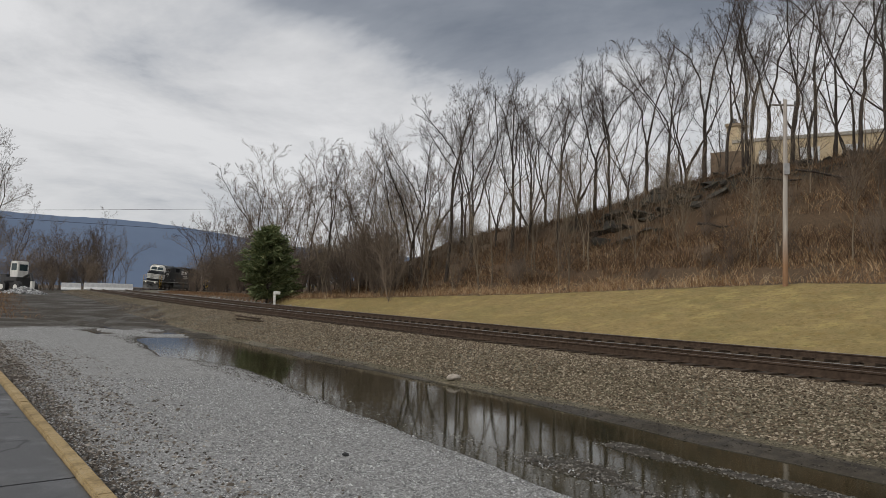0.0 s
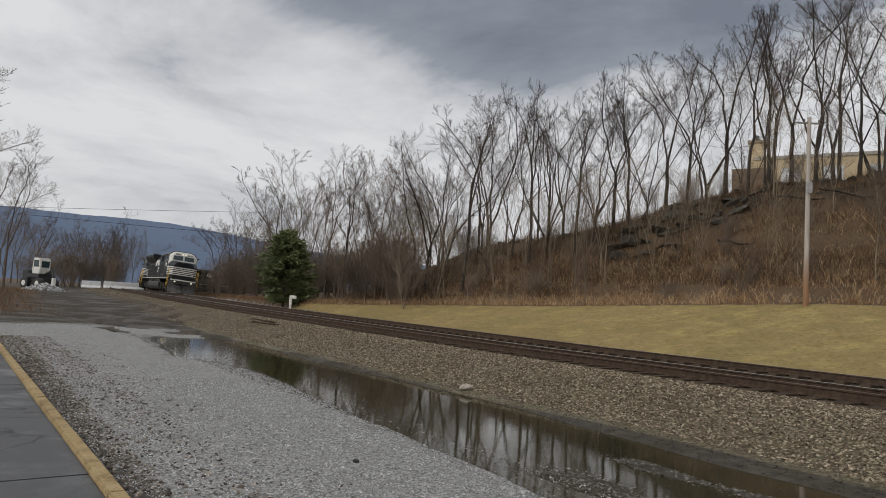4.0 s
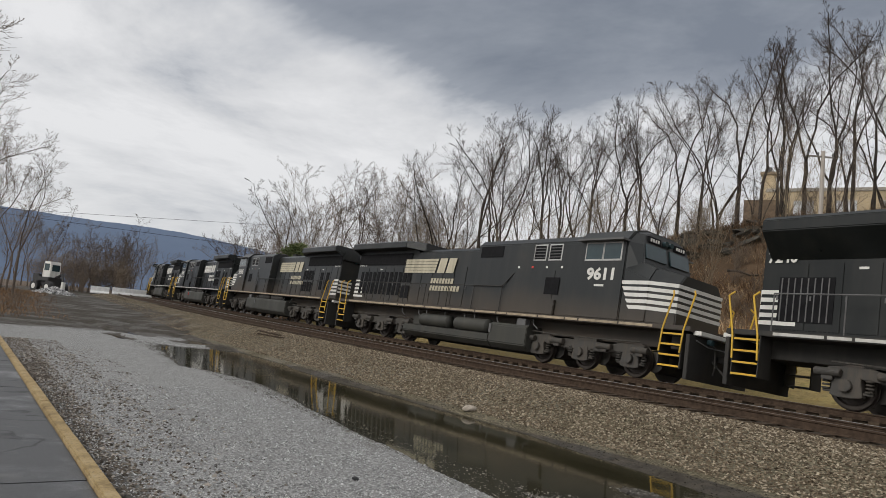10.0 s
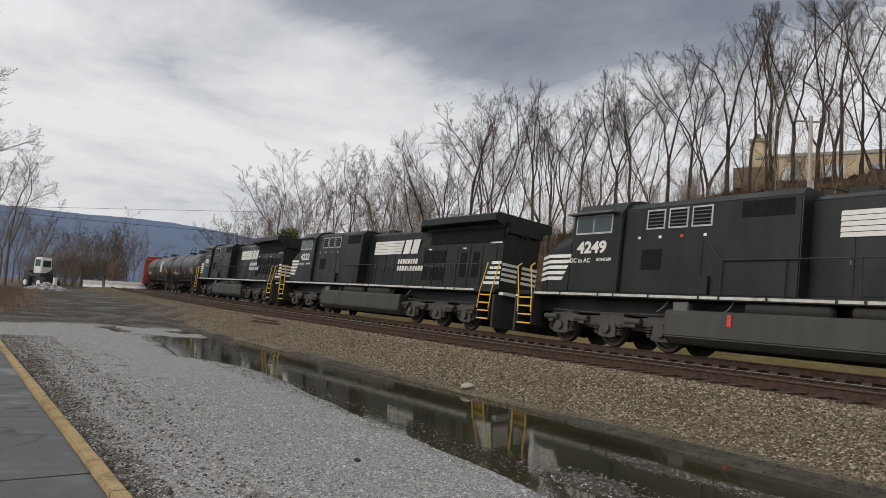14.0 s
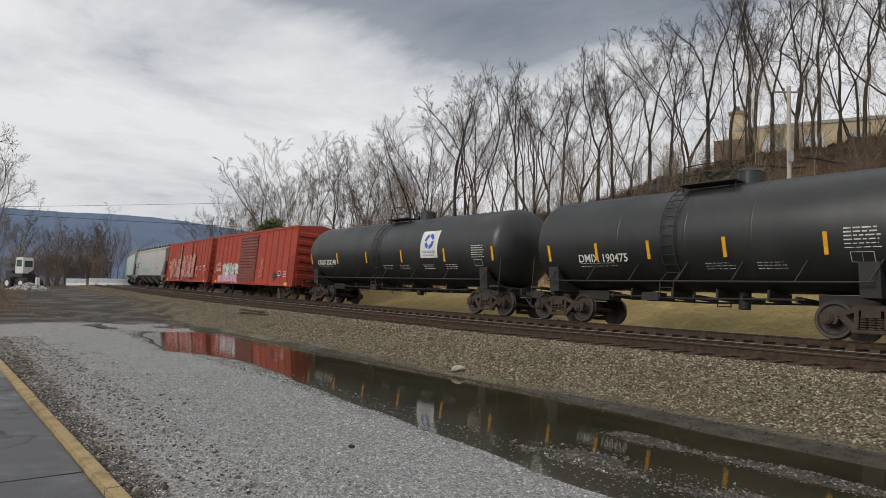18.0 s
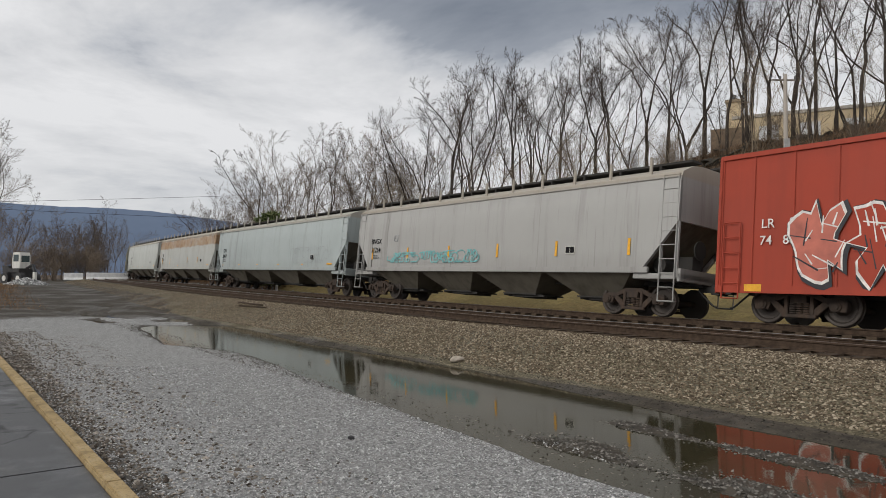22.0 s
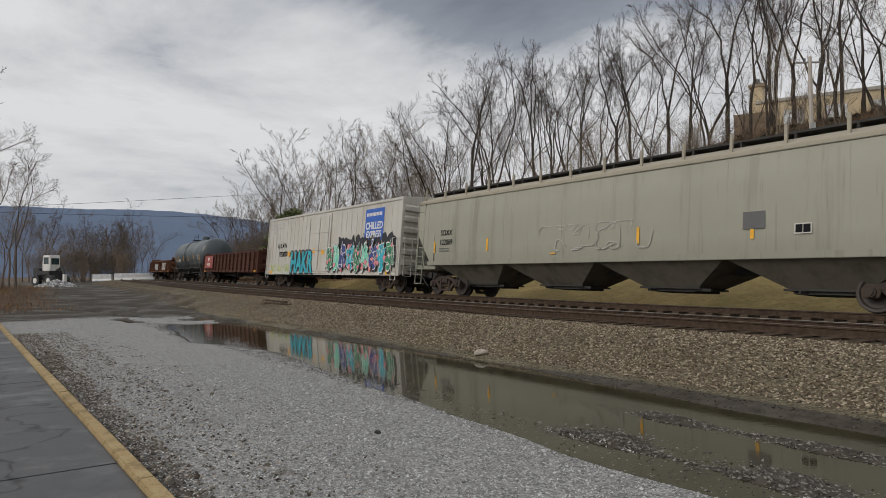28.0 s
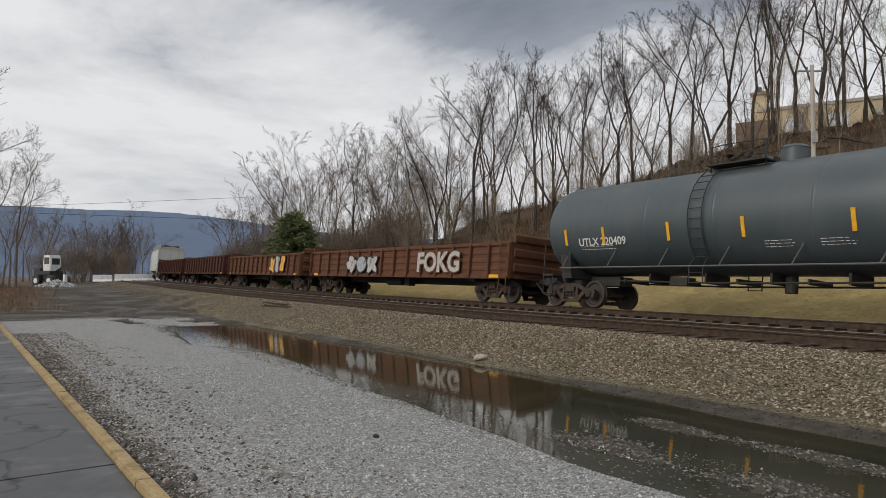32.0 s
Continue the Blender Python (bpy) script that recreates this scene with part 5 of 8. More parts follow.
def tank_car(L, mat, marks, label, panel=False, radius=1.5, grey=False, text_x=-2.45, strips=(), block_x=4.8, end=1.0, lad=0.0, hatch=1.9, prints=(1.2, 2.6, 5.0), drop=0.0):
    root = tagged(new("tank_car"), label, "tank car", "freight cars of the train")
    b = L / 2 - end
    cz = 1.12 + radius
    prof = [(-b, 0.05)]
    for k in range(1, 9):
        t = k / 8 * math.pi / 2
        prof.append((-b + 0.75 * (1 - math.cos(t)), radius * math.sin(t)))
    shell = prof + [(x * 1.0, radius) for x in (-b * 0.45, 0.0, b * 0.45)] + [(-x, r) for x, r in prof[::-1]]
    put("shell", Geo().lathe_x(shell, 64, 0, cz), mat, root, "smooth cylindrical tank", True)
    for x in (-b * 0.35, b * 0.35, lad + 0.5):
        g = Geo().lathe_x([(x - 0.04, radius), (x - 0.03, radius + 0.006), (x + 0.03, radius + 0.006), (x + 0.04, radius)], 64, 0, cz)
        put("weld_band", g, mat, root, "", True)
    g = Geo()
    hx = lad + hatch
    g.tube((hx, 0, cz + radius - 0.1), (hx, 0, cz + radius + 0.34), 0.36, 20)
    g.tube((hx, 0, cz + radius + 0.34), (hx, 0, cz + radius + 0.42), 0.38, 20, 0.30)
    g.box(hx - 0.9, hx - 0.5, -0.2, 0.2, cz + radius - 0.05, cz + radius + 0.2)
    put("manway_housing", g, mat, root, "dark manway housing on top", True)
    w, zt = 0.72, cz + radius
    xa, xb = lad - 0.15, lad + 1.5
    for sy in (-1, 1):
        for x in (xa, xb):
            put("railing_post", Geo().tube((x, sy * w, zt - 0.28), (x, sy * w, zt + 0.55), 0.028, 5), UNDER, root)
        put("platform_railing", Geo().pipe([(xa, sy * w, zt + 0.55), (xa + 0.5, sy * w, zt + 0.58), (xb, sy * w, zt + 0.55)], 0.016, 5), UNDER, root, "thin safety railing round the manway")
        put("platform_railing", Geo().pipe([(xa, sy * w, zt + 0.28), (xb, sy * w, zt + 0.28)], 0.014, 5), UNDER, root, "thin safety railing round the manway")
    g = Geo()
    for sy in (-1, 1):
        g.box(xa, xb + 0.1, *sorted((sy * 0.42, sy * 0.95)), zt - 0.04, zt)
    put("platform", g, UNDER, root, "steel grating walkway")
    for s in (-1, 1):
        # side ladder bowed out over the shell
        g = Geo()
        for dx in (-0.22, 0.22):
            pts = []
            for k in range(9):
                t = -0.75 + 1.75 * k / 8
                pts.append((lad + dx, s * (radius + 0.08) * math.cos(t), cz + (radius + 0.08) * math.sin(t)))
            g.pipe([(lad + dx, s * 1.44, 0.80), (lad + dx, s * 1.46, 1.28)] + pts, 0.018, 5)
        for k in range(11):
            t = -0.75 + 1.75 * k / 10
            q = (s * (radius + 0.08) * math.cos(t), cz + (radius + 0.08) * math.sin(t))
            g.tube((lad - 0.22, *q), (lad + 0.22, *q), 0.013, 4)
        for z in (0.82, 1.10):
            g.tube((lad - 0.22, s * 1.445, z), (lad + 0.22, s * 1.445, z), 0.014, 4)
        put("ladder", g, UNDER, root, "dark side ladder")
        g = Geo()
        g.pipe([(-b + 1.1, s * 1.46, 1.28), (b - 1.1, s * 1.46, 1.28)], 0.024, 5)
        for k in range(7):
            x = -b + 1.2 + (2 * b - 2.4) * k / 6
            g.tube((x, s * 1.46, 1.28), (x + 0.22, s * (radius - 0.22), cz - radius * 0.55), 0.02, 4)
        put("side_rail", g, GREY_DARK if grey else UNDER, root, "long grab rail along the tank")
        for x in strips:
            dz = 0.12 - drop
            yy = s * math.sqrt(radius ** 2 - dz ** 2)
            o = put("reflector", Geo().box(x - 0.05, x + 0.05, *sorted((yy - s * 0.03, yy + s * 0.010)), cz + dz - 0.27, cz + dz + 0.27), ORANGE, root, "yellow reflective strip")
            on_shell(o, x, yy, cz + dz, dz, radius)
        dz = 0.15 - drop * 1.2
        tx = text_x * (1 if s < 0 else -1)
        yy = s * (math.sqrt(radius ** 2 - dz ** 2) + 0.008)
        o = letter(root, marks, tx, yy, cz + dz - 0.13, 0.36, WHITE, 0.004, 0.95, "white car number")
        on_shell(o, tx, yy, cz + dz, dz, radius)
        for k, (x, w2) in enumerate(((text_x - 0.95, 1.7), (block_x, 0.9))):
            shell_print(root, x, s, cz, radius, (dz - 0.26, 0.42 - drop)[k], w2, (2, 6)[k], EDGE_WHITE, 4 + 10 * k)
        for k, x in enumerate(prints):
            shell_print(root, x, s, cz, radius, dz - 0.32, 0.85, 3, EDGE_WHITE, int(x * 7) + 3, 0.07)
        fx, d = block_x + 0.1, -0.2 - drop
        yy = s * (math.sqrt(radius ** 2 - d ** 2) + 0.004)
        st = decal(root, "stencil", fx, fx + 0.5, yy, cz + d - 0.13, cz + d + 0.13, EDGE_WHITE, "small white-framed stencil")
        on_shell(st, fx, yy, cz + d, d, radius)
        for q in (fx + 0.015, fx + 0.255):
            put("stencil_field", Geo().box(q, q + 0.23, *sorted((yy + s * 0.004, yy + s * 0.008)), cz + d - 0.115, cz + d + 0.115), mat, st)
        if panel:
            px, base = 3.65, -0.48
            v = []
            for k in range(9):
                d = base + 1.15 * k / 8
                yy = s * (math.sqrt(radius ** 2 - d ** 2) + 0.008)
                v += [(px - 0.62, yy, cz + d), (px + 0.62, yy, cz + d)]
            part("panel", mesh_from("panel", v, [(2 * k, 2 * k + 1, 2 * k + 3, 2 * k + 2) for k in range(8)], WHITE), None, root, "white square company panel")
            blue = plain("panel_blue", (0.03, 0.09, 0.38), 0.5)
            v = []
            for r in (0.17, 0.34):
                for k in range(24):
                    t = 2 * math.pi * k / 24
                    d = base + 0.70 + r * math.sin(t)
                    v.append((px + r * math.cos(t), s * (math.sqrt(radius ** 2 - d ** 2) + 0.016), cz + d))
            part("emblem_ring", mesh_from("emblem_ring", v, [(k, (k + 1) % 24, 24 + (k + 1) % 24, 24 + k) for k in range(24) if k not in (0, 6, 12, 17)], blue), None, root, "round blue emblem")
            g = Geo()
            for row, (d, hh, n, step) in enumerate(((base + 0.20, 0.10, 8, 0.12), (base + 0.09, 0.05, 6, 0.14))):
                yy = s * (math.sqrt(radius ** 2 - (d + 0.05) ** 2) + 0.004)
                for k in range(n):
                    q = px - n * step / 2 + step * k
                    g.box(q, q + step * 0.66, *sorted((yy - s * 0.02, yy + s * 0.012)), cz + d, cz + d + hh)
            put("emblem_bar", g, SCRAWL_GREY, root, "lettered lines shown as bars")
    # stub sills, saddles, end gear
    for d in (-1, 1):
        g = Geo()
        xa, xb = sorted((d * (L / 2 - 0.75), d * (L / 2 - 3.4)))
        g.box(xa, xb, -0.3, 0.3, 0.78, 1.08)
        xs = d * (b - 1.25)
        g.along_x([(-1.25, 0.95), (1.25, 0.95), (1.38, 1.75), (1.0, 1.35), (0.4, 1.16), (-0.4, 1.16), (-1.0, 1.35), (-1.38, 1.75)], xs - 0.22, xs + 0.22)
        g.box(*sorted((d * (L / 2 - 1.35), d * (L / 2 - 0.85))), -1.4, 1.4, 1.02, 1.08)
        put("saddle", g, UNDER, root, "steel saddle and stub sill")
        g = Geo()
        xe = d * (L / 2 - 0.88)
        for y in (-1.36, 1.36):
            g.tube((xe, y, 0.4), (xe, y, 2.1), 0.02, 5)
            g.tube((xe - d * 0.45, y, 0.4), (xe - d * 0.45, y, 1.1), 0.02, 5)
            for k in range(3):
                g.tube((xe, y, 0.42 + 0.3 * k), (xe - d * 0.45, y, 0.42 + 0.3 * k), 0.016, 4)
        g.tube((xe, -1.36, 2.1), (xe, 1.36, 2.1), 0.02, 5)
        put("end_railing", g, UNDER, root)
        freight_bogie(root, d * (L / 2 - (2.1 if end > 0.9 else 1.9)))
    g = Geo()
    for y, z in ((-0.55, 0.93), (0.5, 0.90)):
        g.pipe([(-b + 3.0, y, z), (lad, y, z - 0.05), (b - 3.0, y, z)], 0.03)
    for k in range(9):
        x = -b + 3.2 + (2 * b - 6.4) * k / 8
        put("pipe_bracket", Geo().box(x - 0.03, x + 0.03, -0.6, 0.55, 0.86, 1.15 if k % 2 else 1.0), UNDER, root)
    g.tube((lad + hatch, 0, 1.15), (lad + hatch, 0, 0.66), 0.16, 12)
    g.box(lad - 1.3, lad - 0.7, -0.85, -0.45, 0.78, 1.02)
    put("brake_gear", g, UNDER, root)
    couplers(root, L)
    return root


def box_body(b, W, z0, z1, roof, mat, root, posts, post_w=0.07, post_d=0.045, skip=()):
    g = Geo()
    h = W / 2
    g.along_x([(-h, z0), (h, z0), (h, z1), (0, roof), (-h, z1)], -b, b)
    put("body", g, mat, root, "", False, 0.01)
    for s in (-1, 1):
        for x in posts:
            if any(a < x < b for a, b in skip):
                continue
            put("side_post", Geo().box(x - post_w, x + post_w, *sorted((s * h, s * (h + post_d))), z0 + 0.06, z1 - 0.05), mat, root, "", False, 0.01)
        put("side_sill", Geo().box(-b - 0.03, b + 0.03, *sorted((s * (h - 0.02), s * (h + 0.05))), z0 - 0.10, z0 + 0.08), mat, root)
        put("top_plate", Geo().box(-b - 0.03, b + 0.03, *sorted((s * (h - 0.02), s * (h + 0.05))), z1 - 0.08, z1 + 0.04), mat, root)


def boxcar(L, mat, door_mat, label, seed, open_door=False, reefer=False):
    root = tagged(new("refrigerator_car" if reefer else "boxcar"), label, "freight car", "freight cars of the train")
    W = 2.95
    z0, z1, roof = (0.86, 4.44, 4.60) if reefer else (0.80, 4.26, 4.46)
    h = W / 2
    b = L / 2 - (0.85 if reefer else 0.75)
    dw = 1.55
    posts = [-b + 0.04] + [-b + 0.9 + k * (0.62 if reefer else 1.02) for k in range(40) if -b + 0.9 + k * (0.62 if reefer else 1.02) < b - 0.4] + [b - 0.04]
    skip = ((-2.1, 2.2),)
    box_body(b, W, z0, z1, roof, mat, root, posts, 0.012 if reefer else 0.03, 0.012 if reefer else 0.026, skip)
    for d in (-1, 1):
        # corrugated ends
        for k in range(6):
            z = z0 + 0.35 + k * (z1 - z0 - 0.5) / 6
            g = Geo()
            x = d * b
            g.along_y([(x, z), (x + d * 0.09, z + 0.07), (x + d * 0.09, z + 0.26), (x, z + 0.36)][::d], -h + 0.06, h - 0.06)
            put("end_rib", g, mat, root, "", False, 0.01)
        for s in (-1, 1):
            put("corner_post", Geo().box(*sorted((d * (b - 0.03), d * (b + 0.06))), *sorted((s * (h - 0.1), s * (h + 0.055))), z0 - 0.05, z1), mat, root, "", False, 0.012)
            ladder(root, d * (b - 0.38), s * (h + 0.09), 0.55, z0 + 1.7, 0.46, mat)
            ladder(root, d * (b + 0.16), s * (h - 0.35), z0 - 0.1, z0 + 1.7, 0.42, mat, "y")
            put("end_plate", Geo().box(*sorted((d * (b - 1.2), d * (b - 0.75))), *sorted((s * (h + 0.05), s * (h + 0.056))), z0 - 0.06, z0 + 0.12), ORANGE, root, "yellow reflective plate")
        g = Geo()
        g.tube((d * (b + 0.3), 0.45, z0 + 0.9), (d * (b + 0.34), 0.45, z0 + 0.9), 0.28, 16)
        g.box(*sorted((d * b, d * (b + 0.3))), 0.3, 0.6, z0 + 0.5, z0 + 0.85)
        g.box(*sorted((d * b, d * (b + 0.35))), -0.6, 0.6, z0 + 0.28, z0 + 0.32)
        put("hand_brake", g, UNDER, root, "brake wheel and gear on the end")
        freight_bogie(root, d * (L / 2 - 2.65))
    n = int(2 * b / 1.3)
    for k in range(n + 1):
        x = -b + 0.06 + (2 * b - 0.12) * k / n
        g = Geo().along_x([(-h - 0.02, z1 - 0.02), (h + 0.02, z1 - 0.02), (h + 0.02, z1 + 0.05), (0, roof + 0.05), (-h - 0.02, z1 + 0.05)], x - 0.05, x + 0.05)
        put("roof_rib", g, plain_roof if not reefer else mat, root)
    for s in (-1, 1):
        yo = s * (h + 0.05)
        if reefer:
            dm = mat
            d0 = put("door", Geo().box(-1.94, 1.17, *sorted((s * h, s * (h + 0.06))), z0 + 0.1, z1 - 0.2), dm, root, "wide plug door with locking rods", False, 0.015)
            for z in (z0 + 1.35, z0 + 2.35):
                put("door_rail", Geo().box(-1.9, 1.13, *sorted((s * (h + 0.055), s * (h + 0.085))), z - 0.04, z + 0.04), dm, d0)
            for x in (-1.75, -0.3, 0.95):
                put("lock_rod", Geo().tube((x, s * (h + 0.09), z0 + 0.15), (x, s * (h + 0.09), z1 - 0.3), 0.02, 6), dm, d0)
            put("door_track", Geo().box(-3.6, 0.9, *sorted((s * (h + 0.01), s * (h + 0.08))), z0 - 0.02, z0 + 0.06), dm, root)
        elif open_door:
            # the body is solid here: a near-black sheet paints the unlit interior
            put("doorway", Geo().box(-2.25, -1.5, *sorted((s * h, s * (h + 0.018))), z0 + 0.12, z1 - 0.25), NEAR_BLACK, root, "near-black sheet painted as the shade inside the open door")
            d0 = put("door", Geo().box(-1.5, 1.95, *sorted((s * (h + 0.02), s * (h + 0.075))), z0 + 0.1, z1 - 0.2), door_mat, root, "sliding door left ajar", False, 0.012)
            put("door_post", Geo().box(-2.36, -2.25, *sorted((s * h, s * (h + 0.05))), z0 + 0.1, z1 - 0.2), CHALK, root, "pale scraped door post")
            for k in range(4):
                put("door_panel", Geo().box(-1.4, 1.85, *sorted((s * (h + 0.074), s * (h + 0.095))), z0 + 0.3 + k * 0.78, z0 + 0.9 + k * 0.78), door_mat, d0, "", False, 0.01)
            put("door_track", Geo().box(-2.2, 2.9, *sorted((s * (h + 0.02), s * (h + 0.09))), z0 - 0.02, z0 + 0.06), mat, root)
        else:
            d0 = put("door", Geo().box(-1.95, 1.47, *sorted((s * (h + 0.01), s * (h + 0.06))), z0 + 0.1, z1 - 0.2), door_mat, root, "brown corrugated sliding door", False, 0.012)
            for k in range(15):
                z = z0 + 0.24 + k * 0.2
                put("door_rib", Geo().along_x([(s * (h + 0.055), z), (s * (h + 0.10), z + 0.04), (s * (h + 0.10), z + 0.09), (s * (h + 0.055), z + 0.13)], -1.88, 1.4), door_mat, d0)
            put("door_track", Geo().box(-1.6, 4.2, *sorted((s * (h + 0.02), s * (h + 0.09))), z0 - 0.02, z0 + 0.06), mat, root)
    underframe(root, L, UNDER, 0.72, 1.0)
    couplers(root, L)
    return root, h, z0, z1, b


plain_roof = paint("galvanised_roof", (0.42, 0.42, 0.41), 0.55, (0.2, 0.12, 0.08), 0.6)


def hopper(L, mat, label, marks, seed, chute_mat=None, text=None, tx=1.8):
    root = tagged(new("covered_hopper"), label, "covered hopper", "freight cars of the train")
    z0, ze, zr = 1.34, 4.12, 4.5
    b = L / 2 - 0.5
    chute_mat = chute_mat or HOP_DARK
    # body shell: bulged sides, rounded roof, slanted ends cut away below
    half = [(1.46, z0), (1.50, z0 + 0.9), (1.53, z0 + 1.7), (1.50, ze - 0.25), (1.40, ze), (0.95, ze + 0.22), (0.5, zr - 0.1)]
    prof = half + [(-y, z) for y, z in half[::-1]]
    c = 1.45
    g = Geo()
    g.along_x(prof, -b + c, b - c)
    put("body", g, mat, root, "smooth welded hopper body", True)
    for d in (-1, 1):
        # end: upper body over an open slope-sheet bay
        up = [(1.515, z0 + 1.35), (1.53, z0 + 1.7), (1.50, ze - 0.25), (1.40, ze), (0.95, ze + 0.22), (0.5, zr - 0.1)]
        pr = up + [(-y, z) for y, z in up[::-1]]
        full = half + [(-y, z) for y, z in half[::-1]]
        x0, x1 = d * (b - c), d * (b - 0.05)
        g = Geo().along_x(pr, *sorted((x0, x1)))
        put("end_body", g, mat, root, "", True)
        for s in (-1, 1):
            g = Geo().along_y([(x0, z0), (x0 + d * 0.25, z0), (x1, z0 + 1.36), (x0, z0 + 1.5)][::d], s * 1.40, s * 1.52)
            put("end_gusset", g, mat, root)
        g = Geo().along_y([(x0, z0 + 0.02), (x0 + d * 0.1, z0 + 0.02), (x1 - d * 0.05, z0 + 1.4), (x0, z0 + 1.45)][::d], -1.38, 1.38)
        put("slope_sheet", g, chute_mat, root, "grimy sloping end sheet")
        g = Geo()
        g.box(*sorted((d * (b - 1.55), d * (b + 0.05))), -1.45, 1.45, 1.06, 1.22)
        g.box(*sorted((d * (b - 0.06), d * (b + 0.05))), -1.45, 1.45, 1.0, 1.36)
        put("end_sill", g, mat, root, "", False, 0.012)
        for s in (-1, 1):
            for xx in (b - 0.08, b - 0.62):
                put("end_post", Geo().box(*sorted((d * xx - 0.03, d * xx + 0.03)), *sorted((s * 1.40, s * 1.47)), 1.1, z0 + 2.6 if xx > b - 0.3 else z0 + 1.0), mat, root)
            ladder(root, d * (b - 0.35), s * 1.52, 0.42, ze - 0.1, 0.5, mat)
            put("step", Geo().box(*sorted((d * (b - 0.6), d * (b - 0.1))), *sorted((s * 1.35, s * 1.55)), 0.42, 0.45), mat, root)
        g = Geo()
        g.tube((d * (b - 0.02), -0.5, 1.95), (d * (b + 0.02), -0.5, 1.95), 0.28, 16)
        g.box(*sorted((d * (b - 0.5), d * (b - 0.05))), -0.75, -0.25, 1.3, 1.75)
        g.tube((d * (b - 0.9), -1.1, 1.5), (d * (b - 0.9), 0.1, 1.5), 0.22, 12)
        put("brake_gear", g, UNDER, root, "brake wheel, cylinder and rods")
        freight_bogie(root, d * (L / 2 - 2.3))
    for s in (-1, 1):
        put("side_sill", Geo().box(-b + 1.0, b - 1.0, *sorted((s * 1.44, s * 1.53)), z0 - 0.12, z0 + 0.06), mat, root, "", False, 0.012)
        put("top_chord", Geo().box(-b + 0.1, b - 0.1, *sorted((s * 1.40, s * 1.52)), ze - 0.18, ze - 0.06), mat, root, "", False, 0.012)
    # discharge chutes
    n = 4
    w = (2 * (b - 1.6)) / n
    for k in range(n):
        xc = -b + 1.6 + w * (k + 0.5)
        a = w / 2 - 0.04
        g = Geo()
        top = [(xc - a, -1.42, z0 - 0.1), (xc + a, -1.42, z0 - 0.1), (xc + a, 1.42, z0 - 0.1), (xc - a, 1.42, z0 - 0.1)]
        m = a * 0.42
        low = [(xc - m, -0.62, 0.52), (xc + m, -0.62, 0.52), (xc + m, 0.62, 0.52), (xc - m, 0.62, 0.52)]
        g.add(top + low, [(0, 1, 5, 4), (1, 2, 6, 5), (2, 3, 7, 6), (3, 0, 4, 7), (4, 5, 6, 7), (3, 2, 1, 0)])
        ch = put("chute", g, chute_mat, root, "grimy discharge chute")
        g = Geo().box(xc - m - 0.12, xc + m + 0.12, -0.7, 0.7, 0.48, 0.53)
        g.box(xc - m + 0.1, xc + m - 0.1, -0.6, 0.6, 0.40, 0.48)
        g.tube((xc - 0.5, -0.95, 0.44), (xc - 0.5, 0.95, 0.44), 0.035, 6)
        g.box(xc + m - 0.1, xc + m + 0.4, -0.6, -0.3, 0.42, 0.5)
        put("outlet_gate", g, UNDER, ch)
    put("centre_sill", Geo().box(-b, b, -0.3, 0.3, 0.92, 1.22), UNDER, root)
    # roof walk
    rw = Geo()
    for y in (-0.62, 0.62):
        rw.box(-b + 0.15, b - 0.15, y - 0.24, y + 0.24, zr + 0.00, zr + 0.06)
    for k in range(int(2 * b / 1.5) + 1):
        x = -b + 0.3 + k * 1.5
        if x < b:
            rw.box(x - 0.03, x + 0.03, -0.9, 0.9, zr - 0.3, zr + 0.01)
    put("roof_walk", rw, UNDER, root, "dark steel grating walkway on the roof")
    put("hatch_trough", Geo().box(-b + 0.8, b - 0.8, -0.3, 0.3, zr - 0.12, zr + 0.04), mat, root, "long roof hatch", False, 0.03)
    for s in (-1, 1):
        for k in range(int(2 * b / 1.5) + 1):
            x = -b + 0.3 + k * 1.5
            if x < b:
                put("walk_bracket", Geo().box(x - 0.04, x + 0.04, *sorted((s * 1.30, s * 1.36)), ze - 0.05, zr + 0.14), mat, root)
        xl = -b + tx
        for k, line in enumerate(marks):
            letter(root, line, xl * (1 if s < 0 else -1), s * 1.535, 2.58 - 0.40 * k, 0.34, text or NEAR_BLACK, 0.001, 0.92, "black car number")
        small_print(root, xl - 0.5, s * 1.512, 1.90, 0.9, 2, GREY_DARK, seed)
        for k, x in enumerate(np.linspace(-b + 1.5, b - 1.7, 6)):
            if seed == 1 or seed in (4, 7) and (k + seed) % 3:
                decal(root, "reflector", x - 0.05, x + 0.05, s * 1.512, 1.75, 2.25, ORANGE, "yellow reflective strip")
            else:
                wr = 0.42 if k == 5 else 0.13
                decal(root, "reflector", x - wr, x + wr, s * 1.498, 1.53, 1.53 + (0.08 if k == 5 else 0.05), ORANGE, "yellow reflective strip")
        pl = decal(root, "placard", b - 4.25, b - 3.83, s * 1.512, 1.82, 2.08, EDGE_WHITE, "small white-framed black stencil")
        for q in (b - 4.22, b - 4.03):
            put("stencil_field", Geo().box(q, q + 0.17, *sorted((s * 1.515, s * 1.521)), 1.85, 2.05), NEAR_BLACK, pl)
        for k in range(6):
            x = -b + c + (2 * b - 2 * c) * (k + 0.5) / 6
            put("weld_seam", Geo().along_x([(s * 1.46, z0), (s * 1.505, z0 + 0.9), (s * 1.535, z0 + 1.7), (s * 1.505, ze - 0.25), (s * 1.50, ze - 0.25), (s * 1.52, z0 + 1.7), (s * 1.49, z0 + 0.9), (s * 1.45, z0)][::s], x - 0.012, x + 0.012), mat, root)
    couplers(root, L)
    return root, b


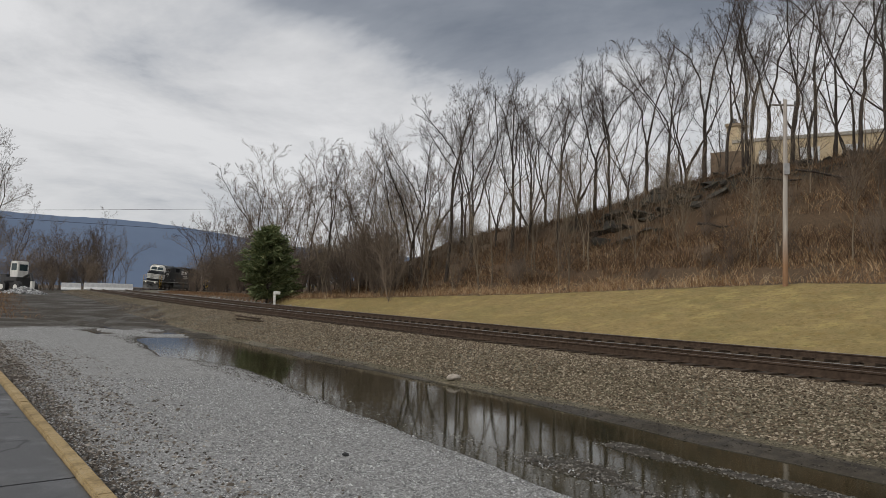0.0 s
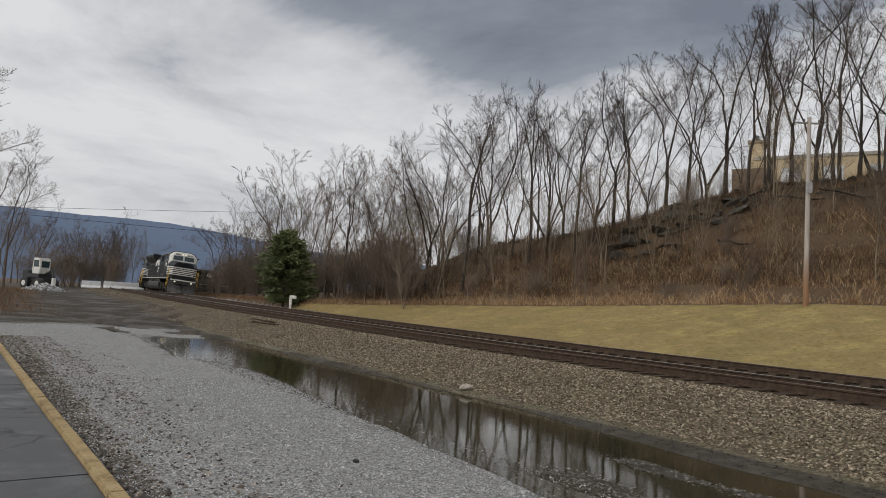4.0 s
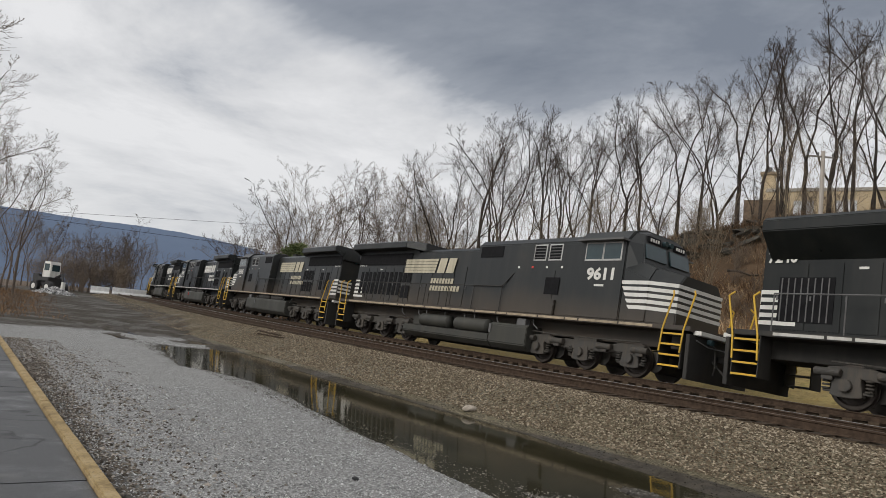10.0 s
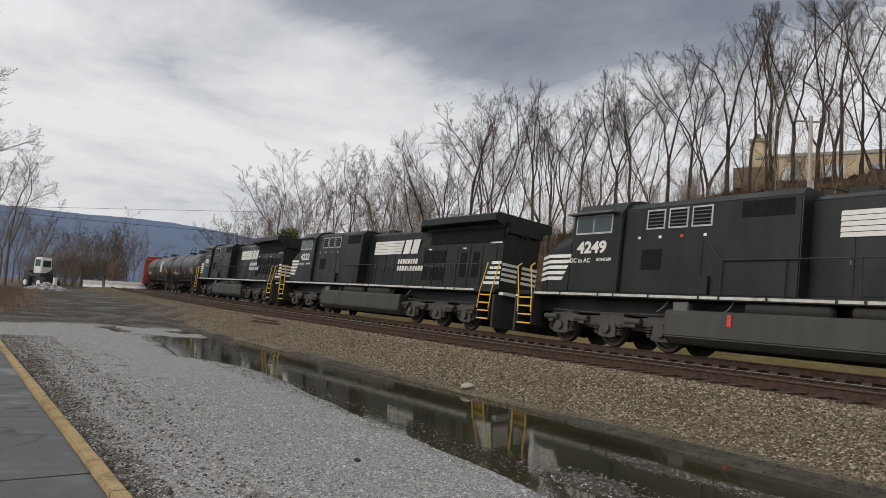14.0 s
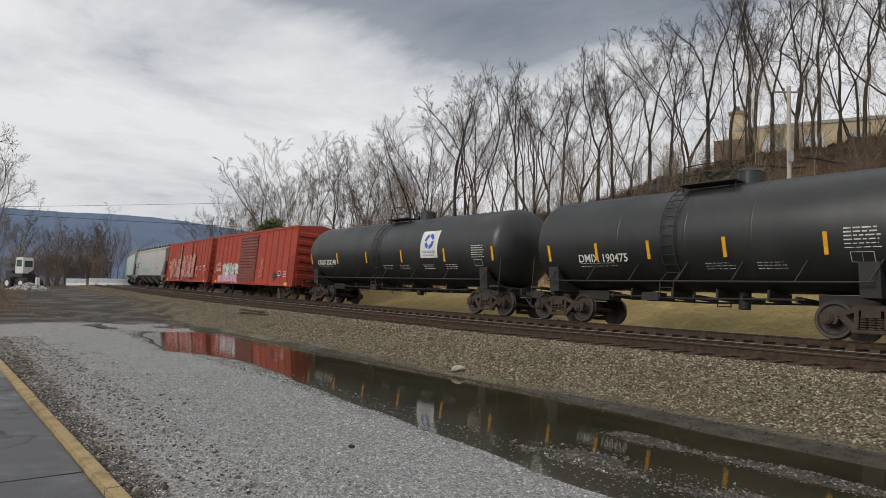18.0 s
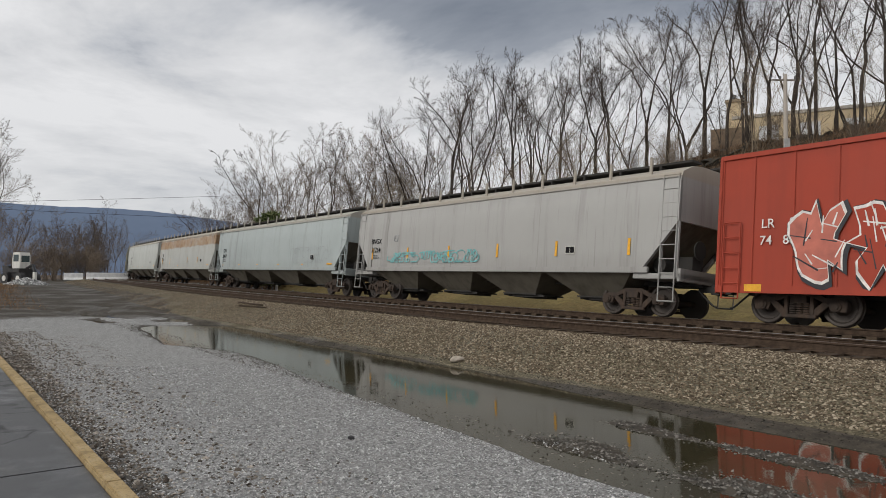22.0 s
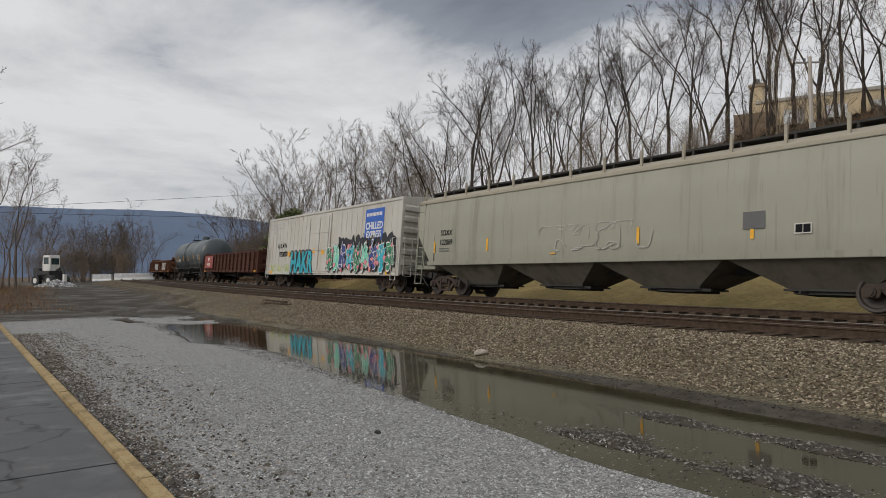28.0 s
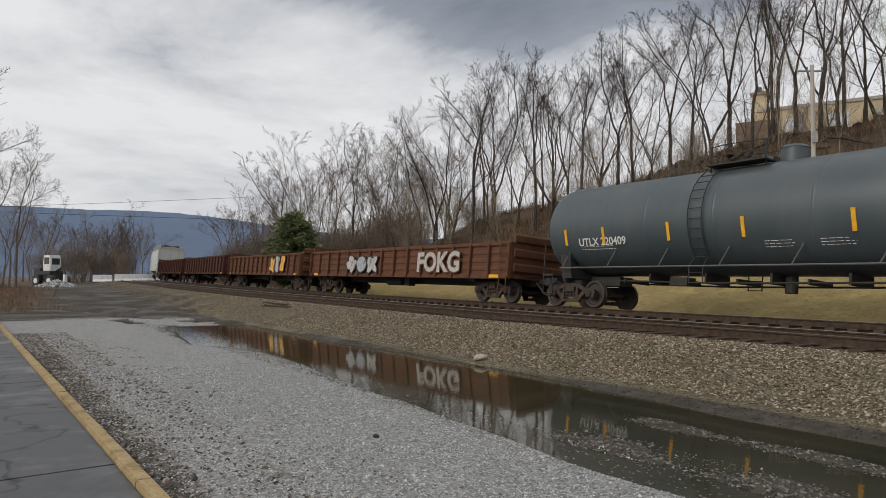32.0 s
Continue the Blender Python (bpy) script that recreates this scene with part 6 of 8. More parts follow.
def gondola(L, mat, label, seed, hs=2.08):
    root = tagged(new("gondola_car"), label, "gondola car", "freight cars of the train")
    b = L / 2 - 0.75
    z0 = 1.0
    W = 1.5
    put("floor", Geo().box(-b, b, -W + 0.05, W - 0.05, z0, z0 + 0.1), mat, root)
    for s in (-1, 1):
        put("side", Geo().box(-b, b, *sorted((s * (W - 0.07), s * W)), z0 - 0.1, z0 + hs - 0.7), mat, root, "dented rusty side sheet")
        put("top_chord", Geo().box(-b, b, *sorted((s * (W - 0.1), s * (W + 0.07))), z0 + hs - 0.78, z0 + hs - 0.64), mat, root, "", False, 0.02)
        put("side_sill", Geo().box(-b, b, *sorted((s * (W - 0.04), s * (W + 0.06))), z0 - 0.14, z0 + 0.04), mat, root, "", False, 0.02)
        n = 15
        for k in range(n):
            xa, xb = -b + 0.08 + (2 * b - 0.16) * k / n + 0.09, -b + 0.08 + (2 * b - 0.16) * (k + 1) / n - 0.09
            for j in range(4):
                z = z0 + 0.16 + 0.31 * j
                put("side_rib", Geo().along_x([(s * W, z), (s * (W + 0.028), z + 0.05), (s * (W + 0.028), z + 0.13), (s * W, z + 0.19)][::s], xa, xb), mat, root)
        for k in range(n + 1):
            x = -b + 0.08 + (2 * b - 0.16) * k / n
            put("side_post", Geo().box(x - 0.07, x + 0.07, *sorted((s * W, s * (W + 0.13))), z0 - 0.08, z0 + hs - 0.7), mat, root, "", False, 0.015)
        for x in (-b + 0.9, b - 0.9):
            decal(root, "reflector", x - 0.3, x + 0.3, s * (W + 0.062), z0 - 0.10, z0 + 0.02, ORANGE, "yellow reflective plate")
        for d in (-1, 1):
            ladder(root, d * (b - 0.3), s * (W + 0.13), 0.5, z0 + hs - 0.7, 0.42, mat)
    for d in (-1, 1):
        put("end_wall", Geo().box(*sorted((d * (b - 0.08), d * b)), -W + 0.05, W - 0.05, z0 - 0.1, z0 + hs - 0.68), mat, root, "rusty end wall")
        for k in range(3):
            z = z0 + 0.1 + 0.55 * k
            put("end_rib", Geo().along_y([(d * b, z), (d * (b + 0.09), z + 0.08), (d * (b + 0.09), z + 0.3), (d * b, z + 0.38)][::d], -W + 0.1, W - 0.1), mat, root, "", False, 0.01)
        freight_bogie(root, d * (L / 2 - 2.3))
    underframe(root, L, UNDER, 0.68, 1.0)
    couplers(root, L)
    return root, b, W


def stained(name, c, dirt, rust=False):
    """Hopper paint with soot streaks run down from the roof, scuffs and a grimy eave; bare rust on one car."""
    m = Mat(name, 0.6)
    run = m.noise(1.5, 6, 0.65, (1.0, 1.0, 0.05))
    thin = m.noise(7.0, 4, 0.6, (1.0, 1.0, 0.035))
    blot = m.noise(0.5, 5, 0.6)
    sep = m.n.new("ShaderNodeSeparateXYZ")
    m.l.new(m.co.outputs["Object"], sep.inputs[0])
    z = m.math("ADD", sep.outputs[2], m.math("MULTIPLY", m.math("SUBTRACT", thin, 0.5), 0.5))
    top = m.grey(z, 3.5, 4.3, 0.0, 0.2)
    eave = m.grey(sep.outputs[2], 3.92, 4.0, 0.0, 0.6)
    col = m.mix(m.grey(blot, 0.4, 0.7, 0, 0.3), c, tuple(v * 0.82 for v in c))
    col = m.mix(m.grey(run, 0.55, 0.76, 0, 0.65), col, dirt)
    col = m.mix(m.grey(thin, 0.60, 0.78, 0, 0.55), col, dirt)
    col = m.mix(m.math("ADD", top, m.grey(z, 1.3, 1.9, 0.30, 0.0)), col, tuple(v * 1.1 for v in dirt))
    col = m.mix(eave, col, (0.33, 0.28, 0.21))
    if rust:
        edge = m.math("ADD", sep.outputs[2], m.math("MULTIPLY", m.math("SUBTRACT", m.noise(0.9, 6, 0.7), 0.5), 0.5))
        band = m.math("MULTIPLY", m.grey(edge, 3.12, 3.24), m.grey(edge, 4.05, 3.85))
        bare = m.ramp(m.noise(1.6, 6, 0.7), (0.30, (0.36, 0.29, 0.19)), (0.52, (0.28, 0.16, 0.075)), (0.72, (0.14, 0.07, 0.035)))
        col = m.mix(m.math("MULTIPLY", band, m.grey(m.noise(0.6, 5), 0.3, 0.55, 0.45, 0.95)), col, bare)
        col = m.mix(m.math("MULTIPLY", m.grey(thin, 0.52, 0.7, 0, 0.6), m.grey(z, 2.2, 3.2, 0.0, 1.0)), col, (0.30, 0.17, 0.08))
    m.colour(col)
    m.rough(m.grey(blot, 0.3, 0.7, 0.5, 0.75))
    m.bump(blot, 0.08, 0.02)
    return m.m


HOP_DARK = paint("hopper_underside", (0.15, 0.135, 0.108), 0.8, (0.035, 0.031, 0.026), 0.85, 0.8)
RED = paint("boxcar_red", (0.33, 0.047, 0.024), 0.6, (0.15, 0.034, 0.022), 0.5, 0.9)
RED.node_tree.nodes["Principled BSDF"].inputs["Specular IOR Level"].default_value = 0.3
RED_DARK = paint("door_brown", (0.17, 0.042, 0.030), 0.65, (0.10, 0.04, 0.035), 0.5)
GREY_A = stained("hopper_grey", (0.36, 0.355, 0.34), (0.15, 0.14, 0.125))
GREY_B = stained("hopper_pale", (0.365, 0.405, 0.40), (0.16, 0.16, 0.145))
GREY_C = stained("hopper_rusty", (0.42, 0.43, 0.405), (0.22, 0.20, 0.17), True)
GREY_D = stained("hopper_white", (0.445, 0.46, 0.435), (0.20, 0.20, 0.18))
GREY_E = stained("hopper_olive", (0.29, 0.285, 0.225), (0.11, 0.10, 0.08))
TANK_BLACK = paint("tank_black", (0.014, 0.0155, 0.016), 0.40, (0.05, 0.047, 0.042), 0.35, 0.6)
TANK_SLATE = paint("tank_slate", (0.046, 0.060, 0.068), 0.42, (0.11, 0.11, 0.10), 0.4, 0.6)
REEFER = paint("reefer_white", (0.47, 0.455, 0.415), 0.6, (0.33, 0.26, 0.17), 0.5, 1.0)
GON_A = paint("gondola_brown", (0.078, 0.031, 0.022), 0.8, (0.045, 0.03, 0.025), 0.7, 1.0)
GON_B = paint("gondola_rust", (0.116, 0.051, 0.027), 0.85, (0.05, 0.035, 0.03), 0.8, 1.4)
TEAL_FADED = plain("faded_teal", (0.16, 0.40, 0.40), 0.6, 0, 0.3, 3)
NAVY = plain("spray_navy", (0.03, 0.05, 0.20), 0.5)
GREEN_DEEP = plain("spray_deep_green", (0.03, 0.20, 0.10), 0.5, 0, 0.35, 3)
MOSS = plain("spray_moss", (0.36, 0.40, 0.18), 0.6, 0, 0.3, 2)
TEAL = plain("spray_teal", (0.02, 0.34, 0.42), 0.5)
MINT = plain("spray_mint", (0.18, 0.55, 0.40), 0.5)
PINK = plain("spray_pink", (0.62, 0.22, 0.24), 0.5)
SPRAY_WHITE = plain("spray_white", (0.66, 0.63, 0.60), 0.6)
CHALK = paint("faded_spray", (0.40, 0.38, 0.35), 0.7, (0.12, 0.07, 0.05), 0.7, 2.0)
MINT_PALE = plain("spray_pale_green", (0.40, 0.56, 0.42), 0.6, 0, 0.25, 2)
RED_PALE = plain("red_overspray", (0.46, 0.13, 0.09), 0.6, 0, 0.3, 2)
SPRAY_PINK = plain("spray_faded", (0.62, 0.42, 0.37), 0.6)
SPRAY_BLACK = plain("spray_black", (0.02, 0.02, 0.025), 0.6)
SPRAY_LILAC = plain("spray_lilac", (0.45, 0.25, 0.38), 0.6)
SIGN_BLUE = plain("sign_blue", (0.02, 0.10, 0.42), 0.5)
SCRAWL_GREY = plain("scrawl_grey", (0.30, 0.31, 0.32), 0.6)

LENGTHS = [24.38, 22.97, 22.45, 22.7, 22.67, 23.14, 13.4, 18.06, 17.72, 17.63, 19.0, 22.17, 21.77, 22.12, 22.41, 19.71, 18.65, 15.53, 19.58, 17.76, 17.78, 17.78, 18.4]
CARS = []


def make_train():
    n = iter(LENGTHS)

    def add(root, L):
        CARS.append((root, L))
        return root

    L = next(n)
    add(locomotive("7240", L, "emd", False, BLACK, "black diesel locomotive with white nose stripes, headlights lit"), L)
    L = next(n)
    add(locomotive("9611", L, "ge", False, BLACK_DUSTY, "dusty black diesel locomotive with white stripes and yellow handrails"), L)
    for num, m in (("9596", BLACK_DUSTY), ("4249", BLACK), ("4222", BLACK), ("9085", BLACK)):
        L = next(n)
        add(locomotive(num, L, "ge", True, m, "black diesel locomotive running long hood first"), L)
    L = next(n)
    add(tank_car(L, TANK_BLACK, "DMIX 190475", "short black tank car with yellow reflective strips", radius=1.52, text_x=-2.75, strips=(-5.0, -2.95, -1.0, 1.4, 3.95), block_x=4.35, end=0.6, lad=-0.3, hatch=1.5, prints=(0.75, 2.2), drop=0.57), L)
    L = next(n)
    add(tank_car(L, TANK_BLACK, "CRDX 252248", "black tank car with a white square company panel", True, 1.52, text_x=-5.85, strips=(-7.6, -4.6, -1.62, 1.5, 4.72, 7.75), block_x=6.5, end=0.6, lad=-0.73, prints=(-0.2, 1.25, 3.1, 4.7), drop=0.5), L)
    # red boxcars
    L = next(n)
    r, h, z0, z1, b = boxcar(L, RED, RED_DARK, "red ribbed boxcar with a brown corrugated door and graffiti", 1)
    y = -(h + 0.055)
    letter(r, "LR  S", -6.65, y, 2.12, 0.36, SPRAY_WHITE, 0.002, 1.0, "white reporting mark")
    letter(r, "22 185", -6.6, y, 1.72, 0.36, SPRAY_WHITE, 0.002, 1.0, "white car number")
    spiky(r, -5.7, -2.0, z0 + 0.35, z0 + 1.45, y, (MINT_PALE, SPRAY_WHITE, CHALK), SPRAY_WHITE, SPRAY_BLACK, 5, 5, "pale green and white wild-style graffiti")
    spiky(r, -6.6, -2.0, z0 + 0.0, z0 + 0.6, y - 0.016, (PINK, SPRAY_LILAC), SPRAY_WHITE, SPRAY_LILAC, 6, 5, "pink graffiti under the tag")
    for k in range(3):
        scrawl(r, -8.0 + 0.12 * k, -7.3 + 0.12 * k, 1.5 + 0.16 * k, 1.75 + 0.2 * k, y, SPRAY_WHITE, 61 + k, 5, 0.014)
    for k in range(4):
        scrawl(r, 2.45, 2.95, z0 + 0.45 + 0.28 * k, z0 + 0.75 + 0.28 * k, y, SPRAY_PINK, 7 + 9 * k, 4, 0.010)
    decal(r, "placard", 4.87, 5.46, y, z0 + 0.35, z0 + 0.7, SPRAY_BLACK, "small black stencil panel")
    p = decal(r, "stencil", 5.72, 6.18, y, z0 + 0.5, z0 + 0.82, SPRAY_WHITE, "white-framed black stencil")
    put("stencil_field", Geo().box(5.76, 5.93, y - 0.009, y - 0.005, z0 + 0.55, z0 + 0.77).box(5.97, 6.14, y - 0.009, y - 0.005, z0 + 0.55, z0 + 0.77), SPRAY_BLACK, p)
    small_print(r, 6.6, y, z0 + 0.75, 0.6, 4, SPRAY_PINK, 3)
    add(r, L)
    L = next(n)
    r, h, z0, z1, b = boxcar(L, RED, RED, "red boxcar with its door ajar and white outline graffiti", 2, True)
    y = -(h + 0.055)
    spiky(r, -6.2, -2.0, z0 + 0.05, z0 + 2.1, y, (RED_PALE, RED), SPRAY_WHITE, SPRAY_BLACK, 8, 3, "white outlined graffiti with black shadows")
    spiky(r, -1.1, 3.5, z0 + 0.08, z0 + 2.25, y - 0.045, (RED_PALE, RED, RED_PALE), SPRAY_WHITE, SPRAY_BLACK, 9, 4, "white outlined graffiti with black shadows")
    scrawl(r, 3.8, 4.6, z0 + 0.4, z0 + 1.1, y, SPRAY_PINK, 10, 5, 0.010)
    scrawl(r, 6.1, 6.9, z0 + 0.35, z0 + 0.95, y, SPRAY_PINK, 11, 5, 0.010)
    letter(r, "LR    S", -6.5, y, 2.42, 0.32, SPRAY_WHITE, 0.002, 1.0, "white reporting mark")
    letter(r, "74   88", -6.5, y, 2.0, 0.32, SPRAY_WHITE, 0.002, 1.0, "white car number")
    for k, (x, z, w) in enumerate(( (3.8, 1.95, 0.75), (6.2, 2.05, 0.7))):
        small_print(r, x, y, z, w, 3, SPRAY_WHITE, k)
    p = decal(r, "placard", 5.1, 5.65, y, 1.70, 2.02, SPRAY_WHITE, "black stencil panel with white frame")
    put("stencil_field", Geo().box(5.14, 5.35, y - 0.010, y - 0.005, 1.75, 1.97).box(5.40, 5.61, y - 0.010, y - 0.005, 1.75, 1.97), SPRAY_BLACK, p)
    add(r, L)
    # covered hoppers
    L = next(n)
    r, b = hopper(L, GREY_A, "light grey covered hopper with turquoise graffiti and roof walk", ("BNGX", "31264"), 1)
    for k in range(6):
        scrawl(r, -6.05 + 0.45 * k, -5.55 + 0.45 * k, 1.62, 2.02, -1.515, TEAL_FADED, 21 + k, 5, 0.022)
    for k in range(7):
        scrawl(r, -3.2 + 0.52 * k, -2.62 + 0.52 * k, 1.60, 2.06, -1.515, TEAL_FADED, 51 + k, 5, 0.022)
    put("stencil", Geo().box(-5.66, -5.38, -1.545, -1.50, 2.56, 2.58).box(-5.66, -5.38, -1.545, -1.50, 2.80, 2.82).box(-5.66, -5.64, -1.545, -1.50, 2.58, 2.80).box(-5.40, -5.38, -1.545, -1.50, 2.58, 2.80).box(-5.58, -5.46, -1.545, -1.50, 2.67, 2.69), SCRAWL_GREY, r, "small framed stencil")
    add(r, L)
    L = next(n)
    r, b = hopper(L, GREY_B, "pale blue-grey covered hopper with dark scrawled graffiti", ("CEFX", "380017"), 2)
    scrawl(r, 3.6, 8.5, 1.65, 2.5, -1.52, SCRAWL_GREY, 22, 24, 0.009)
    scrawl(r, -7.6, -4.7, 1.65, 2.4, -1.52, SCRAWL_GREY, 29, 14, 0.008)
    add(r, L)
    L = next(n)
    r, b = hopper(L, GREY_C, "pale covered hopper heavily rust-stained below the eaves", ("TILX", "517363"), 4)
    scrawl(r, -3, 3, 1.7, 2.1, -1.515, SCRAWL_GREY, 23, 8, 0.012)
    add(r, L)
    L = next(n)
    r, b = hopper(L, GREY_D, "whitish covered hopper with clean smooth sides", ("ALHX", "1237"), 5, tx=3.28)
    add(r, L)
    L = next(n)
    r, b = hopper(L, GREY_E, "olive-grey covered hopper with faded patches and pale scrawls", ("SOXX", "122069"), 7, tx=2.36)
    scrawl(r, -2.0, 1.7, 1.65, 2.5, -1.52, CHALK, 24, 16, 0.016)
    decal(r, "placard", b - 5.6, b - 5.0, -1.515, 2.0, 2.45, GREY_DARK, "dark stencil panel")
    add(r, L)
    # refrigerator car
    L = next(n)
    r, h, z0, z1, b = boxcar(L, REEFER, REEFER, "dirty white refrigerator car with a blue sign and bright graffiti", 3, reefer=True)
    y = -(h + 0.018)
    decal(r, "sign", 5.3, 7.25, y, 2.55, 4.12, SIGN_BLUE, "blue company sign panel")
    a = 5.42
    while a < 7.05:
        put("sign_bar", Geo().box(a, a + 0.11, y - 0.010, y - 0.005, 3.75, 3.92), WHITE, r, "white lettering shown as a bar")
        a += 0.15
    letter(r, "CHILLED", 6.28, y - 0.006, 3.24, 0.50, WHITE, 0.014, 0.92, "white sign lettering")
    letter(r, "EXPRESS", 6.28, y - 0.006, 2.81, 0.46, WHITE, 0.014, 0.92, "white sign lettering")
    graffiti(r, 2.2, 8.55, z0 + 1.2, z0 + 2.0, y + 0.003, (SPRAY_BLACK,), SPRAY_BLACK, 33, 9, "black sprayed cloud above the graffiti")
    spiky(r, 0.9, 8.6, z0 + 0.0, z0 + 1.65, y - 0.06, (GREEN_DEEP, MINT, NAVY, TEAL), SPRAY_WHITE, SPRAY_BLACK, 31, 9, "green, navy and pink wild-style graffiti")
    rng = random.Random(6)
    g = Geo()
    for k in range(30):
        cx, cz, q = rng.uniform(1.0, 8.5), rng.uniform(z0 + 0.15, z0 + 1.5), rng.uniform(0.05, 0.15)
        g.add([(cx + q * math.cos(t * math.pi / 5), y - 0.08 - 0.0004 * (k % 5), cz + q * math.sin(t * math.pi / 5)) for t in range(10)], [tuple(range(10))])
    part("graffiti", mesh_from("graffiti", g.v, g.f, PINK), None, r, "pink sprayed dots")["kind"] = "stuff"
    graffiti(r, -b + 0.9, -4.9, z0 - 0.02, z0 + 0.55, y, (MOSS, REEFER), MOSS, 35, 5, "faded moss-green sprayed tag")
    fat_letters(r, "HAKR", -4.6, -0.95, z0 - 0.04, z0 + 1.22, y - 0.065, TEAL, SPRAY_BLACK, "turquoise block-letter graffiti with black edges")
    for k, x in enumerate((-4.95, -3.1, -0.95, 0.3)):
        part("graffiti", mesh_from("graffiti", [(x + (0.22 + 0.03 * (k % 2)) * math.cos(t * 0.3927), y - 0.05, z0 + 1.2 + 0.05 * (k % 3) + 0.17 * math.sin(t * 0.3927)) for t in range(16)], [tuple(range(16))], ORANGE), None, r, "orange sprayed dot")
    letter(r, "A R M N", -6.3, y, 2.6, 0.46, NEAR_BLACK, 0.003, 0.95, "black reporting mark")
    letter(r, "922020", -6.05, y, 2.06, 0.46, NEAR_BLACK, 0.008, 1.05, "black car number")
    scrawl(r, -b + 0.7, -b + 1.9, 2.7, 4.1, y, SCRAWL_GREY, 36, 8, 0.010)
    add(r, L)
    # gondola, slate tank car, gondolas
    L = next(n)
    r, b, W = gondola(L, GON_A, "brown ribbed gondola with a red number panel", 1)
    decal(r, "panel", -7.8, -4.8, -(W + 0.134), 1.2, 2.28, paint("panel_red", (0.30, 0.05, 0.035), 0.6), "red painted number panel")
    letter(r, "194325", -6.4, -(W + 0.142), 1.5, 0.42, WHITE, 0.006, 1.0, "white car number")
    for k in (0, 1):
        put("panel_bar", Geo().along_y([(-6.62 + 0.27 * k, 1.84), (-6.42 + 0.27 * k, 1.84), (-6.38 + 0.27 * k, 2.14), (-6.58 + 0.27 * k, 2.14)], -(W + 0.146), -(W + 0.14)), WHITE, r, "white lettering shown as a bar")
    add(r, L)
    L = next(n)
    add(tank_car(L, TANK_SLATE, "UTLX 220409", "slate-grey tank car with yellow reflective strips", radius=1.55, grey=True, drop=0.5, end=0.65, lad=-0.7, text_x=-4.2, strips=(-5.75, -4.1, -1.64, 0.69, 3.41, 6.0), block_x=4.9), L)
    L = next(n)
    r, b, W = gondola(L, GON_B, "rusty gondola with white block graffiti", 2, 1.9)
    y = -(W + 0.133)
    fat_letters(r, "FOKG", 2.7, 6.0, 1.08, 1.9, y, CHALK, GON_B, "white block-letter graffiti")
    graffiti(r, -4.2, -0.9, 1.0, 2.0, y, (CHALK, SCRAWL_GREY), SPRAY_BLACK, 42, 3, "white bubble graffiti")
    add(r, L)
    L = next(n)
    r, b, W = gondola(L, GON_B, "rusty gondola with orange and white graffiti", 3, 1.9)
    graffiti(r, 2.5, 5.5, 1.0, 2.2, -(W + 0.133), (ORANGE, CHALK), SPRAY_BLACK, 43, 3, "orange and white graffiti")
    add(r, L)
    for k in (4, 5):
        L = next(n)
        add(gondola(L, GON_A, "dark brown ribbed gondola with rusty sides", k)[0], L)
    L = next(n)
    r, b = hopper(L, GREY_D, "whitish covered hopper at the back of the train", ("CEFX", "33310"), 8)
    add(r, L)


make_train()

# ---- trees and brush ----


MAT_SAPLING = twig_material("sapling_bark", (0.11, 0.085, 0.06), (0.26, 0.21, 0.15))
# grey-brown bark, its tone lightened to carry distance haze as well
MAT_HAZYBARK = twig_material("hazy_grey_bark", (0.085, 0.068, 0.055), (0.15, 0.12, 0.098))
MAT_BUSH = twig_material("bush_stems", (0.10, 0.078, 0.062), (0.21, 0.165, 0.125))


class Twigs:
    """Tapered branch pieces gathered into one mesh."""

    def __init__(self):
        self.v, self.f = [], []

    def limb(self, pts, radii, sides):
        base = len(self.v)
        up = Vector((0.31, 0.17, 0.93)).normalized()
        for i, (p, r) in enumerate(zip(pts, radii)):
            d = (pts[min(i + 1, len(pts) - 1)] - pts[max(i - 1, 0)]).normalized()
            a = d.cross(up if abs(d.dot(up)) < 0.9 else Vector((1, 0, 0))).normalized()
            b = d.cross(a)
            for k in range(sides):
                t = 2 * math.pi * k / sides
                self.v.append(p + (a * math.cos(t) + b * math.sin(t)) * r)
        for i in range(len(pts) - 1):
            for k in range(sides):
                m = (k + 1) % sides
                q = base + i * sides
                self.f.append((q + k, q + m, q + sides + m, q + sides + k))

    def mesh(self, name, mat):
        return mesh_from(name, [tuple(v) for v in self.v], self.f, mat, True)


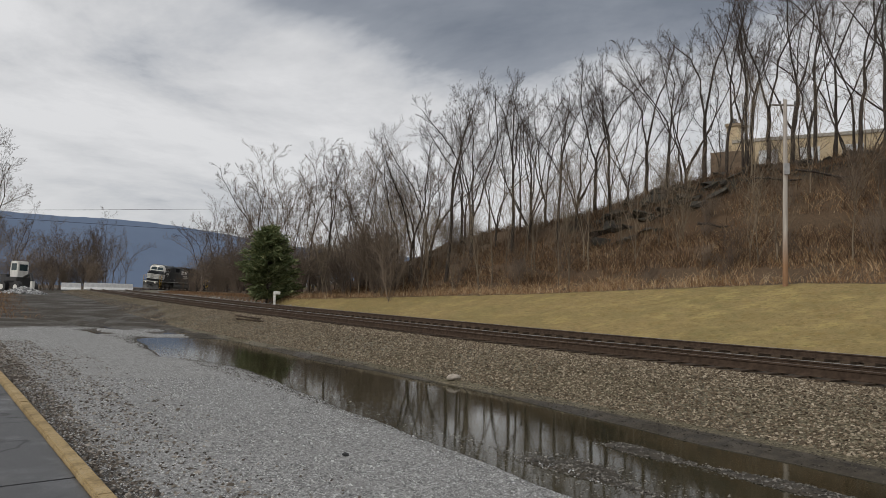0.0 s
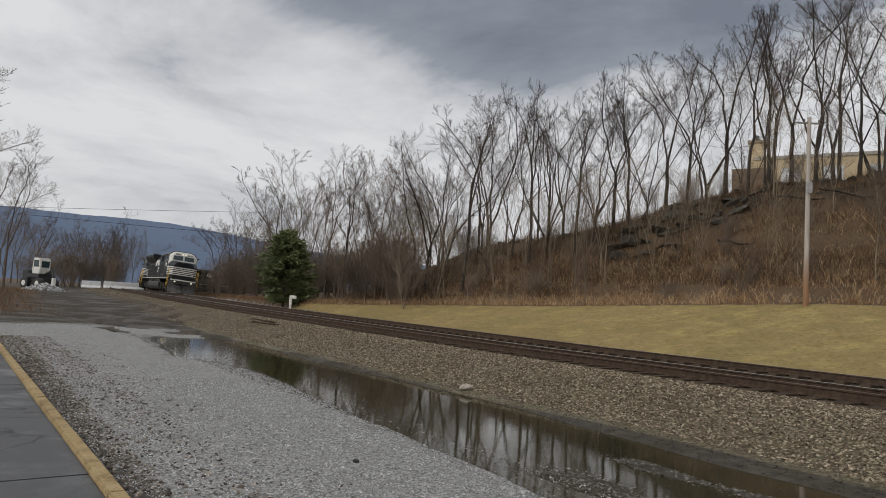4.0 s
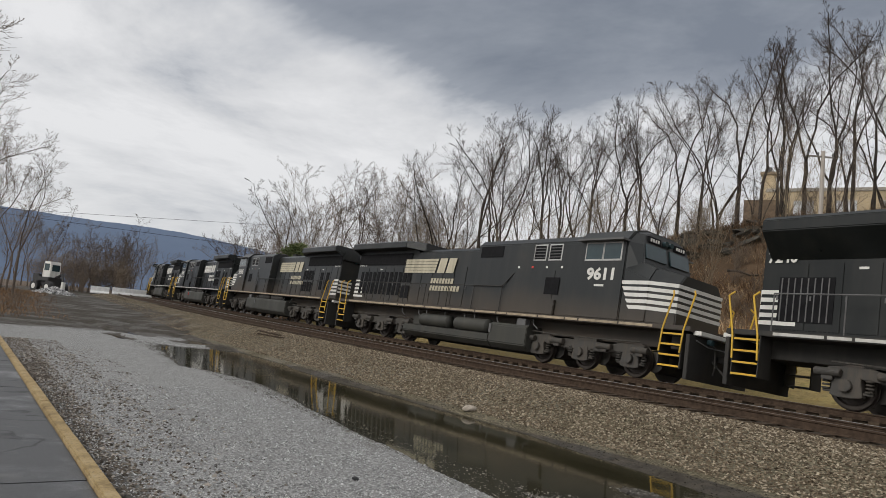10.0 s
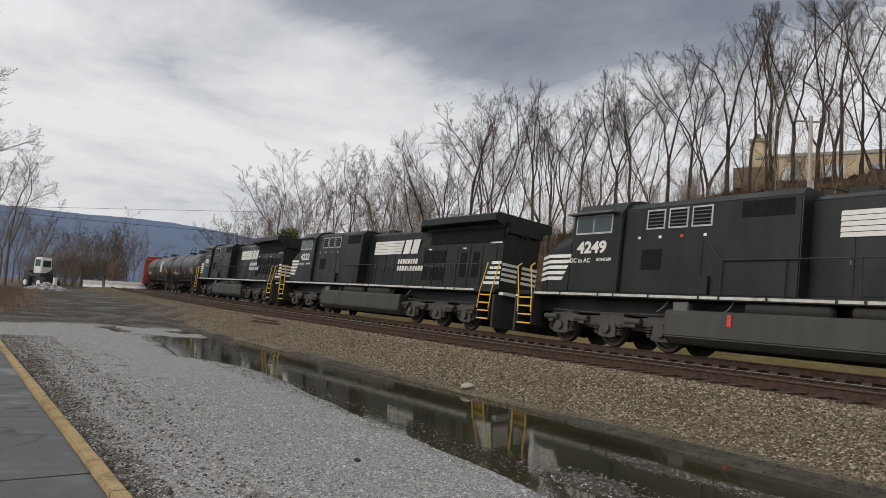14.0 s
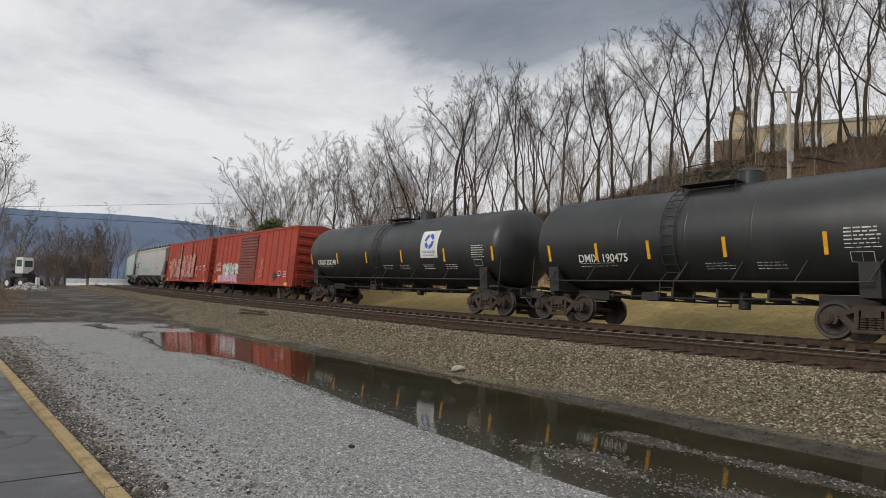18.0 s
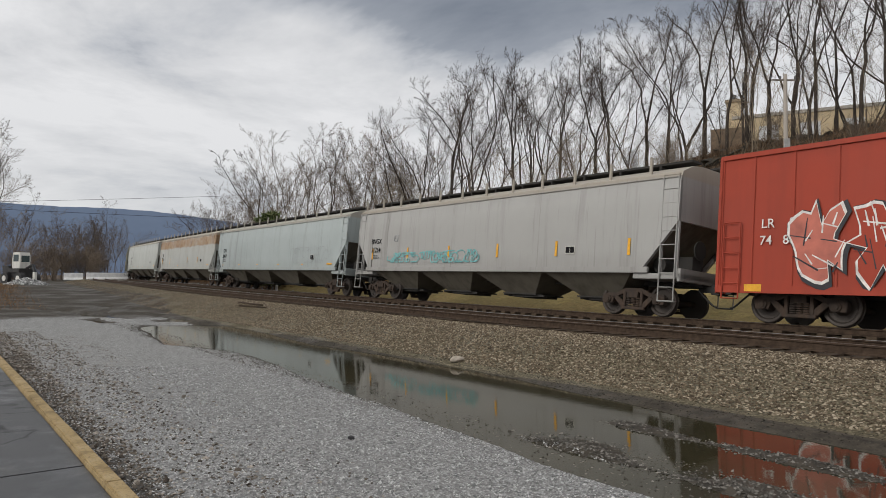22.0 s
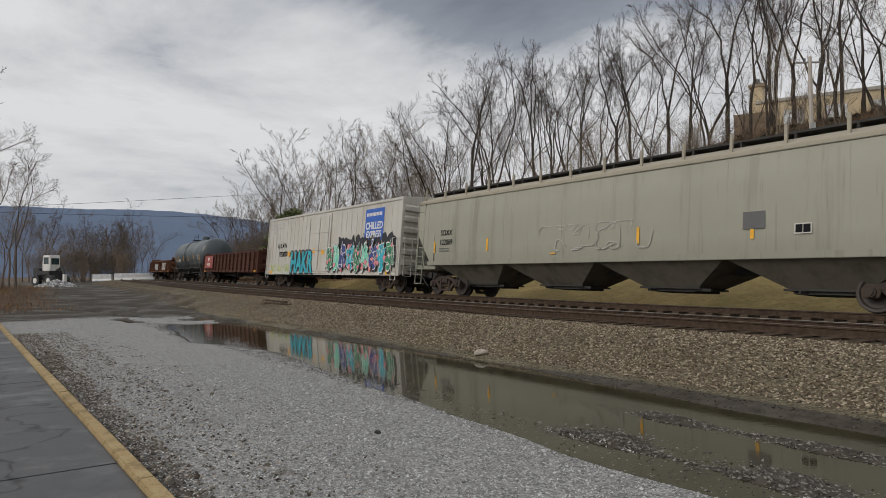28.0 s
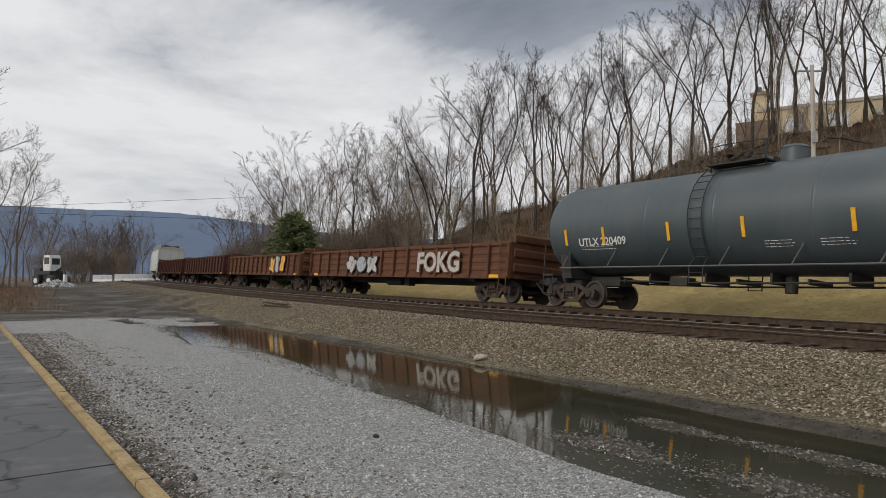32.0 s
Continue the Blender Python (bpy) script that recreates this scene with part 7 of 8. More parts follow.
def grow(rng, tw, fine, start, way, length, radius, depth, rise):
    """A limb that wanders upwards, tapers and branches, down to fine twigs."""
    n = (1, 3, 5, 8)[depth]
    bend = (0.10, 0.17, 0.19, 0.17)[depth]
    pts, p, d = [start], start.copy(), way.normalized()
    ways = []
    for i in range(n):
        d = (d + Vector((rng.gauss(0, bend), rng.gauss(0, bend), rng.gauss(rise + (0.035 if depth < 3 else 0.03), bend * 0.5)))).normalized()
        p = p + d * (length / n)
        pts.append(p.copy())
        ways.append(d.copy())
    tip = max(radius * 0.28, 0.006)
    radii = [radius + (tip - radius) * (i / n) ** 0.85 for i in range(n + 1)]
    (tw if depth > 1 else fine).limb(pts, radii, 6 if radius > 0.08 else (4 if radius > 0.03 else 3))
    if depth == 0:
        return
    kids = (0, 6, 8, 11)[depth]
    low = (0, 0.12, 0.15, 0.26)[depth]
    for k in range(kids):
        t = low + (1 - low) * ((k + rng.random()) / kids) ** 0.8
        j = min(int(t * n), n - 1)
        q = pts[j].lerp(pts[j + 1], t * n - j)
        e = ways[j]
        axis = Vector((rng.gauss(0, 1), rng.gauss(0, 1), rng.gauss(0, 0.5)))
        axis = (axis - e * axis.dot(e)).normalized()
        ang = rng.uniform(0.40, 0.95) if depth < 3 else rng.uniform(0.34, 0.78)
        out = e * math.cos(ang) + axis * math.sin(ang)
        size = length * ((0, 0.45, 0.42, 0.34)[depth] * rng.uniform(0.6, 1.35)) * (1.3 - 0.85 * t)
        grow(rng, tw, fine, q, out, size, max(radii[j] * rng.uniform(0.30, 0.5), 0.006), depth - 1, rise)


def make_tree(seed, height, trunk_frac, radius, leaders, rise=0.05, depth=3, lean=0.06, kind="bare_tree", bark=None, twig=None):
    rng = random.Random(seed)
    tw, fine = Twigs(), Twigs()
    trunk = Twigs()
    h = height * trunk_frac
    pts, p = [Vector((0, 0, -0.5))], Vector((0, 0, -0.5))
    for i in range(6):
        p = p + Vector((rng.gauss(0, lean), rng.gauss(0, lean), 1)) * ((h + 0.5) / 6)
        pts.append(p.copy())
    radii = [radius * (1.3 if i == 0 else 1 - 0.05 * i) for i in range(7)]
    trunk.limb(pts, radii, 8)
    turn = rng.random() * 6.28
    for k in range(leaders):
        t = turn + 2 * math.pi * (k + rng.random() * 0.5) / leaders
        tilt = rng.uniform(0.10, 0.34) if leaders > 1 else 0.05
        w = Vector((math.cos(t) * tilt, math.sin(t) * tilt, 1))
        at = pts[-1] if k < 2 else pts[-2 - k % 2]
        grow(rng, tw, fine, at, w, (height - at.z) * rng.uniform(0.78, 1.0), radii[-1] * (0.74 if leaders > 1 else 0.95), depth, rise)
    root = new(kind)
    bark, twig = bark or MAT_BARK, twig or MAT_TWIG
    part("trunk", trunk.mesh("trunk", bark), None, root)
    off = len(tw.v)
    me = mesh_from("crown", [tuple(v) for v in tw.v + fine.v], tw.f + [tuple(i + off for i in f) for f in fine.f], bark, True)
    me.materials.append(twig)
    me.polygons.foreach_set("material_index", [0] * len(tw.f) + [1] * len(fine.f))
    part("crown", me, None, root)
    return tagged(root, "tall leafless deciduous tree with fine twigs", "tree", "bare trees on the hillside")


def place_z(x, y):
    return float(land([x], [y])[0][0])


def plant(proto, x, y, scale=1.0, turn=None, sink=0.15):
    t = copy_thing(proto, pose(x, y, place_z(x, y) - sink, 0, 0, random.uniform(0, 360) if turn is None else turn))
    t.scale = (scale, scale, scale)
    return t


def build_trees():
    rng = random.Random(5)
    protos = [make_tree(11, 15.5, 0.30, 0.17, 2), make_tree(12, 16.5, 0.16, 0.19, 3, 0.06), make_tree(13, 15.5, 0.42, 0.15, 2, 0.04), make_tree(17, 16, 0.10, 0.15, 4, 0.07),
              make_tree(14, 17, 0.24, 0.19, 3, 0.05), make_tree(15, 14.5, 0.36, 0.13, 2, 0.03), make_tree(16, 16, 0.5, 0.16, 3, 0.05), make_tree(18, 16, 0.3, 0.12, 1, 0.02)]
    pale = [make_tree(41, 13, 0.18, 0.13, 3, 0.06, bark=MAT_HAZYBARK, twig=MAT_BUSH), make_tree(42, 14, 0.28, 0.12, 2, 0.05, bark=MAT_HAZYBARK, twig=MAT_BUSH), make_tree(43, 12, 0.08, 0.11, 5, 0.07, bark=MAT_HAZYBARK, twig=MAT_BUSH)]
    small = [make_tree(21, 7.5, 0.22, 0.05, 3, 0.06, 2, kind="sapling", bark=MAT_SAPLING, twig=MAT_SAPLING), make_tree(22, 6.5, 0.15, 0.045, 4, 0.06, 2, kind="sapling", bark=MAT_SAPLING, twig=MAT_SAPLING), make_tree(23, 8.5, 0.3, 0.055, 2, 0.04, 2, kind="sapling", bark=MAT_SAPLING, twig=MAT_SAPLING)]
    bush = [make_tree(31, 3.6, 0.06, 0.03, 9, 0.03, 2, kind="bush", bark=MAT_BUSH, twig=MAT_BUSH), make_tree(32, 3.0, 0.05, 0.028, 11, 0.02, 2, kind="bush", bark=MAT_BUSH, twig=MAT_BUSH)]
    # ridge trees: bearing in degrees, slope of the line of sight to the top
    row = [(-19.7, 0.100), (-18.6, 0.122), (-17.4, 0.142), (-16.4, 0.158), (-15.4, 0.188), (-13.6, 0.216), (-12.3, 0.222), (-11.0, 0.232), (-9.5, 0.226), (-8.2, 0.238), (-6.8, 0.245), (-5.4, 0.248),
           (-3.9, 0.250), (-2.7, 0.275), (-1.1, 0.280), (0.3, 0.330), (2.4, 0.342), (4.4, 0.285), (5.8, 0.345), (7.2, 0.345), (8.5, 0.346), (9.5, 0.352), (11.0, 0.355), (12.5, 0.362), (13.9, 0.368),
           (15.2, 0.384), (16.6, 0.392), (18.2, 0.394), (19.6, 0.425), (21.0, 0.448), (22.6, 0.440), (24.0, 0.462), (25.6, 0.452), (27.2, 0.470), (28.8, 0.480), (30.2, 0.505), (31.6, 0.490), (33.2, 0.51), (35.5, 0.50), (38, 0.48)]
    tall = {p: float(np.quantile([v.co.z for c in p.children for v in c.data.vertices], 1.0 if p in pale else 0.999)) for p in protos + pale}

    def stand(p, az, r, slope):
        a = radians(az)
        x, y = r * math.sin(a), r * math.cos(a)
        top = EYE + 0.965 * slope * r
        plant(p, x, y, max(0.3, min(1.6, (top - place_z(x, y)) / tall[p])))

    for i, (az, slope) in enumerate(row):
        r = float(np.interp(az, [-20, -16, -12, -8, -2, 10, 30], [118, 92, 68, 59, 53, 53, 50])) + (i % 3 - 1) * 2.2
        stand(pale[i % 3] if az < -3 and i % 4 else protos[(i * 5 + i // 4) % len(protos)], az, r, slope)
    for i in range(46):
        az = rng.uniform(-15, 38)
        slope = float(np.interp(az, [q[0] for q in row], [q[1] for q in row]))
        stand(rng.choice(pale if az < 0 and i % 3 else protos), az, rng.uniform(50, 78), slope * rng.uniform(0.62, 0.94))
    for i in range(16):
        s, lat = rng.uniform(-150, -66), rng.uniform(-24, -7)
        p, _ = on_line(s, lat)
        if not -0.458 < math.atan2(p[0], p[1]) < -0.352:
            plant(rng.choice(pale), p[0], p[1], rng.uniform(0.6, 0.9))
    def inside_curve(x, y):
        return math.hypot(x, y) < 133 and -0.458 < math.atan2(x, y) < -0.352

    def bank(s0, s1, u0, u1):
        s = rng.uniform(s0, s1)
        return on_line(s, float(lawn_lat(s)) - rng.uniform(u0, u1))[0]

    for i in range(76):
        p = bank(-52, -24, 1.0, 11) if i < 54 else bank(-24, 2, 3, 13)
        t = plant(rng.choice(small), p[0], p[1], rng.uniform(0.6, 1.1))
        tagged(t, "slender bare sapling in the brush below the ridge", "sapling", "saplings on the bank")
    spots = []
    for i in range(72):
        p = bank(-50, 4, 1.5, 16)
        spots.append((p[0], p[1], rng.uniform(0.45, 0.95)))
    for i in range(54):
        p, _ = on_line(rng.uniform(-140, -46), rng.uniform(-20, -5.4))
        spots.append((p[0], p[1], rng.uniform(0.85, 1.5)))
    for i in range(60):
        a = rng.uniform(-33, -19.5)
        r = rng.uniform(112, 132)
        spots.append((r * math.sin(radians(a)), r * math.cos(radians(a)), rng.uniform(1.0, 1.9) if a < -24.5 else rng.uniform(0.6, 1.1)))
    for i in range(32):
        k = rng.random()
        spots.append((-23.5 - 36 * k + rng.uniform(-7, 2), 31 + 52 * k + rng.uniform(-3, 3), rng.uniform(0.35, 0.7)))
    for i in range(66):
        a = rng.uniform(-19.5, -4)
        r = float(np.interp(a, [-20, -16, -12, -8, -4], [112, 88, 66, 57, 50])) + rng.uniform(-5, 9)
        spots.append((r * math.sin(radians(a)), r * math.cos(radians(a)), rng.uniform(0.9, 1.9)))
    for x, y, k in spots:
        s, lat = s_lat([x], [y])
        if abs(lat[0]) > 4.6 and not (inside_curve(x, y)):
            tagged(plant(rng.choice(bush), x, y, k), "tangled leafless bush of thin brown stems", "bush", "bare bushes")
    # beyond the curve and by the lot
    for i in range(40):
        a, r = rng.uniform(-34, -18.0), rng.uniform(120, 168)
        if -24.2 < a < -19 and i % 5:
            a = rng.uniform(-28.5, -24.4)
        x, y = r * math.sin(radians(a)), r * math.cos(radians(a))
        if abs(s_lat([x], [y])[1][0]) > 6:
            plant(rng.choice(pale), x, y, rng.uniform(0.75, 1.05) if a < -24.3 else rng.uniform(0.5, 0.65))
    for x, y, k in ((-30.6, 37, 1.06), (-34, 42.5, 1.0), (-33, 44.5, 0.8), (-37, 47.5, 0.95), (-40.5, 53.5, 0.8), (-45, 65, 0.7), (-35, 52, 0.75), (-41, 60, 0.75)):
        plant(rng.choice(pale), x, y, k * 1.2)
    for p in protos + pale + small + bush:
        for o in (*p.children_recursive, p):
            bpy.data.objects.remove(o)


build_trees()


def build_mountain():
    verts, faces = [], []
    az = np.arange(-75, 80, 0.5)
    rings = [(1300, 0.0), (1420, 0.55), (1500, 1.0), (1700, 0.8)]
    top = np.interp(az, [-75, -40, -31, -26, -22, -19, -14, -5, 20, 80], [150, 138, 133, 134, 131, 122, 104, 85, 80, 80])
    rng = np.random.RandomState(4)
    bumps = np.convolve(rng.randn(len(az) + 8), np.ones(9) / 9, "valid") * 3
    fine = rng.randn(len(az)) * 0.35
    for r, k in rings:
        for a, t, b, f in zip(az, top, bumps, fine):
            verts.append((r * math.sin(radians(a)), r * math.cos(radians(a)), (t + b + f) * k))
    n = len(az)
    for i in range(len(rings) - 1):
        for j in range(n - 1):
            q = i * n + j
            faces.append((q, q + 1, q + n + 1, q + n))
    # blue distance haze is painted into the colour of the woods
    m = Mat("hazy_woods", 1.0)
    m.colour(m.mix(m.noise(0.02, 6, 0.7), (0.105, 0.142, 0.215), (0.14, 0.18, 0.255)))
    tagged(new("backdrop_ridge", mesh_from("backdrop_ridge", verts, faces, m.m, True)), "long wooded mountain ridge in the distance, its haze painted blue", "mountain", kind="structure")


build_mountain()

# ---- loose stone, gravel and dead grass ----


def scatter_stones(name, xs, ys, zs, radii, mat, label, seed=1, flat=0.75):
    rng = np.random.RandomState(seed)
    n = len(xs)
    base = np.array([(1, 0, 0), (-1, 0, 0), (0, 1, 0), (0, -1, 0), (0, 0, 1), (0, 0, -1)], float)
    tri = np.array([(0, 2, 4), (2, 1, 4), (1, 3, 4), (3, 0, 4), (2, 0, 5), (1, 2, 5), (3, 1, 5), (0, 3, 5)])
    v = base[None] * rng.uniform(0.55, 1.25, (n, 6, 1)) + rng.uniform(-0.22, 0.22, (n, 6, 3))
    v *= np.stack([rng.uniform(0.8, 1.3, n), rng.uniform(0.7, 1.1, n), rng.uniform(0.5, 1.0, n) * flat], 1)[:, None]
    a, t = rng.uniform(0, 6.28, n), rng.uniform(-0.7, 0.7, n)
    x1, z1 = v[..., 0] * np.cos(t)[:, None] - v[..., 2] * np.sin(t)[:, None], v[..., 0] * np.sin(t)[:, None] + v[..., 2] * np.cos(t)[:, None]
    x2, y2 = x1 * np.cos(a)[:, None] - v[..., 1] * np.sin(a)[:, None], x1 * np.sin(a)[:, None] + v[..., 1] * np.cos(a)[:, None]
    p = np.stack([x2, y2, z1], -1) * np.asarray(radii)[:, None, None] + np.stack([xs, ys, zs], 1)[:, None]
    f = (tri[None] + (np.arange(n) * 6)[:, None, None]).reshape(-1, 3)
    ob = new(name, mesh_from(name, p.reshape(-1, 3).tolist(), f.tolist(), mat))
    return tagged(ob, label, "stones", kind="stuff")


def line_points(n, s0, s1, l0, l1, rng, near=0.0):
    s = s0 + (s1 - s0) * rng.uniform(0, 1, n) ** (1 - near)
    lat = rng.uniform(l0, l1, n)
    px = np.interp(s, S_GRID, LINE[:, 0])
    py = np.interp(s, S_GRID, LINE[:, 1])
    hx, hy = np.interp(s, S_GRID, HEAD[:, 0]), np.interp(s, S_GRID, HEAD[:, 1])
    return px + lat * hy, py - lat * hx


def build_ballast():
    rng = np.random.RandomState(7)
    parts = [line_points(90000, -46, 8, 5.7, 9.0, rng, 0.42), line_points(3000, -52, 8, -2.7, -1.5, rng, 0.3), line_points(14000, -100, -44, 5.7, 8.6, rng)]
    x, y = np.concatenate([p[0] for p in parts]), np.concatenate([p[1] for p in parts])
    z = land(x, y)[0]
    r = rng.uniform(0.016, 0.033, len(x)) * (1 + 0.5 * (rng.uniform(0, 1, len(x)) > 0.95))
    scatter_stones("ballast", x, y, z + r * 0.15, r, MAT_BALLAST, "crushed grey and brown ballast stones", 3)
    x, y = line_points(9000, -52, 8, -1.5, 5.7, rng, 0.3)
    r = rng.uniform(0.012, 0.026, len(x))
    scatter_stones("oily_ballast", x, y, land(x, y)[0] + r * 0.15, r, stones("oily_stone", (0.030, 0.022, 0.015), (0.075, 0.055, 0.037), (0.15, 0.115, 0.08)), "dark oily ballast between the rails", 4)
    # gravel of the lot, denser towards the kerb
    x, y = line_points(56000, -17, -1, 12.3, 16.6, rng, 0.25)
    keep = np.hypot(x, y) < 14
    x, y = x[keep], y[keep]
    r = rng.uniform(0.006, 0.014, len(x)) * (1 + 0.8 * (rng.uniform(0, 1, len(x)) > 0.97))
    scatter_stones("gravel", x, y, land(x, y)[0] + r * 0.2, r, MAT_PEBBLE, "loose fine grey gravel", 5)
    fade = [line_points(6500, -24, -2, 16.15, 16.85, rng), line_points(4500, -24, -2, 15.4, 16.6, rng), line_points(800, -22, -2, 14.6, 15.8, rng)]
    x, y = np.concatenate([p[0] for p in fade]), np.concatenate([p[1] for p in fade])
    r = rng.uniform(0.007, 0.024, len(x)) * (1 + 0.5 * (rng.uniform(0, 1, len(x)) > 0.85))
    scatter_stones("kerb_gravel", x, y, land(x, y)[0] + r * 0.2, r, MAT_KERB_STONE, "coarse stones gathered along the kerb", 6)
    # gravel washed along the puddle's edges and in its shallow end
    x, y = line_points(6500, -27, 3, 12.0, 12.9, rng, 0.3)
    x2, y2 = line_points(16000, -7.4, 3.5, 10.2, 12.6, rng)
    keep = land(x2, y2)[0] > -0.035
    x, y = np.concatenate([x, x2[keep]]), np.concatenate([y, y2[keep]])
    r = rng.uniform(0.010, 0.026, len(x))
    scatter_stones("puddle_gravel", x, y, np.maximum(land(x, y)[0], -0.006), r, stones("washed_stone", (0.05, 0.046, 0.04), (0.12, 0.112, 0.10), (0.26, 0.245, 0.22)), "wet gravel breaking the puddle's surface", 8)
    x, y = line_points(6500, -28, 6, 8.7, 9.7, rng, 0.2)
    r = rng.uniform(0.006, 0.02, len(x))
    scatter_stones("toe_gravel", x, y, np.maximum(land(x, y)[0], -0.004), r, stones("wet_stone", (0.02, 0.018, 0.014), (0.055, 0.05, 0.04), (0.14, 0.125, 0.10)), "dark wet stones at the foot of the ballast", 9)


build_ballast()


def blades(name, x, y, h, w, mat, label, seed, lean=0.5):
    rng = np.random.RandomState(seed)
    n = len(x)
    z = land(x, y)[0] - 0.03
    a, b = rng.uniform(0, 6.28, n), rng.uniform(0, 6.28, n)
    k = h * lean * rng.uniform(0.2, 1.0, n)
    p0 = np.stack([x - w * np.cos(a), y - w * np.sin(a), z], 1)
    p1 = np.stack([x + w * np.cos(a), y + w * np.sin(a), z], 1)
    mx, my = x + 0.35 * k * np.cos(b), y + 0.35 * k * np.sin(b)
    m0 = np.stack([mx - w * 0.7 * np.cos(a), my - w * 0.7 * np.sin(a), z + h * 0.6], 1)
    m1 = np.stack([mx + w * 0.7 * np.cos(a), my + w * 0.7 * np.sin(a), z + h * 0.6], 1)
    p2 = np.stack([x + k * np.cos(b), y + k * np.sin(b), z + h], 1)
    v = np.stack([p0, p1, m1, m0, p2], 1).reshape(-1, 3)
    i = (np.arange(n) * 5)[:, None]
    f = (i + np.array([[0, 1, 2, 3]])).tolist() + (i + np.array([[3, 2, 4]])).tolist()
    ob = new(name, mesh_from(name, v.tolist(), f, mat))
    return tagged(ob, label, "dead grass", kind="stuff")


def straw(name, a, b, c):
    m = Mat(name, 0.85)
    m.colour(m.ramp(m.island(), (0.0, a), (0.5, b), (1.0, c)))
    return m.m


MAT_STRAW = straw("straw", (0.15, 0.08, 0.042), (0.33, 0.20, 0.10), (0.58, 0.45, 0.28))
MAT_LAWN = straw("lawn_blades", (0.30, 0.21, 0.085), (0.40, 0.29, 0.13), (0.48, 0.37, 0.18))
MAT_BRAMBLE = straw("bramble", (0.055, 0.036, 0.026), (0.115, 0.07, 0.042), (0.25, 0.17, 0.10))
MAT_FOX = straw("foxtail", (0.10, 0.06, 0.035), (0.20, 0.12, 0.065), (0.30, 0.19, 0.11))


def build_grass():
    rng = np.random.RandomState(12)

    def fan(n, a0, a1, r0, r1, clump=0.0):
        a, r = np.radians(rng.uniform(a0, a1, n)), rng.uniform(r0, r1, n)
        x, y = r * np.sin(a), r * np.cos(a)
        if clump:
            keep = wavy(x, y, 0.8) + 0.6 * wavy(x, y, 2.3, 1.0) + rng.uniform(-0.5, 0.5, n) > clump
            x, y = x[keep], y[keep]
        return x, y

    def bank(n, s0, s1, u0, u1, clump):
        s = rng.uniform(s0, s1, n)
        lat = lawn_lat(s) - rng.uniform(u0, u1, n)
        px, py = np.interp(s, S_GRID, LINE[:, 0]), np.interp(s, S_GRID, LINE[:, 1])
        hx, hy = np.interp(s, S_GRID, HEAD[:, 0]), np.interp(s, S_GRID, HEAD[:, 1])
        x, y = px + lat * hy, py - lat * hx
        keep = wavy(x, y, 0.8) + 0.6 * wavy(x, y, 2.3, 1.0) + rng.uniform(-0.5, 0.5, n) > clump
        return x[keep], y[keep]

    x, y = bank(80000, -56, 12, 0.0, 9.5, -0.2)
    blades("dead_grass", x, y, rng.uniform(0.12, 0.62, len(x)) * rng.uniform(0.5, 1.2, len(x)), rng.uniform(0.007, 0.016, len(x)), MAT_STRAW, "tangled dead grass and weeds on the bank", 1, 1.7)
    x, y = bank(150000, -52, 12, 3, 19, -0.1)
    blades("brambles", x, y, rng.uniform(0.12, 0.8, len(x)) * rng.uniform(0.5, 1.2, len(x)), rng.uniform(0.008, 0.022, len(x)), MAT_BRAMBLE, "brown bramble tangle on the slope", 2, 1.3)
    s = rng.uniform(-56, 12, 30000)
    lat = -3.9 + (lawn_lat(s) + 3.9) * rng.uniform(0, 1, len(s))
    px, py = np.interp(s, S_GRID, LINE[:, 0]), np.interp(s, S_GRID, LINE[:, 1])
    hx, hy = np.interp(s, S_GRID, HEAD[:, 0]), np.interp(s, S_GRID, HEAD[:, 1])
    x, y = px + lat * hy, py - lat * hx
    blades("lawn_grass", x, y, rng.uniform(0.03, 0.06, len(x)), rng.uniform(0.005, 0.012, len(x)), MAT_LAWN, "short straw-coloured winter lawn", 3, 0.9)
    # by the lot's far edge
    n = 16000
    k = rng.uniform(0, 1, n)
    x, y = -19.6 - 26 * k + rng.uniform(-8, 1.0, n), 28.5 + 40 * k + rng.uniform(-2.5, 4, n)
    blades("dead_grass", x, y, rng.uniform(0.05, 0.3, n), rng.uniform(0.008, 0.016, n), MAT_FOX, "rusty-brown dead grass at the lot's edge", 4, 1.6)
    p = [on_line(v, -4.6)[0] for v in np.linspace(-100, -52, 60)]
    x = np.repeat([q[0] for q in p], 130) + rng.uniform(-1.2, 1.8, 7800)
    y = np.repeat([q[1] for q in p], 130) + rng.uniform(-1.2, 1.2, 7800)
    blades("dead_grass", x, y, rng.uniform(0.08, 0.38, len(x)), rng.uniform(0.008, 0.018, len(x)), MAT_FOX, "dead weeds beside the curve of the track", 5, 0.8)


build_grass()

# ---- pavement, kerb and single stones ----
KERB_A, KERB_B = np.array([3.6, -2.55]), np.array([-17.6, 25.1])


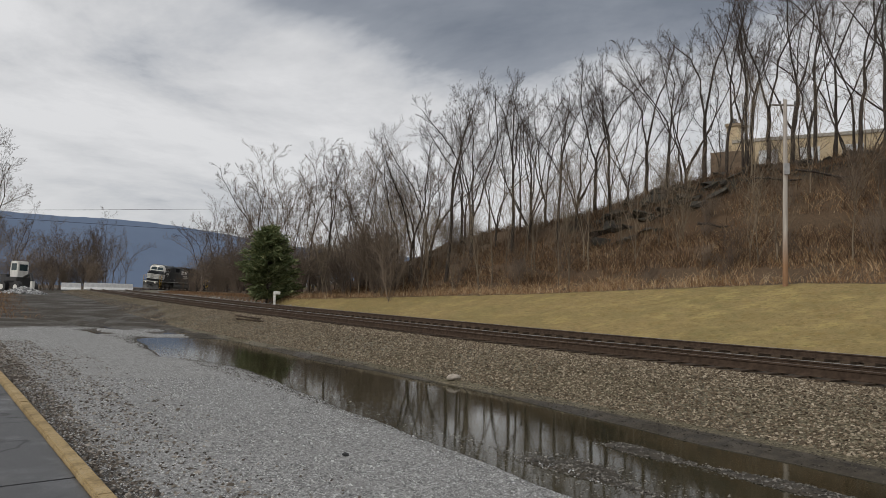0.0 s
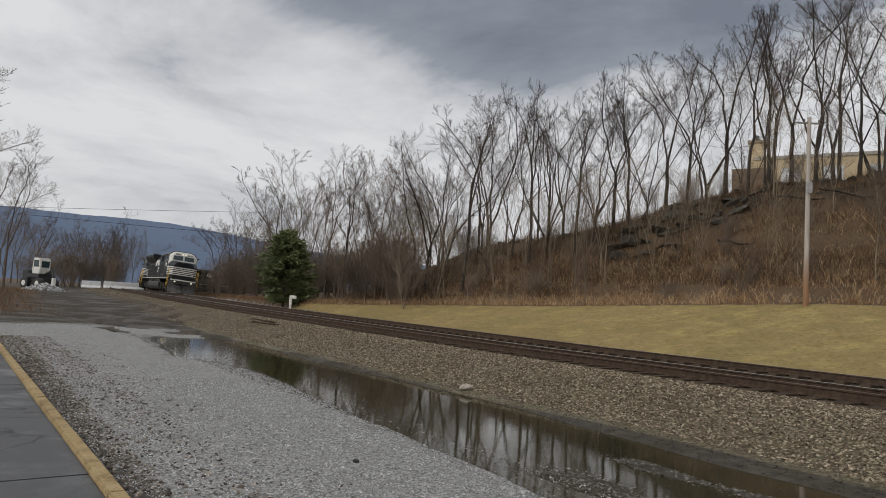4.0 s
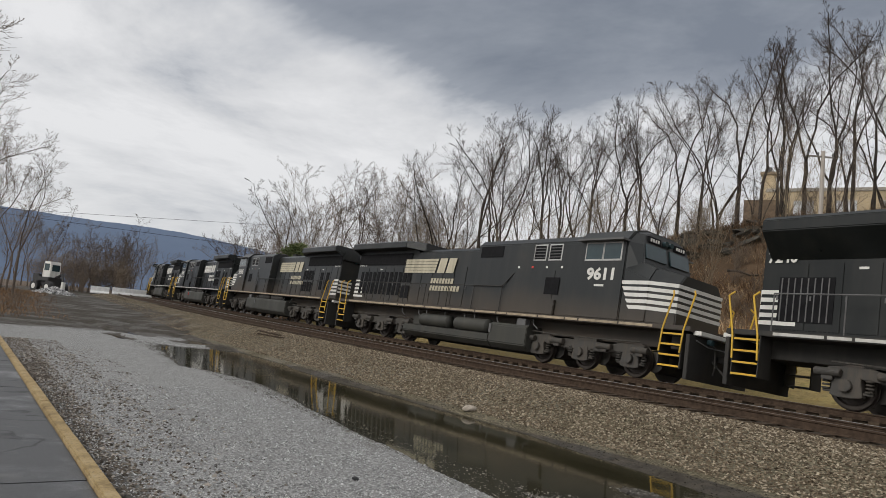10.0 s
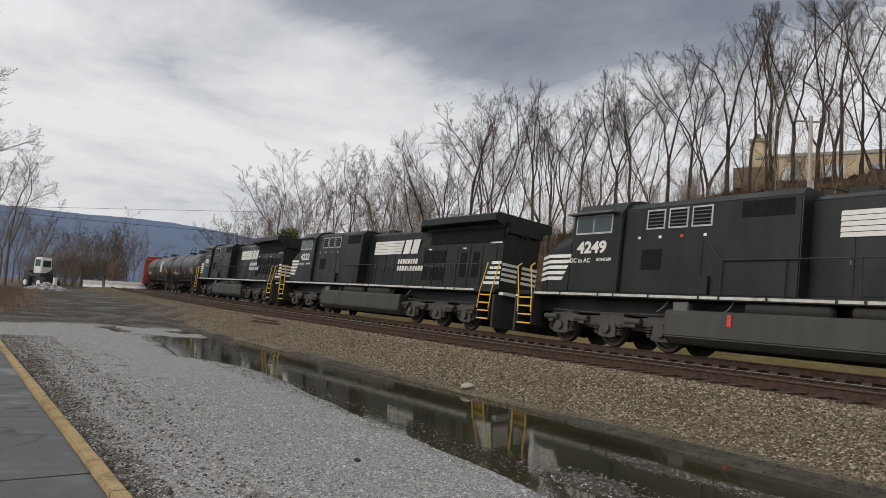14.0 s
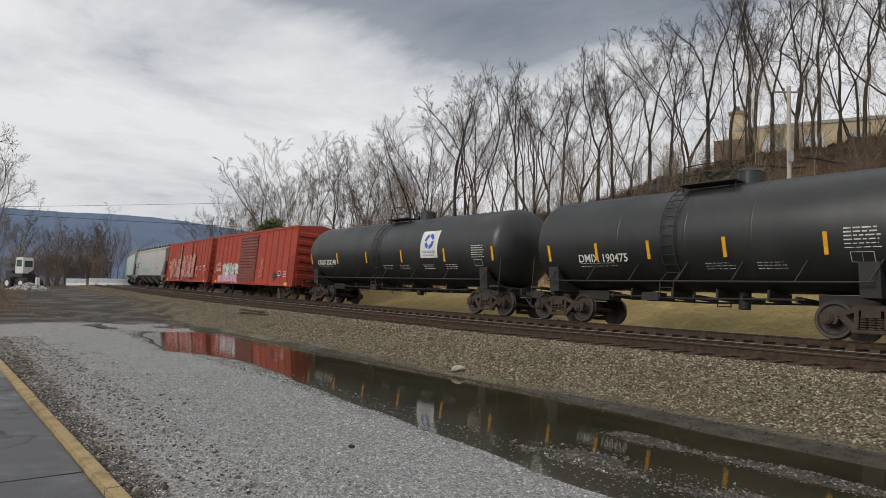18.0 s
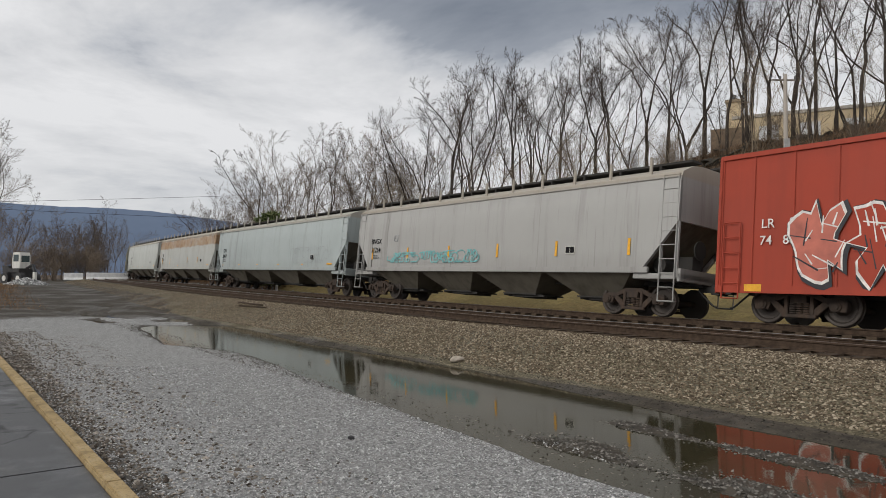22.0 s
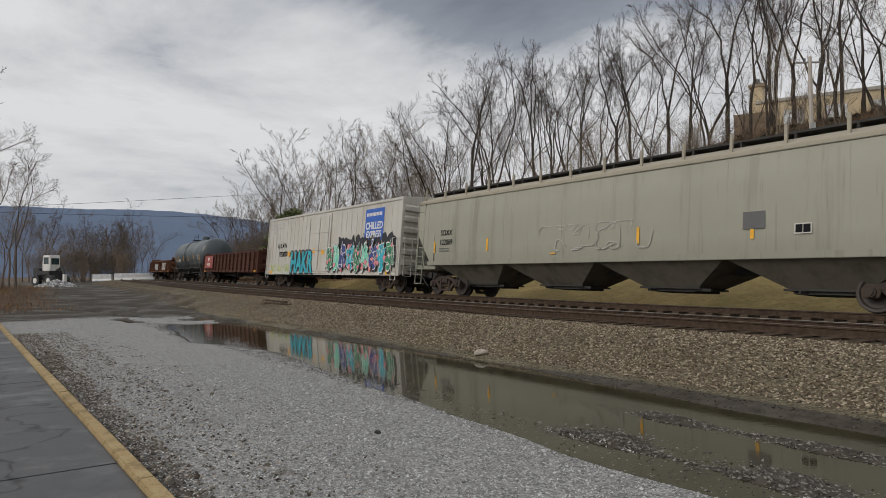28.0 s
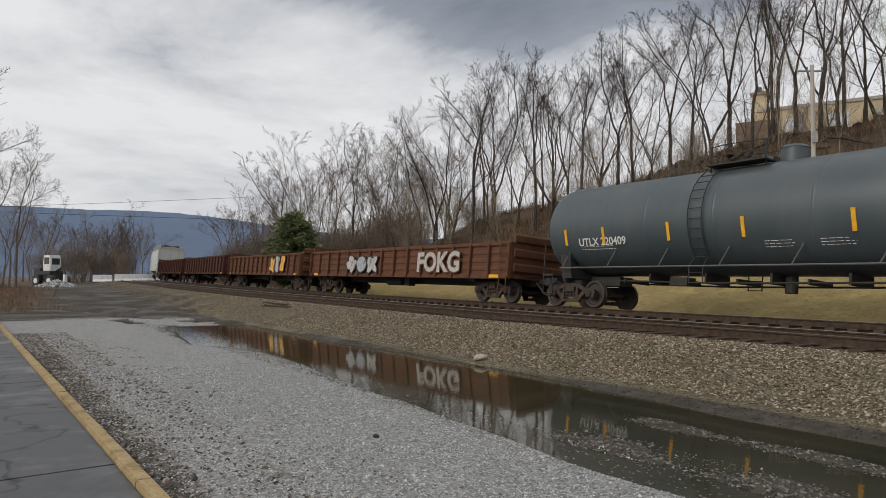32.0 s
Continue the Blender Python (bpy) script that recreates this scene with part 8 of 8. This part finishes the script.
def build_pavement():
    m = Mat("asphalt", 0.85)
    n = m.noise(120, 3, 0.7)
    col = m.ramp(n, (0.3, (0.026, 0.027, 0.029)), (0.75, (0.115, 0.117, 0.12)))
    wet = m.grey(m.noise(0.55, 5, 0.6), 0.5, 0.6)
    col = m.mix(m.math("MULTIPLY", wet, 0.55), col, (0.022, 0.023, 0.025))
    path = m.noise(0.42, 4, 0.5)
    crack = m.math("SUBTRACT", 1.0, m.grey(m.math("ABSOLUTE", m.math("SUBTRACT", path, 0.5)), 0.002, 0.008))
    col = m.mix(m.math("MULTIPLY", crack, 0.9), col, (0.008, 0.008, 0.008))
    col = m.mix(m.grey(m.noise(2.5, 6, 0.7), 0.55, 0.7, 0, 0.5), col, (0.11, 0.105, 0.10))
    m.colour(col)
    m.b.inputs["Specular IOR Level"].default_value = 0.5
    m.rough(m.math("SUBTRACT", 0.62, m.math("MULTIPLY", wet, 0.30)))
    m.bump(n, 0.35, 0.008)
    d = (KERB_B - KERB_A) / np.linalg.norm(KERB_B - KERB_A)
    w = np.array([-d[1], d[0]])
    root = tagged(new("pavement"), "worn dark asphalt pavement with cracks and damp patches", "pavement", kind="structure")
    total = float(np.linalg.norm(KERB_B - KERB_A))
    cuts = [0.0, 5.2, 10.75, 13.4, 16.6, 20.5, 25.0, 30.0, total]
    for i, (a, b) in enumerate(zip(cuts[:-1], cuts[1:])):
        for c0, c1 in ((0.135, 2.05), (2.06, 5.5), (5.51, 16.0)):
            p = [KERB_A + d * (a + 0.008) + w * c0, KERB_A + d * (b - 0.008) + w * c0, KERB_A + d * (b - 0.008) + w * c1, KERB_A + d * (a + 0.008) + w * c1]
            z = 0.15 + 0.004 * ((i * 7 + int(c0)) % 3)
            v = [(q[0], q[1], z) for q in p] + [(q[0], q[1], z - 0.14) for q in p]
            part("slab", mesh_from("slab", v, [(0, 1, 2, 3), (4, 7, 6, 5), (0, 4, 5, 1), (1, 5, 6, 2), (2, 6, 7, 3), (3, 7, 4, 0)], m.m), None, root)
    k = Mat("kerb_timber", 0.8)
    g = k.noise(3.5, 5, 0.65)
    c = k.ramp(g, (0.25, (0.15, 0.105, 0.05)), (0.5, (0.34, 0.25, 0.125)), (0.9, (0.48, 0.39, 0.25)))
    k.colour(k.mix(k.grey(k.noise(45, 4, 0.7), 0.5, 0.7, 0, 0.75), c, (0.12, 0.095, 0.07)))
    k.bump(g, 0.4, 0.01)
    kerb = tagged(new("kerb"), "worn yellow-painted kerb edging beside the pavement", "kerb", kind="structure")
    n = int(total / 2.4)
    for i in range(n):
        a, b = KERB_A + d * (total * i / n + 0.001), KERB_A + d * (total * (i + 1) / n - 0.001)
        bm = bmesh.new()
        z1 = 0.205 + 0.004 * math.sin(i * 2.3)
        top = [a, b, b + w * 0.128, a + w * 0.128]
        vs = [bm.verts.new((q[0], q[1], zz)) for zz in (0.0, z1) for q in top]
        for f in ((3, 2, 1, 0), (4, 5, 6, 7), (0, 1, 5, 4), (1, 2, 6, 5), (2, 3, 7, 6), (3, 0, 4, 7)):
            bm.faces.new([vs[j] for j in f])
        bmesh.ops.bevel(bm, geom=bm.edges[:], offset=0.014, segments=2, affect="EDGES")
        part("kerb_block", bm, k.m, kerb)


build_pavement()


def rock(name, x, y, r, mat, label, seed, flat=0.6):
    rng = random.Random(seed)
    bm = bmesh.new()
    bmesh.ops.create_icosphere(bm, subdivisions=2, radius=r)
    for v in bm.verts:
        k = 1 + 0.28 * noise.noise(v.co / r * 1.3 + Vector((seed, 0, 0))) + rng.uniform(-0.04, 0.04)
        v.co = Vector((v.co.x * k * 1.25, v.co.y * k, v.co.z * k * flat))
    ob = part(name, bm, mat)
    ob.matrix_basis = pose(x, y, place_z(x, y) + r * flat * 0.55, 0, 0, rng.uniform(0, 360))
    return tagged(ob, label, "stone")


def ledge_block(x, y, r, mat, label, seed):
    """A broken slab of ledge: the hull of a few scattered points, half buried."""
    rng = random.Random(seed)
    bm = bmesh.new()
    for k in range(13):
        bm.verts.new((rng.uniform(-1.5, 1.5) * r, rng.uniform(-0.9, 0.9) * r, rng.uniform(-0.5, 0.5) * r))
    got = bmesh.ops.convex_hull(bm, input=bm.verts)
    bmesh.ops.delete(bm, geom=[v for v in got["geom_interior"] if isinstance(v, bmesh.types.BMVert)], context="VERTS")
    bmesh.ops.bevel(bm, geom=bm.edges[:], offset=0.02 * r, segments=1, affect="EDGES")
    ob = part("ledge_rock", bm, mat)
    ob.matrix_basis = pose(x, y, place_z(x, y) + 0.05 * r, rng.uniform(-12, 12), rng.uniform(-14, 14), rng.uniform(-40, 40))
    return tagged(ob, label, "stone", "ledge rocks")


rock("boulder", 0.3, 14.3, 0.125, plain("pale_stone", (0.34, 0.30, 0.25), 0.9, 0, 0.35, 9), "pale rounded stone at the ballast's foot", 3)
rock("stone", -0.95, 7.27, 0.035, plain("black_stone", (0.012, 0.012, 0.013), 0.7), "small black lump lying on the gravel", 5)

# ---- pole, building, evergreen, barriers, loader ----


def build_pole():
    x, y = 15.3, 30.4
    z = place_z(x, y)
    root = tagged(new("utility_pole"), "weathered pale wooden utility pole with a small crossarm", "utility pole")
    root.location = (x, y, z)
    m = Mat("pole_wood", 0.9)
    n = m.noise(4, 5, 0.6, (3, 3, 0.2))
    sep = m.n.new("ShaderNodeSeparateXYZ")
    m.l.new(m.co.outputs["Object"], sep.inputs[0])
    c = m.ramp(n, (0.3, (0.30, 0.27, 0.24)), (0.8, (0.50, 0.46, 0.41)))
    low = m.ramp(n, (0.3, (0.20, 0.11, 0.06)), (0.8, (0.36, 0.22, 0.13)))
    m.colour(m.mix(m.grey(sep.outputs[2], 0.9, 2.6, 1.0, 0.0), c, low))
    g = Geo()
    g.tube((0, 0, -0.3), (0.02, 0, 8.45), 0.116, 16, 0.082)
    put("pole", g, m.m, root, "", True)
    put("crossarm", Geo().box(-0.6, 0.5, -0.035, 0.035, 8.16, 8.23), plain("grey_wood", (0.22, 0.2, 0.18), 0.9), root, "thin grey crossarm", False, 0.01)
    for dx in (-0.65, -0.2, 0.45):
        put("insulator", Geo().tube((dx, 0, 8.24), (dx, 0, 8.38), 0.04, 8), GREY_DARK, root)
    put("fascia_box", Geo().box(-0.11, 0.11, -0.20, -0.09, 5.0, 5.5), plain("grey_box", (0.3, 0.3, 0.3), 0.6), root, "small grey box")


build_pole()


def build_house():
    root = tagged(new("brick_building"), "long tan brick building above the bank with pale windows", "building")
    a, b = np.array([31.5, 74.0]), np.array([66.0, 54.5])
    d = (b - a) / np.linalg.norm(b - a)
    ang = math.degrees(math.atan2(d[1], d[0]))
    root.matrix_basis = pose(a[0], a[1], 10.0, 0, 0, ang)
    L = float(np.linalg.norm(b - a))
    m = Mat("tan_brick", 0.9)
    br = m.n.new("ShaderNodeTexBrick")
    for k, v in (("Color1", (0.58, 0.45, 0.27, 1)), ("Color2", (0.66, 0.53, 0.34, 1)), ("Mortar", (0.56, 0.50, 0.41, 1))):
        br.inputs[k].default_value = v
    br.inputs["Scale"].default_value = 4.0
    mp = m.n.new("ShaderNodeMapping")
    mp.inputs["Rotation"].default_value = (radians(90), 0, 0)
    m.l.new(m.co.outputs["Object"], mp.inputs[0])
    m.l.new(mp.outputs[0], br.inputs["Vector"])
    m.colour(m.mix(m.grey(m.noise(0.5, 5), 0.4, 0.7, 0, 0.5), br.outputs[0], (0.40, 0.30, 0.19)))
    brick = m.m
    put("wall", Geo().box(0, L, 0, 11, 0, 9.6), brick, root, "tan brick wall")
    put("parapet", Geo().box(-0.1, L + 0.1, -0.12, 11.1, 9.6, 9.95), plain("coping", (0.40, 0.37, 0.32), 0.8), root, "pale stone coping")
    put("roof", Geo().box(0.1, L - 0.1, 0.1, 10.9, 9.55, 9.62), GREY_DARK, root)
    put("stair_tower", Geo().box(-2.2, 1.2, -0.6, 3.5, 0, 8.6), plain("brown_brick", (0.20, 0.145, 0.10), 0.9, 0, 0.3, 3), root, "darker brick tower at the end")
    ch = put("chimney", Geo().box(-0.75, 0.6, 0.9, 2.3, 8.6, 12.0), brick, root, "square brick chimney", False, 0.04)
    put("chimney_cap", Geo().box(-0.88, 0.73, 0.77, 2.43, 11.75, 12.05), plain("stone_cap", (0.32, 0.25, 0.17), 0.9), ch)
    put("flue", Geo().tube((-0.07, 1.6, 12.05), (-0.07, 1.6, 12.7), 0.3, 12), GREY_DARK, ch)
    white = plain("window_white", (0.62, 0.63, 0.64), 0.5)
    k = 0
    x = 2.6
    while x < L - 2.5:
        put("pilaster", Geo().box(x - 0.95, x - 0.6, -0.14, 0.0, 0, 9.5), brick, root)
        for z in (1.0, 5.6):
            w = put("window", Geo().box(x, x + 1.9, -0.05, 0.04, z, z + 3.0), white, root, "pale boarded window")
            put("pane", Geo().box(x + 0.12, x + 0.9, -0.07, -0.052, z + 0.15, z + 1.4), GLASS, w, "dark glass")
            put("pane", Geo().box(x + 1.0, x + 1.78, -0.07, -0.052, z + 0.15, z + 1.4), GLASS, w, "dark glass")
            put("sill", Geo().box(x - 0.1, x + 2.0, -0.2, 0.0, z - 0.15, z), white, w)
        if k == 1:
            put("air_conditioner", Geo().box(x + 0.4, x + 1.2, -0.5, -0.07, 5.7, 6.2), GREY_DARK, root, "dark window unit", False, 0.03)
        x += 3.9
        k += 1


build_house()


def build_evergreen():
    rng = random.Random(9)
    x, y = 57 * math.sin(radians(-14.3)), 57 * math.cos(radians(-14.3))
    root = tagged(new("evergreen_tree"), "dense dark green conifer beside the track", "evergreen tree")
    root.location = (x, y, place_z(x, y) - 0.1)
    H = 6.4
    put("trunk", Geo().tube((0, 0, -0.3), (0, 0, H * 0.97), 0.13, 8, 0.02), MAT_BARK, root, "", True)
    tw = Twigs()
    needles_v, needles_f = [], []
    for i in range(210):
        t = rng.random() ** 0.8
        z = 0.35 + t * (H - 0.6)
        reach = (2.75 * (1 - t) ** 0.55 * (0.75 + 0.25 * min(1, t * 4)) + 0.15) * rng.uniform(0.5, 1.15)
        a = rng.random() * 6.283
        out = Vector((math.cos(a), math.sin(a), 0))
        pts = [Vector((0, 0, z)), out * reach * 0.5 + Vector((0, 0, z + 0.08)), out * reach + Vector((0, 0, z + 0.16 * reach))]
        tw.limb(pts, [0.03, 0.02, 0.006], 3)
        for j in range(int(20 + 42 * reach)):
            u = 0.25 + 0.75 * rng.random()
            p = pts[0].lerp(pts[2], u) + Vector((rng.gauss(0, 0.14), rng.gauss(0, 0.14), rng.gauss(0.02, 0.10)))
            w = (out + Vector((rng.gauss(0, 0.6), rng.gauss(0, 0.6), rng.gauss(0.25, 0.4)))).normalized() * rng.uniform(0.2, 0.42)
            sd = w.cross(Vector((rng.gauss(0, 1), rng.gauss(0, 1), 1))).normalized() * 0.055
            b = len(needles_v)
            needles_v += [p - sd, p + sd, p + w + sd * 0.4, p + w - sd * 0.4]
            needles_f.append((b, b + 1, b + 2, b + 3))
    part("branches", tw.mesh("branches", MAT_BARK), None, root)["kind"] = "stuff"
    m = Mat("conifer_needles", 0.9)
    m.colour(m.ramp(m.island(), (0.0, (0.085, 0.11, 0.05)), (0.6, (0.155, 0.185, 0.085)), (1.0, (0.27, 0.28, 0.14))))
    part("foliage", mesh_from("foliage", [tuple(v) for v in needles_v], needles_f, m.m), None, root)["kind"] = "stuff"


build_evergreen()


def build_marker():
    p = 51.5 * math.sin(radians(-13.7)), 51.5 * math.cos(radians(-13.7))
    root = tagged(new("marker_post"), "short white trackside marker post with a small plate", "marker post")
    root.location = (p[0], p[1], place_z(*p))
    w = plain("post_white", (0.62, 0.60, 0.55), 0.7)
    put("post", Geo().box(-0.09, 0.09, -0.05, 0.05, -0.2, 0.95), w, root, "", False, 0.01)
    put("plate", Geo().box(-0.05, 0.42, -0.07, -0.04, 0.75, 0.98), w, root)


build_marker()


def build_barriers():
    con = plain("barrier_white", (0.66, 0.66, 0.65), 0.8, 0, 0.15, 2)
    prof = [(-0.42, 0), (0.42, 0), (0.42, 0.12), (0.20, 0.38), (0.14, 1.0), (-0.14, 1.0), (-0.20, 0.38), (-0.42, 0.12)]
    me = Geo().along_x(prof, -1.2, 1.2).done("barrier", con, False, 0.02)
    a, b = (-52.5, 96.8), (-46.8, 99.6)
    for px in (122, 161, 176, 190, 204, 216):
        az = math.atan((px - 784) / 1207) + radians(0.3)
        r = 108 + 0.06 * (px - 122)
        x, y = r * math.sin(az), r * math.cos(az)
        ob = new("barrier", me)
        ob.matrix_basis = pose(x, y, place_z(x, y) - 0.03, 0, 0, 28)
        tagged(ob, "white concrete barrier at the far end of the lot", "barrier", "white barriers")


build_barriers()


def build_loader():
    az = math.atan((34 - 784) / 1207) + radians(0.1)
    r = 88
    x, y = r * math.sin(az), r * math.cos(az)
    root = tagged(new("log_loader"), "parked black grapple loader with a tall white cab", "loader")
    root.matrix_basis = pose(x, y, place_z(x, y), 0, 0, -24)
    black = paint("loader_black", (0.02, 0.02, 0.022), 0.6)
    put("chassis", Geo().box(-1.6, 1.5, -0.6, 0.6, 0.7, 1.25).box(-1.0, 0.9, -0.85, 0.85, 1.25, 1.7), black, root, "", False, 0.04)
    cab = put("cab", Geo().along_y([(-0.65, 1.7), (0.65, 1.7), (0.68, 2.6), (0.58, 3.45), (-0.55, 3.45), (-0.68, 2.4)], -0.6, 0.6), WHITE, root, "boxy white operator cab", False, 0.04)
    put("window", Geo().box(-0.42, 0.42, -0.62, -0.6, 2.45, 3.2), GLASS, cab, "dark cab window")
    put("window", Geo().box(0.66, 0.70, -0.45, 0.45, 2.4, 3.1), GLASS, cab, "dark cab window")
    for dx in (-1.15, 1.1):
        for s in (-1, 1):
            w = put("wheel", Geo().tube((dx, s * 0.65, 0.62), (dx, s * 1.1, 0.62), 0.62, 20), black, root, "large rubber tyre")
            put("rim", Geo().tube((dx, s * 1.1, 0.62), (dx, s * 1.13, 0.62), 0.3, 14), WHITE, w)
    put("boom", Geo().pipe([(0.9, 0, 1.7), (1.9, 0, 2.1), (2.3, 0, 1.2)], 0.14, 8), black, root, "folded loader boom")
    put("outrigger", Geo().box(2.15, 2.45, -0.15, 0.15, 0.05, 1.3), WHITE, root, "white outrigger leg")
    put("engine_cover", Geo().box(-2.1, -1.0, -0.7, 0.7, 1.2, 2.0), black, root, "", False, 0.05)
    # gravel heap before it
    rng = np.random.RandomState(3)
    n = 900
    a, q = rng.uniform(0, 6.28, n), rng.uniform(0, 1, n) ** 0.5
    hx, hy = x + 3.2, y - 4.2
    gx, gy = hx + 2.2 * q * np.cos(a), hy + 1.6 * q * np.sin(a)
    scatter_stones("gravel_heap", gx, gy, place_z(hx, hy) + 0.75 * (1 - q), rng.uniform(0.10, 0.22, n), MAT_PEBBLE, "low heap of pale gravel", 14)


build_loader()


def build_wires():
    for k, (z0, z1) in enumerate(((12.9, 25.6), (18.8, 15.0))):
        pts = []
        for i in range(25):
            t = i / 24
            p = Vector((-190 + 200 * t, 130 + 45 * t, z0 + (z1 - z0) * t - 2.2 * 4 * t * (1 - t) * 0.4))
            pts.append(p)
        tw = Twigs()
        tw.limb(pts, [0.035] * 25, 4)
        tagged(new("power_line", tw.mesh("power_line", NEAR_BLACK)), "thin dark overhead power line", "power line", "overhead lines")


build_wires()


def build_bank_clutter():
    """Fallen logs and ledge rock on the slope."""
    rng = random.Random(17)
    for i in range(3):
        a, r = radians(rng.uniform(18, 36)), rng.uniform(41, 46)
        x, y = r * math.sin(a), r * math.cos(a)
        L = rng.uniform(2.0, 5.5)
        g = Geo()
        n = 5
        pts = [Vector((L * (k / n - 0.5), 0.15 * math.sin(k * 1.3), 0.08 * math.sin(k * 2.1))) for k in range(n + 1)]
        tw = Twigs()
        tw.limb(pts, [rng.uniform(0.05, 0.09) * (1 - 0.1 * k) for k in range(n + 1)], 7)
        ob = new("fallen_log", tw.mesh("fallen_log", MAT_BARK))
        ob.matrix_basis = pose(x, y, place_z(x, y) + 0.12, 0, rng.uniform(-8, 8), rng.uniform(-35, 25))
        tagged(ob, "grey weathered log lying on the leafy bank", "log", "fallen logs")
    m = Mat("ledge_rock", 0.95)
    big = m.noise(2.2, 6, 0.7)
    c = m.ramp(big, (0.3, (0.022, 0.02, 0.017)), (0.55, (0.07, 0.063, 0.053)), (0.8, (0.17, 0.16, 0.14)))
    m.colour(m.mix(m.grey(m.noise(5, 5, 0.7), 0.55, 0.7, 0, 0.6), c, (0.055, 0.062, 0.032)))
    m.bump(big, 0.6, 0.06)
    for i in range(120):
        a, r = radians(rng.uniform(13, 37)), rng.uniform(46.5, 52.5)
        ledge_block(r * math.sin(a), r * math.cos(a), rng.uniform(0.25, 0.7) * (1.5 if i % 9 == 0 else 1), m.m, "dark lichen-spotted slab of ledge rock in the bank", 50 + i)
    for s, lat, turn, L in ((-27.5, 7.4, 4, 2.4), (-28.5, 7.1, -3, 3.0)):
        p, d = on_line(s, lat)
        ob = new("old_tie", Geo().box(-L / 2, L / 2, -0.06, 0.06, 0, 0.06).done("old_tie", MAT_TIE, False, 0.01))
        ob.matrix_basis = pose(p[0], p[1], place_z(*p) + 0.01, 0, 0, math.degrees(math.atan2(d[1], d[0])) + turn)
        tagged(ob, "discarded dark timber lying on the ballast", "timber", "discarded timbers")


build_bank_clutter()

# ---- what moves ----


def car_pose(s, bogies):
    """The pose of a car centred at s, carried by bogies that far apart."""
    a, _ = on_line(s + bogies / 2)
    b, _ = on_line(s - bogies / 2)
    d = a - b
    p = (a + b) / 2
    za, zb = float(grade(s + bogies / 2)), float(grade(s - bogies / 2))
    z, tilt = (za + zb) / 2, math.degrees(math.atan2(za - zb, bogies))
    m = pose(p[0], p[1], z - 0.75 * math.sin(CANT), 0, 0, math.degrees(math.atan2(d[1], d[0])))
    return m @ pose(0, 0, 0, 0, -tilt, 0) @ pose(0, 0, 0, -math.degrees(CANT), 0, 0)


def front_at(t):
    return -135.393 + 14.699 * t + 0.02436 * t * t / 2


def motions():
    off = 0.0
    for root, length in CARS:
        rows = []
        for i in range(33):
            s = front_at(i) - off - length / 2
            rows.append((float(i), car_pose(min(max(s, -620), 400), length * 0.66)))
        walk(root, rows)
        off += length


motions()
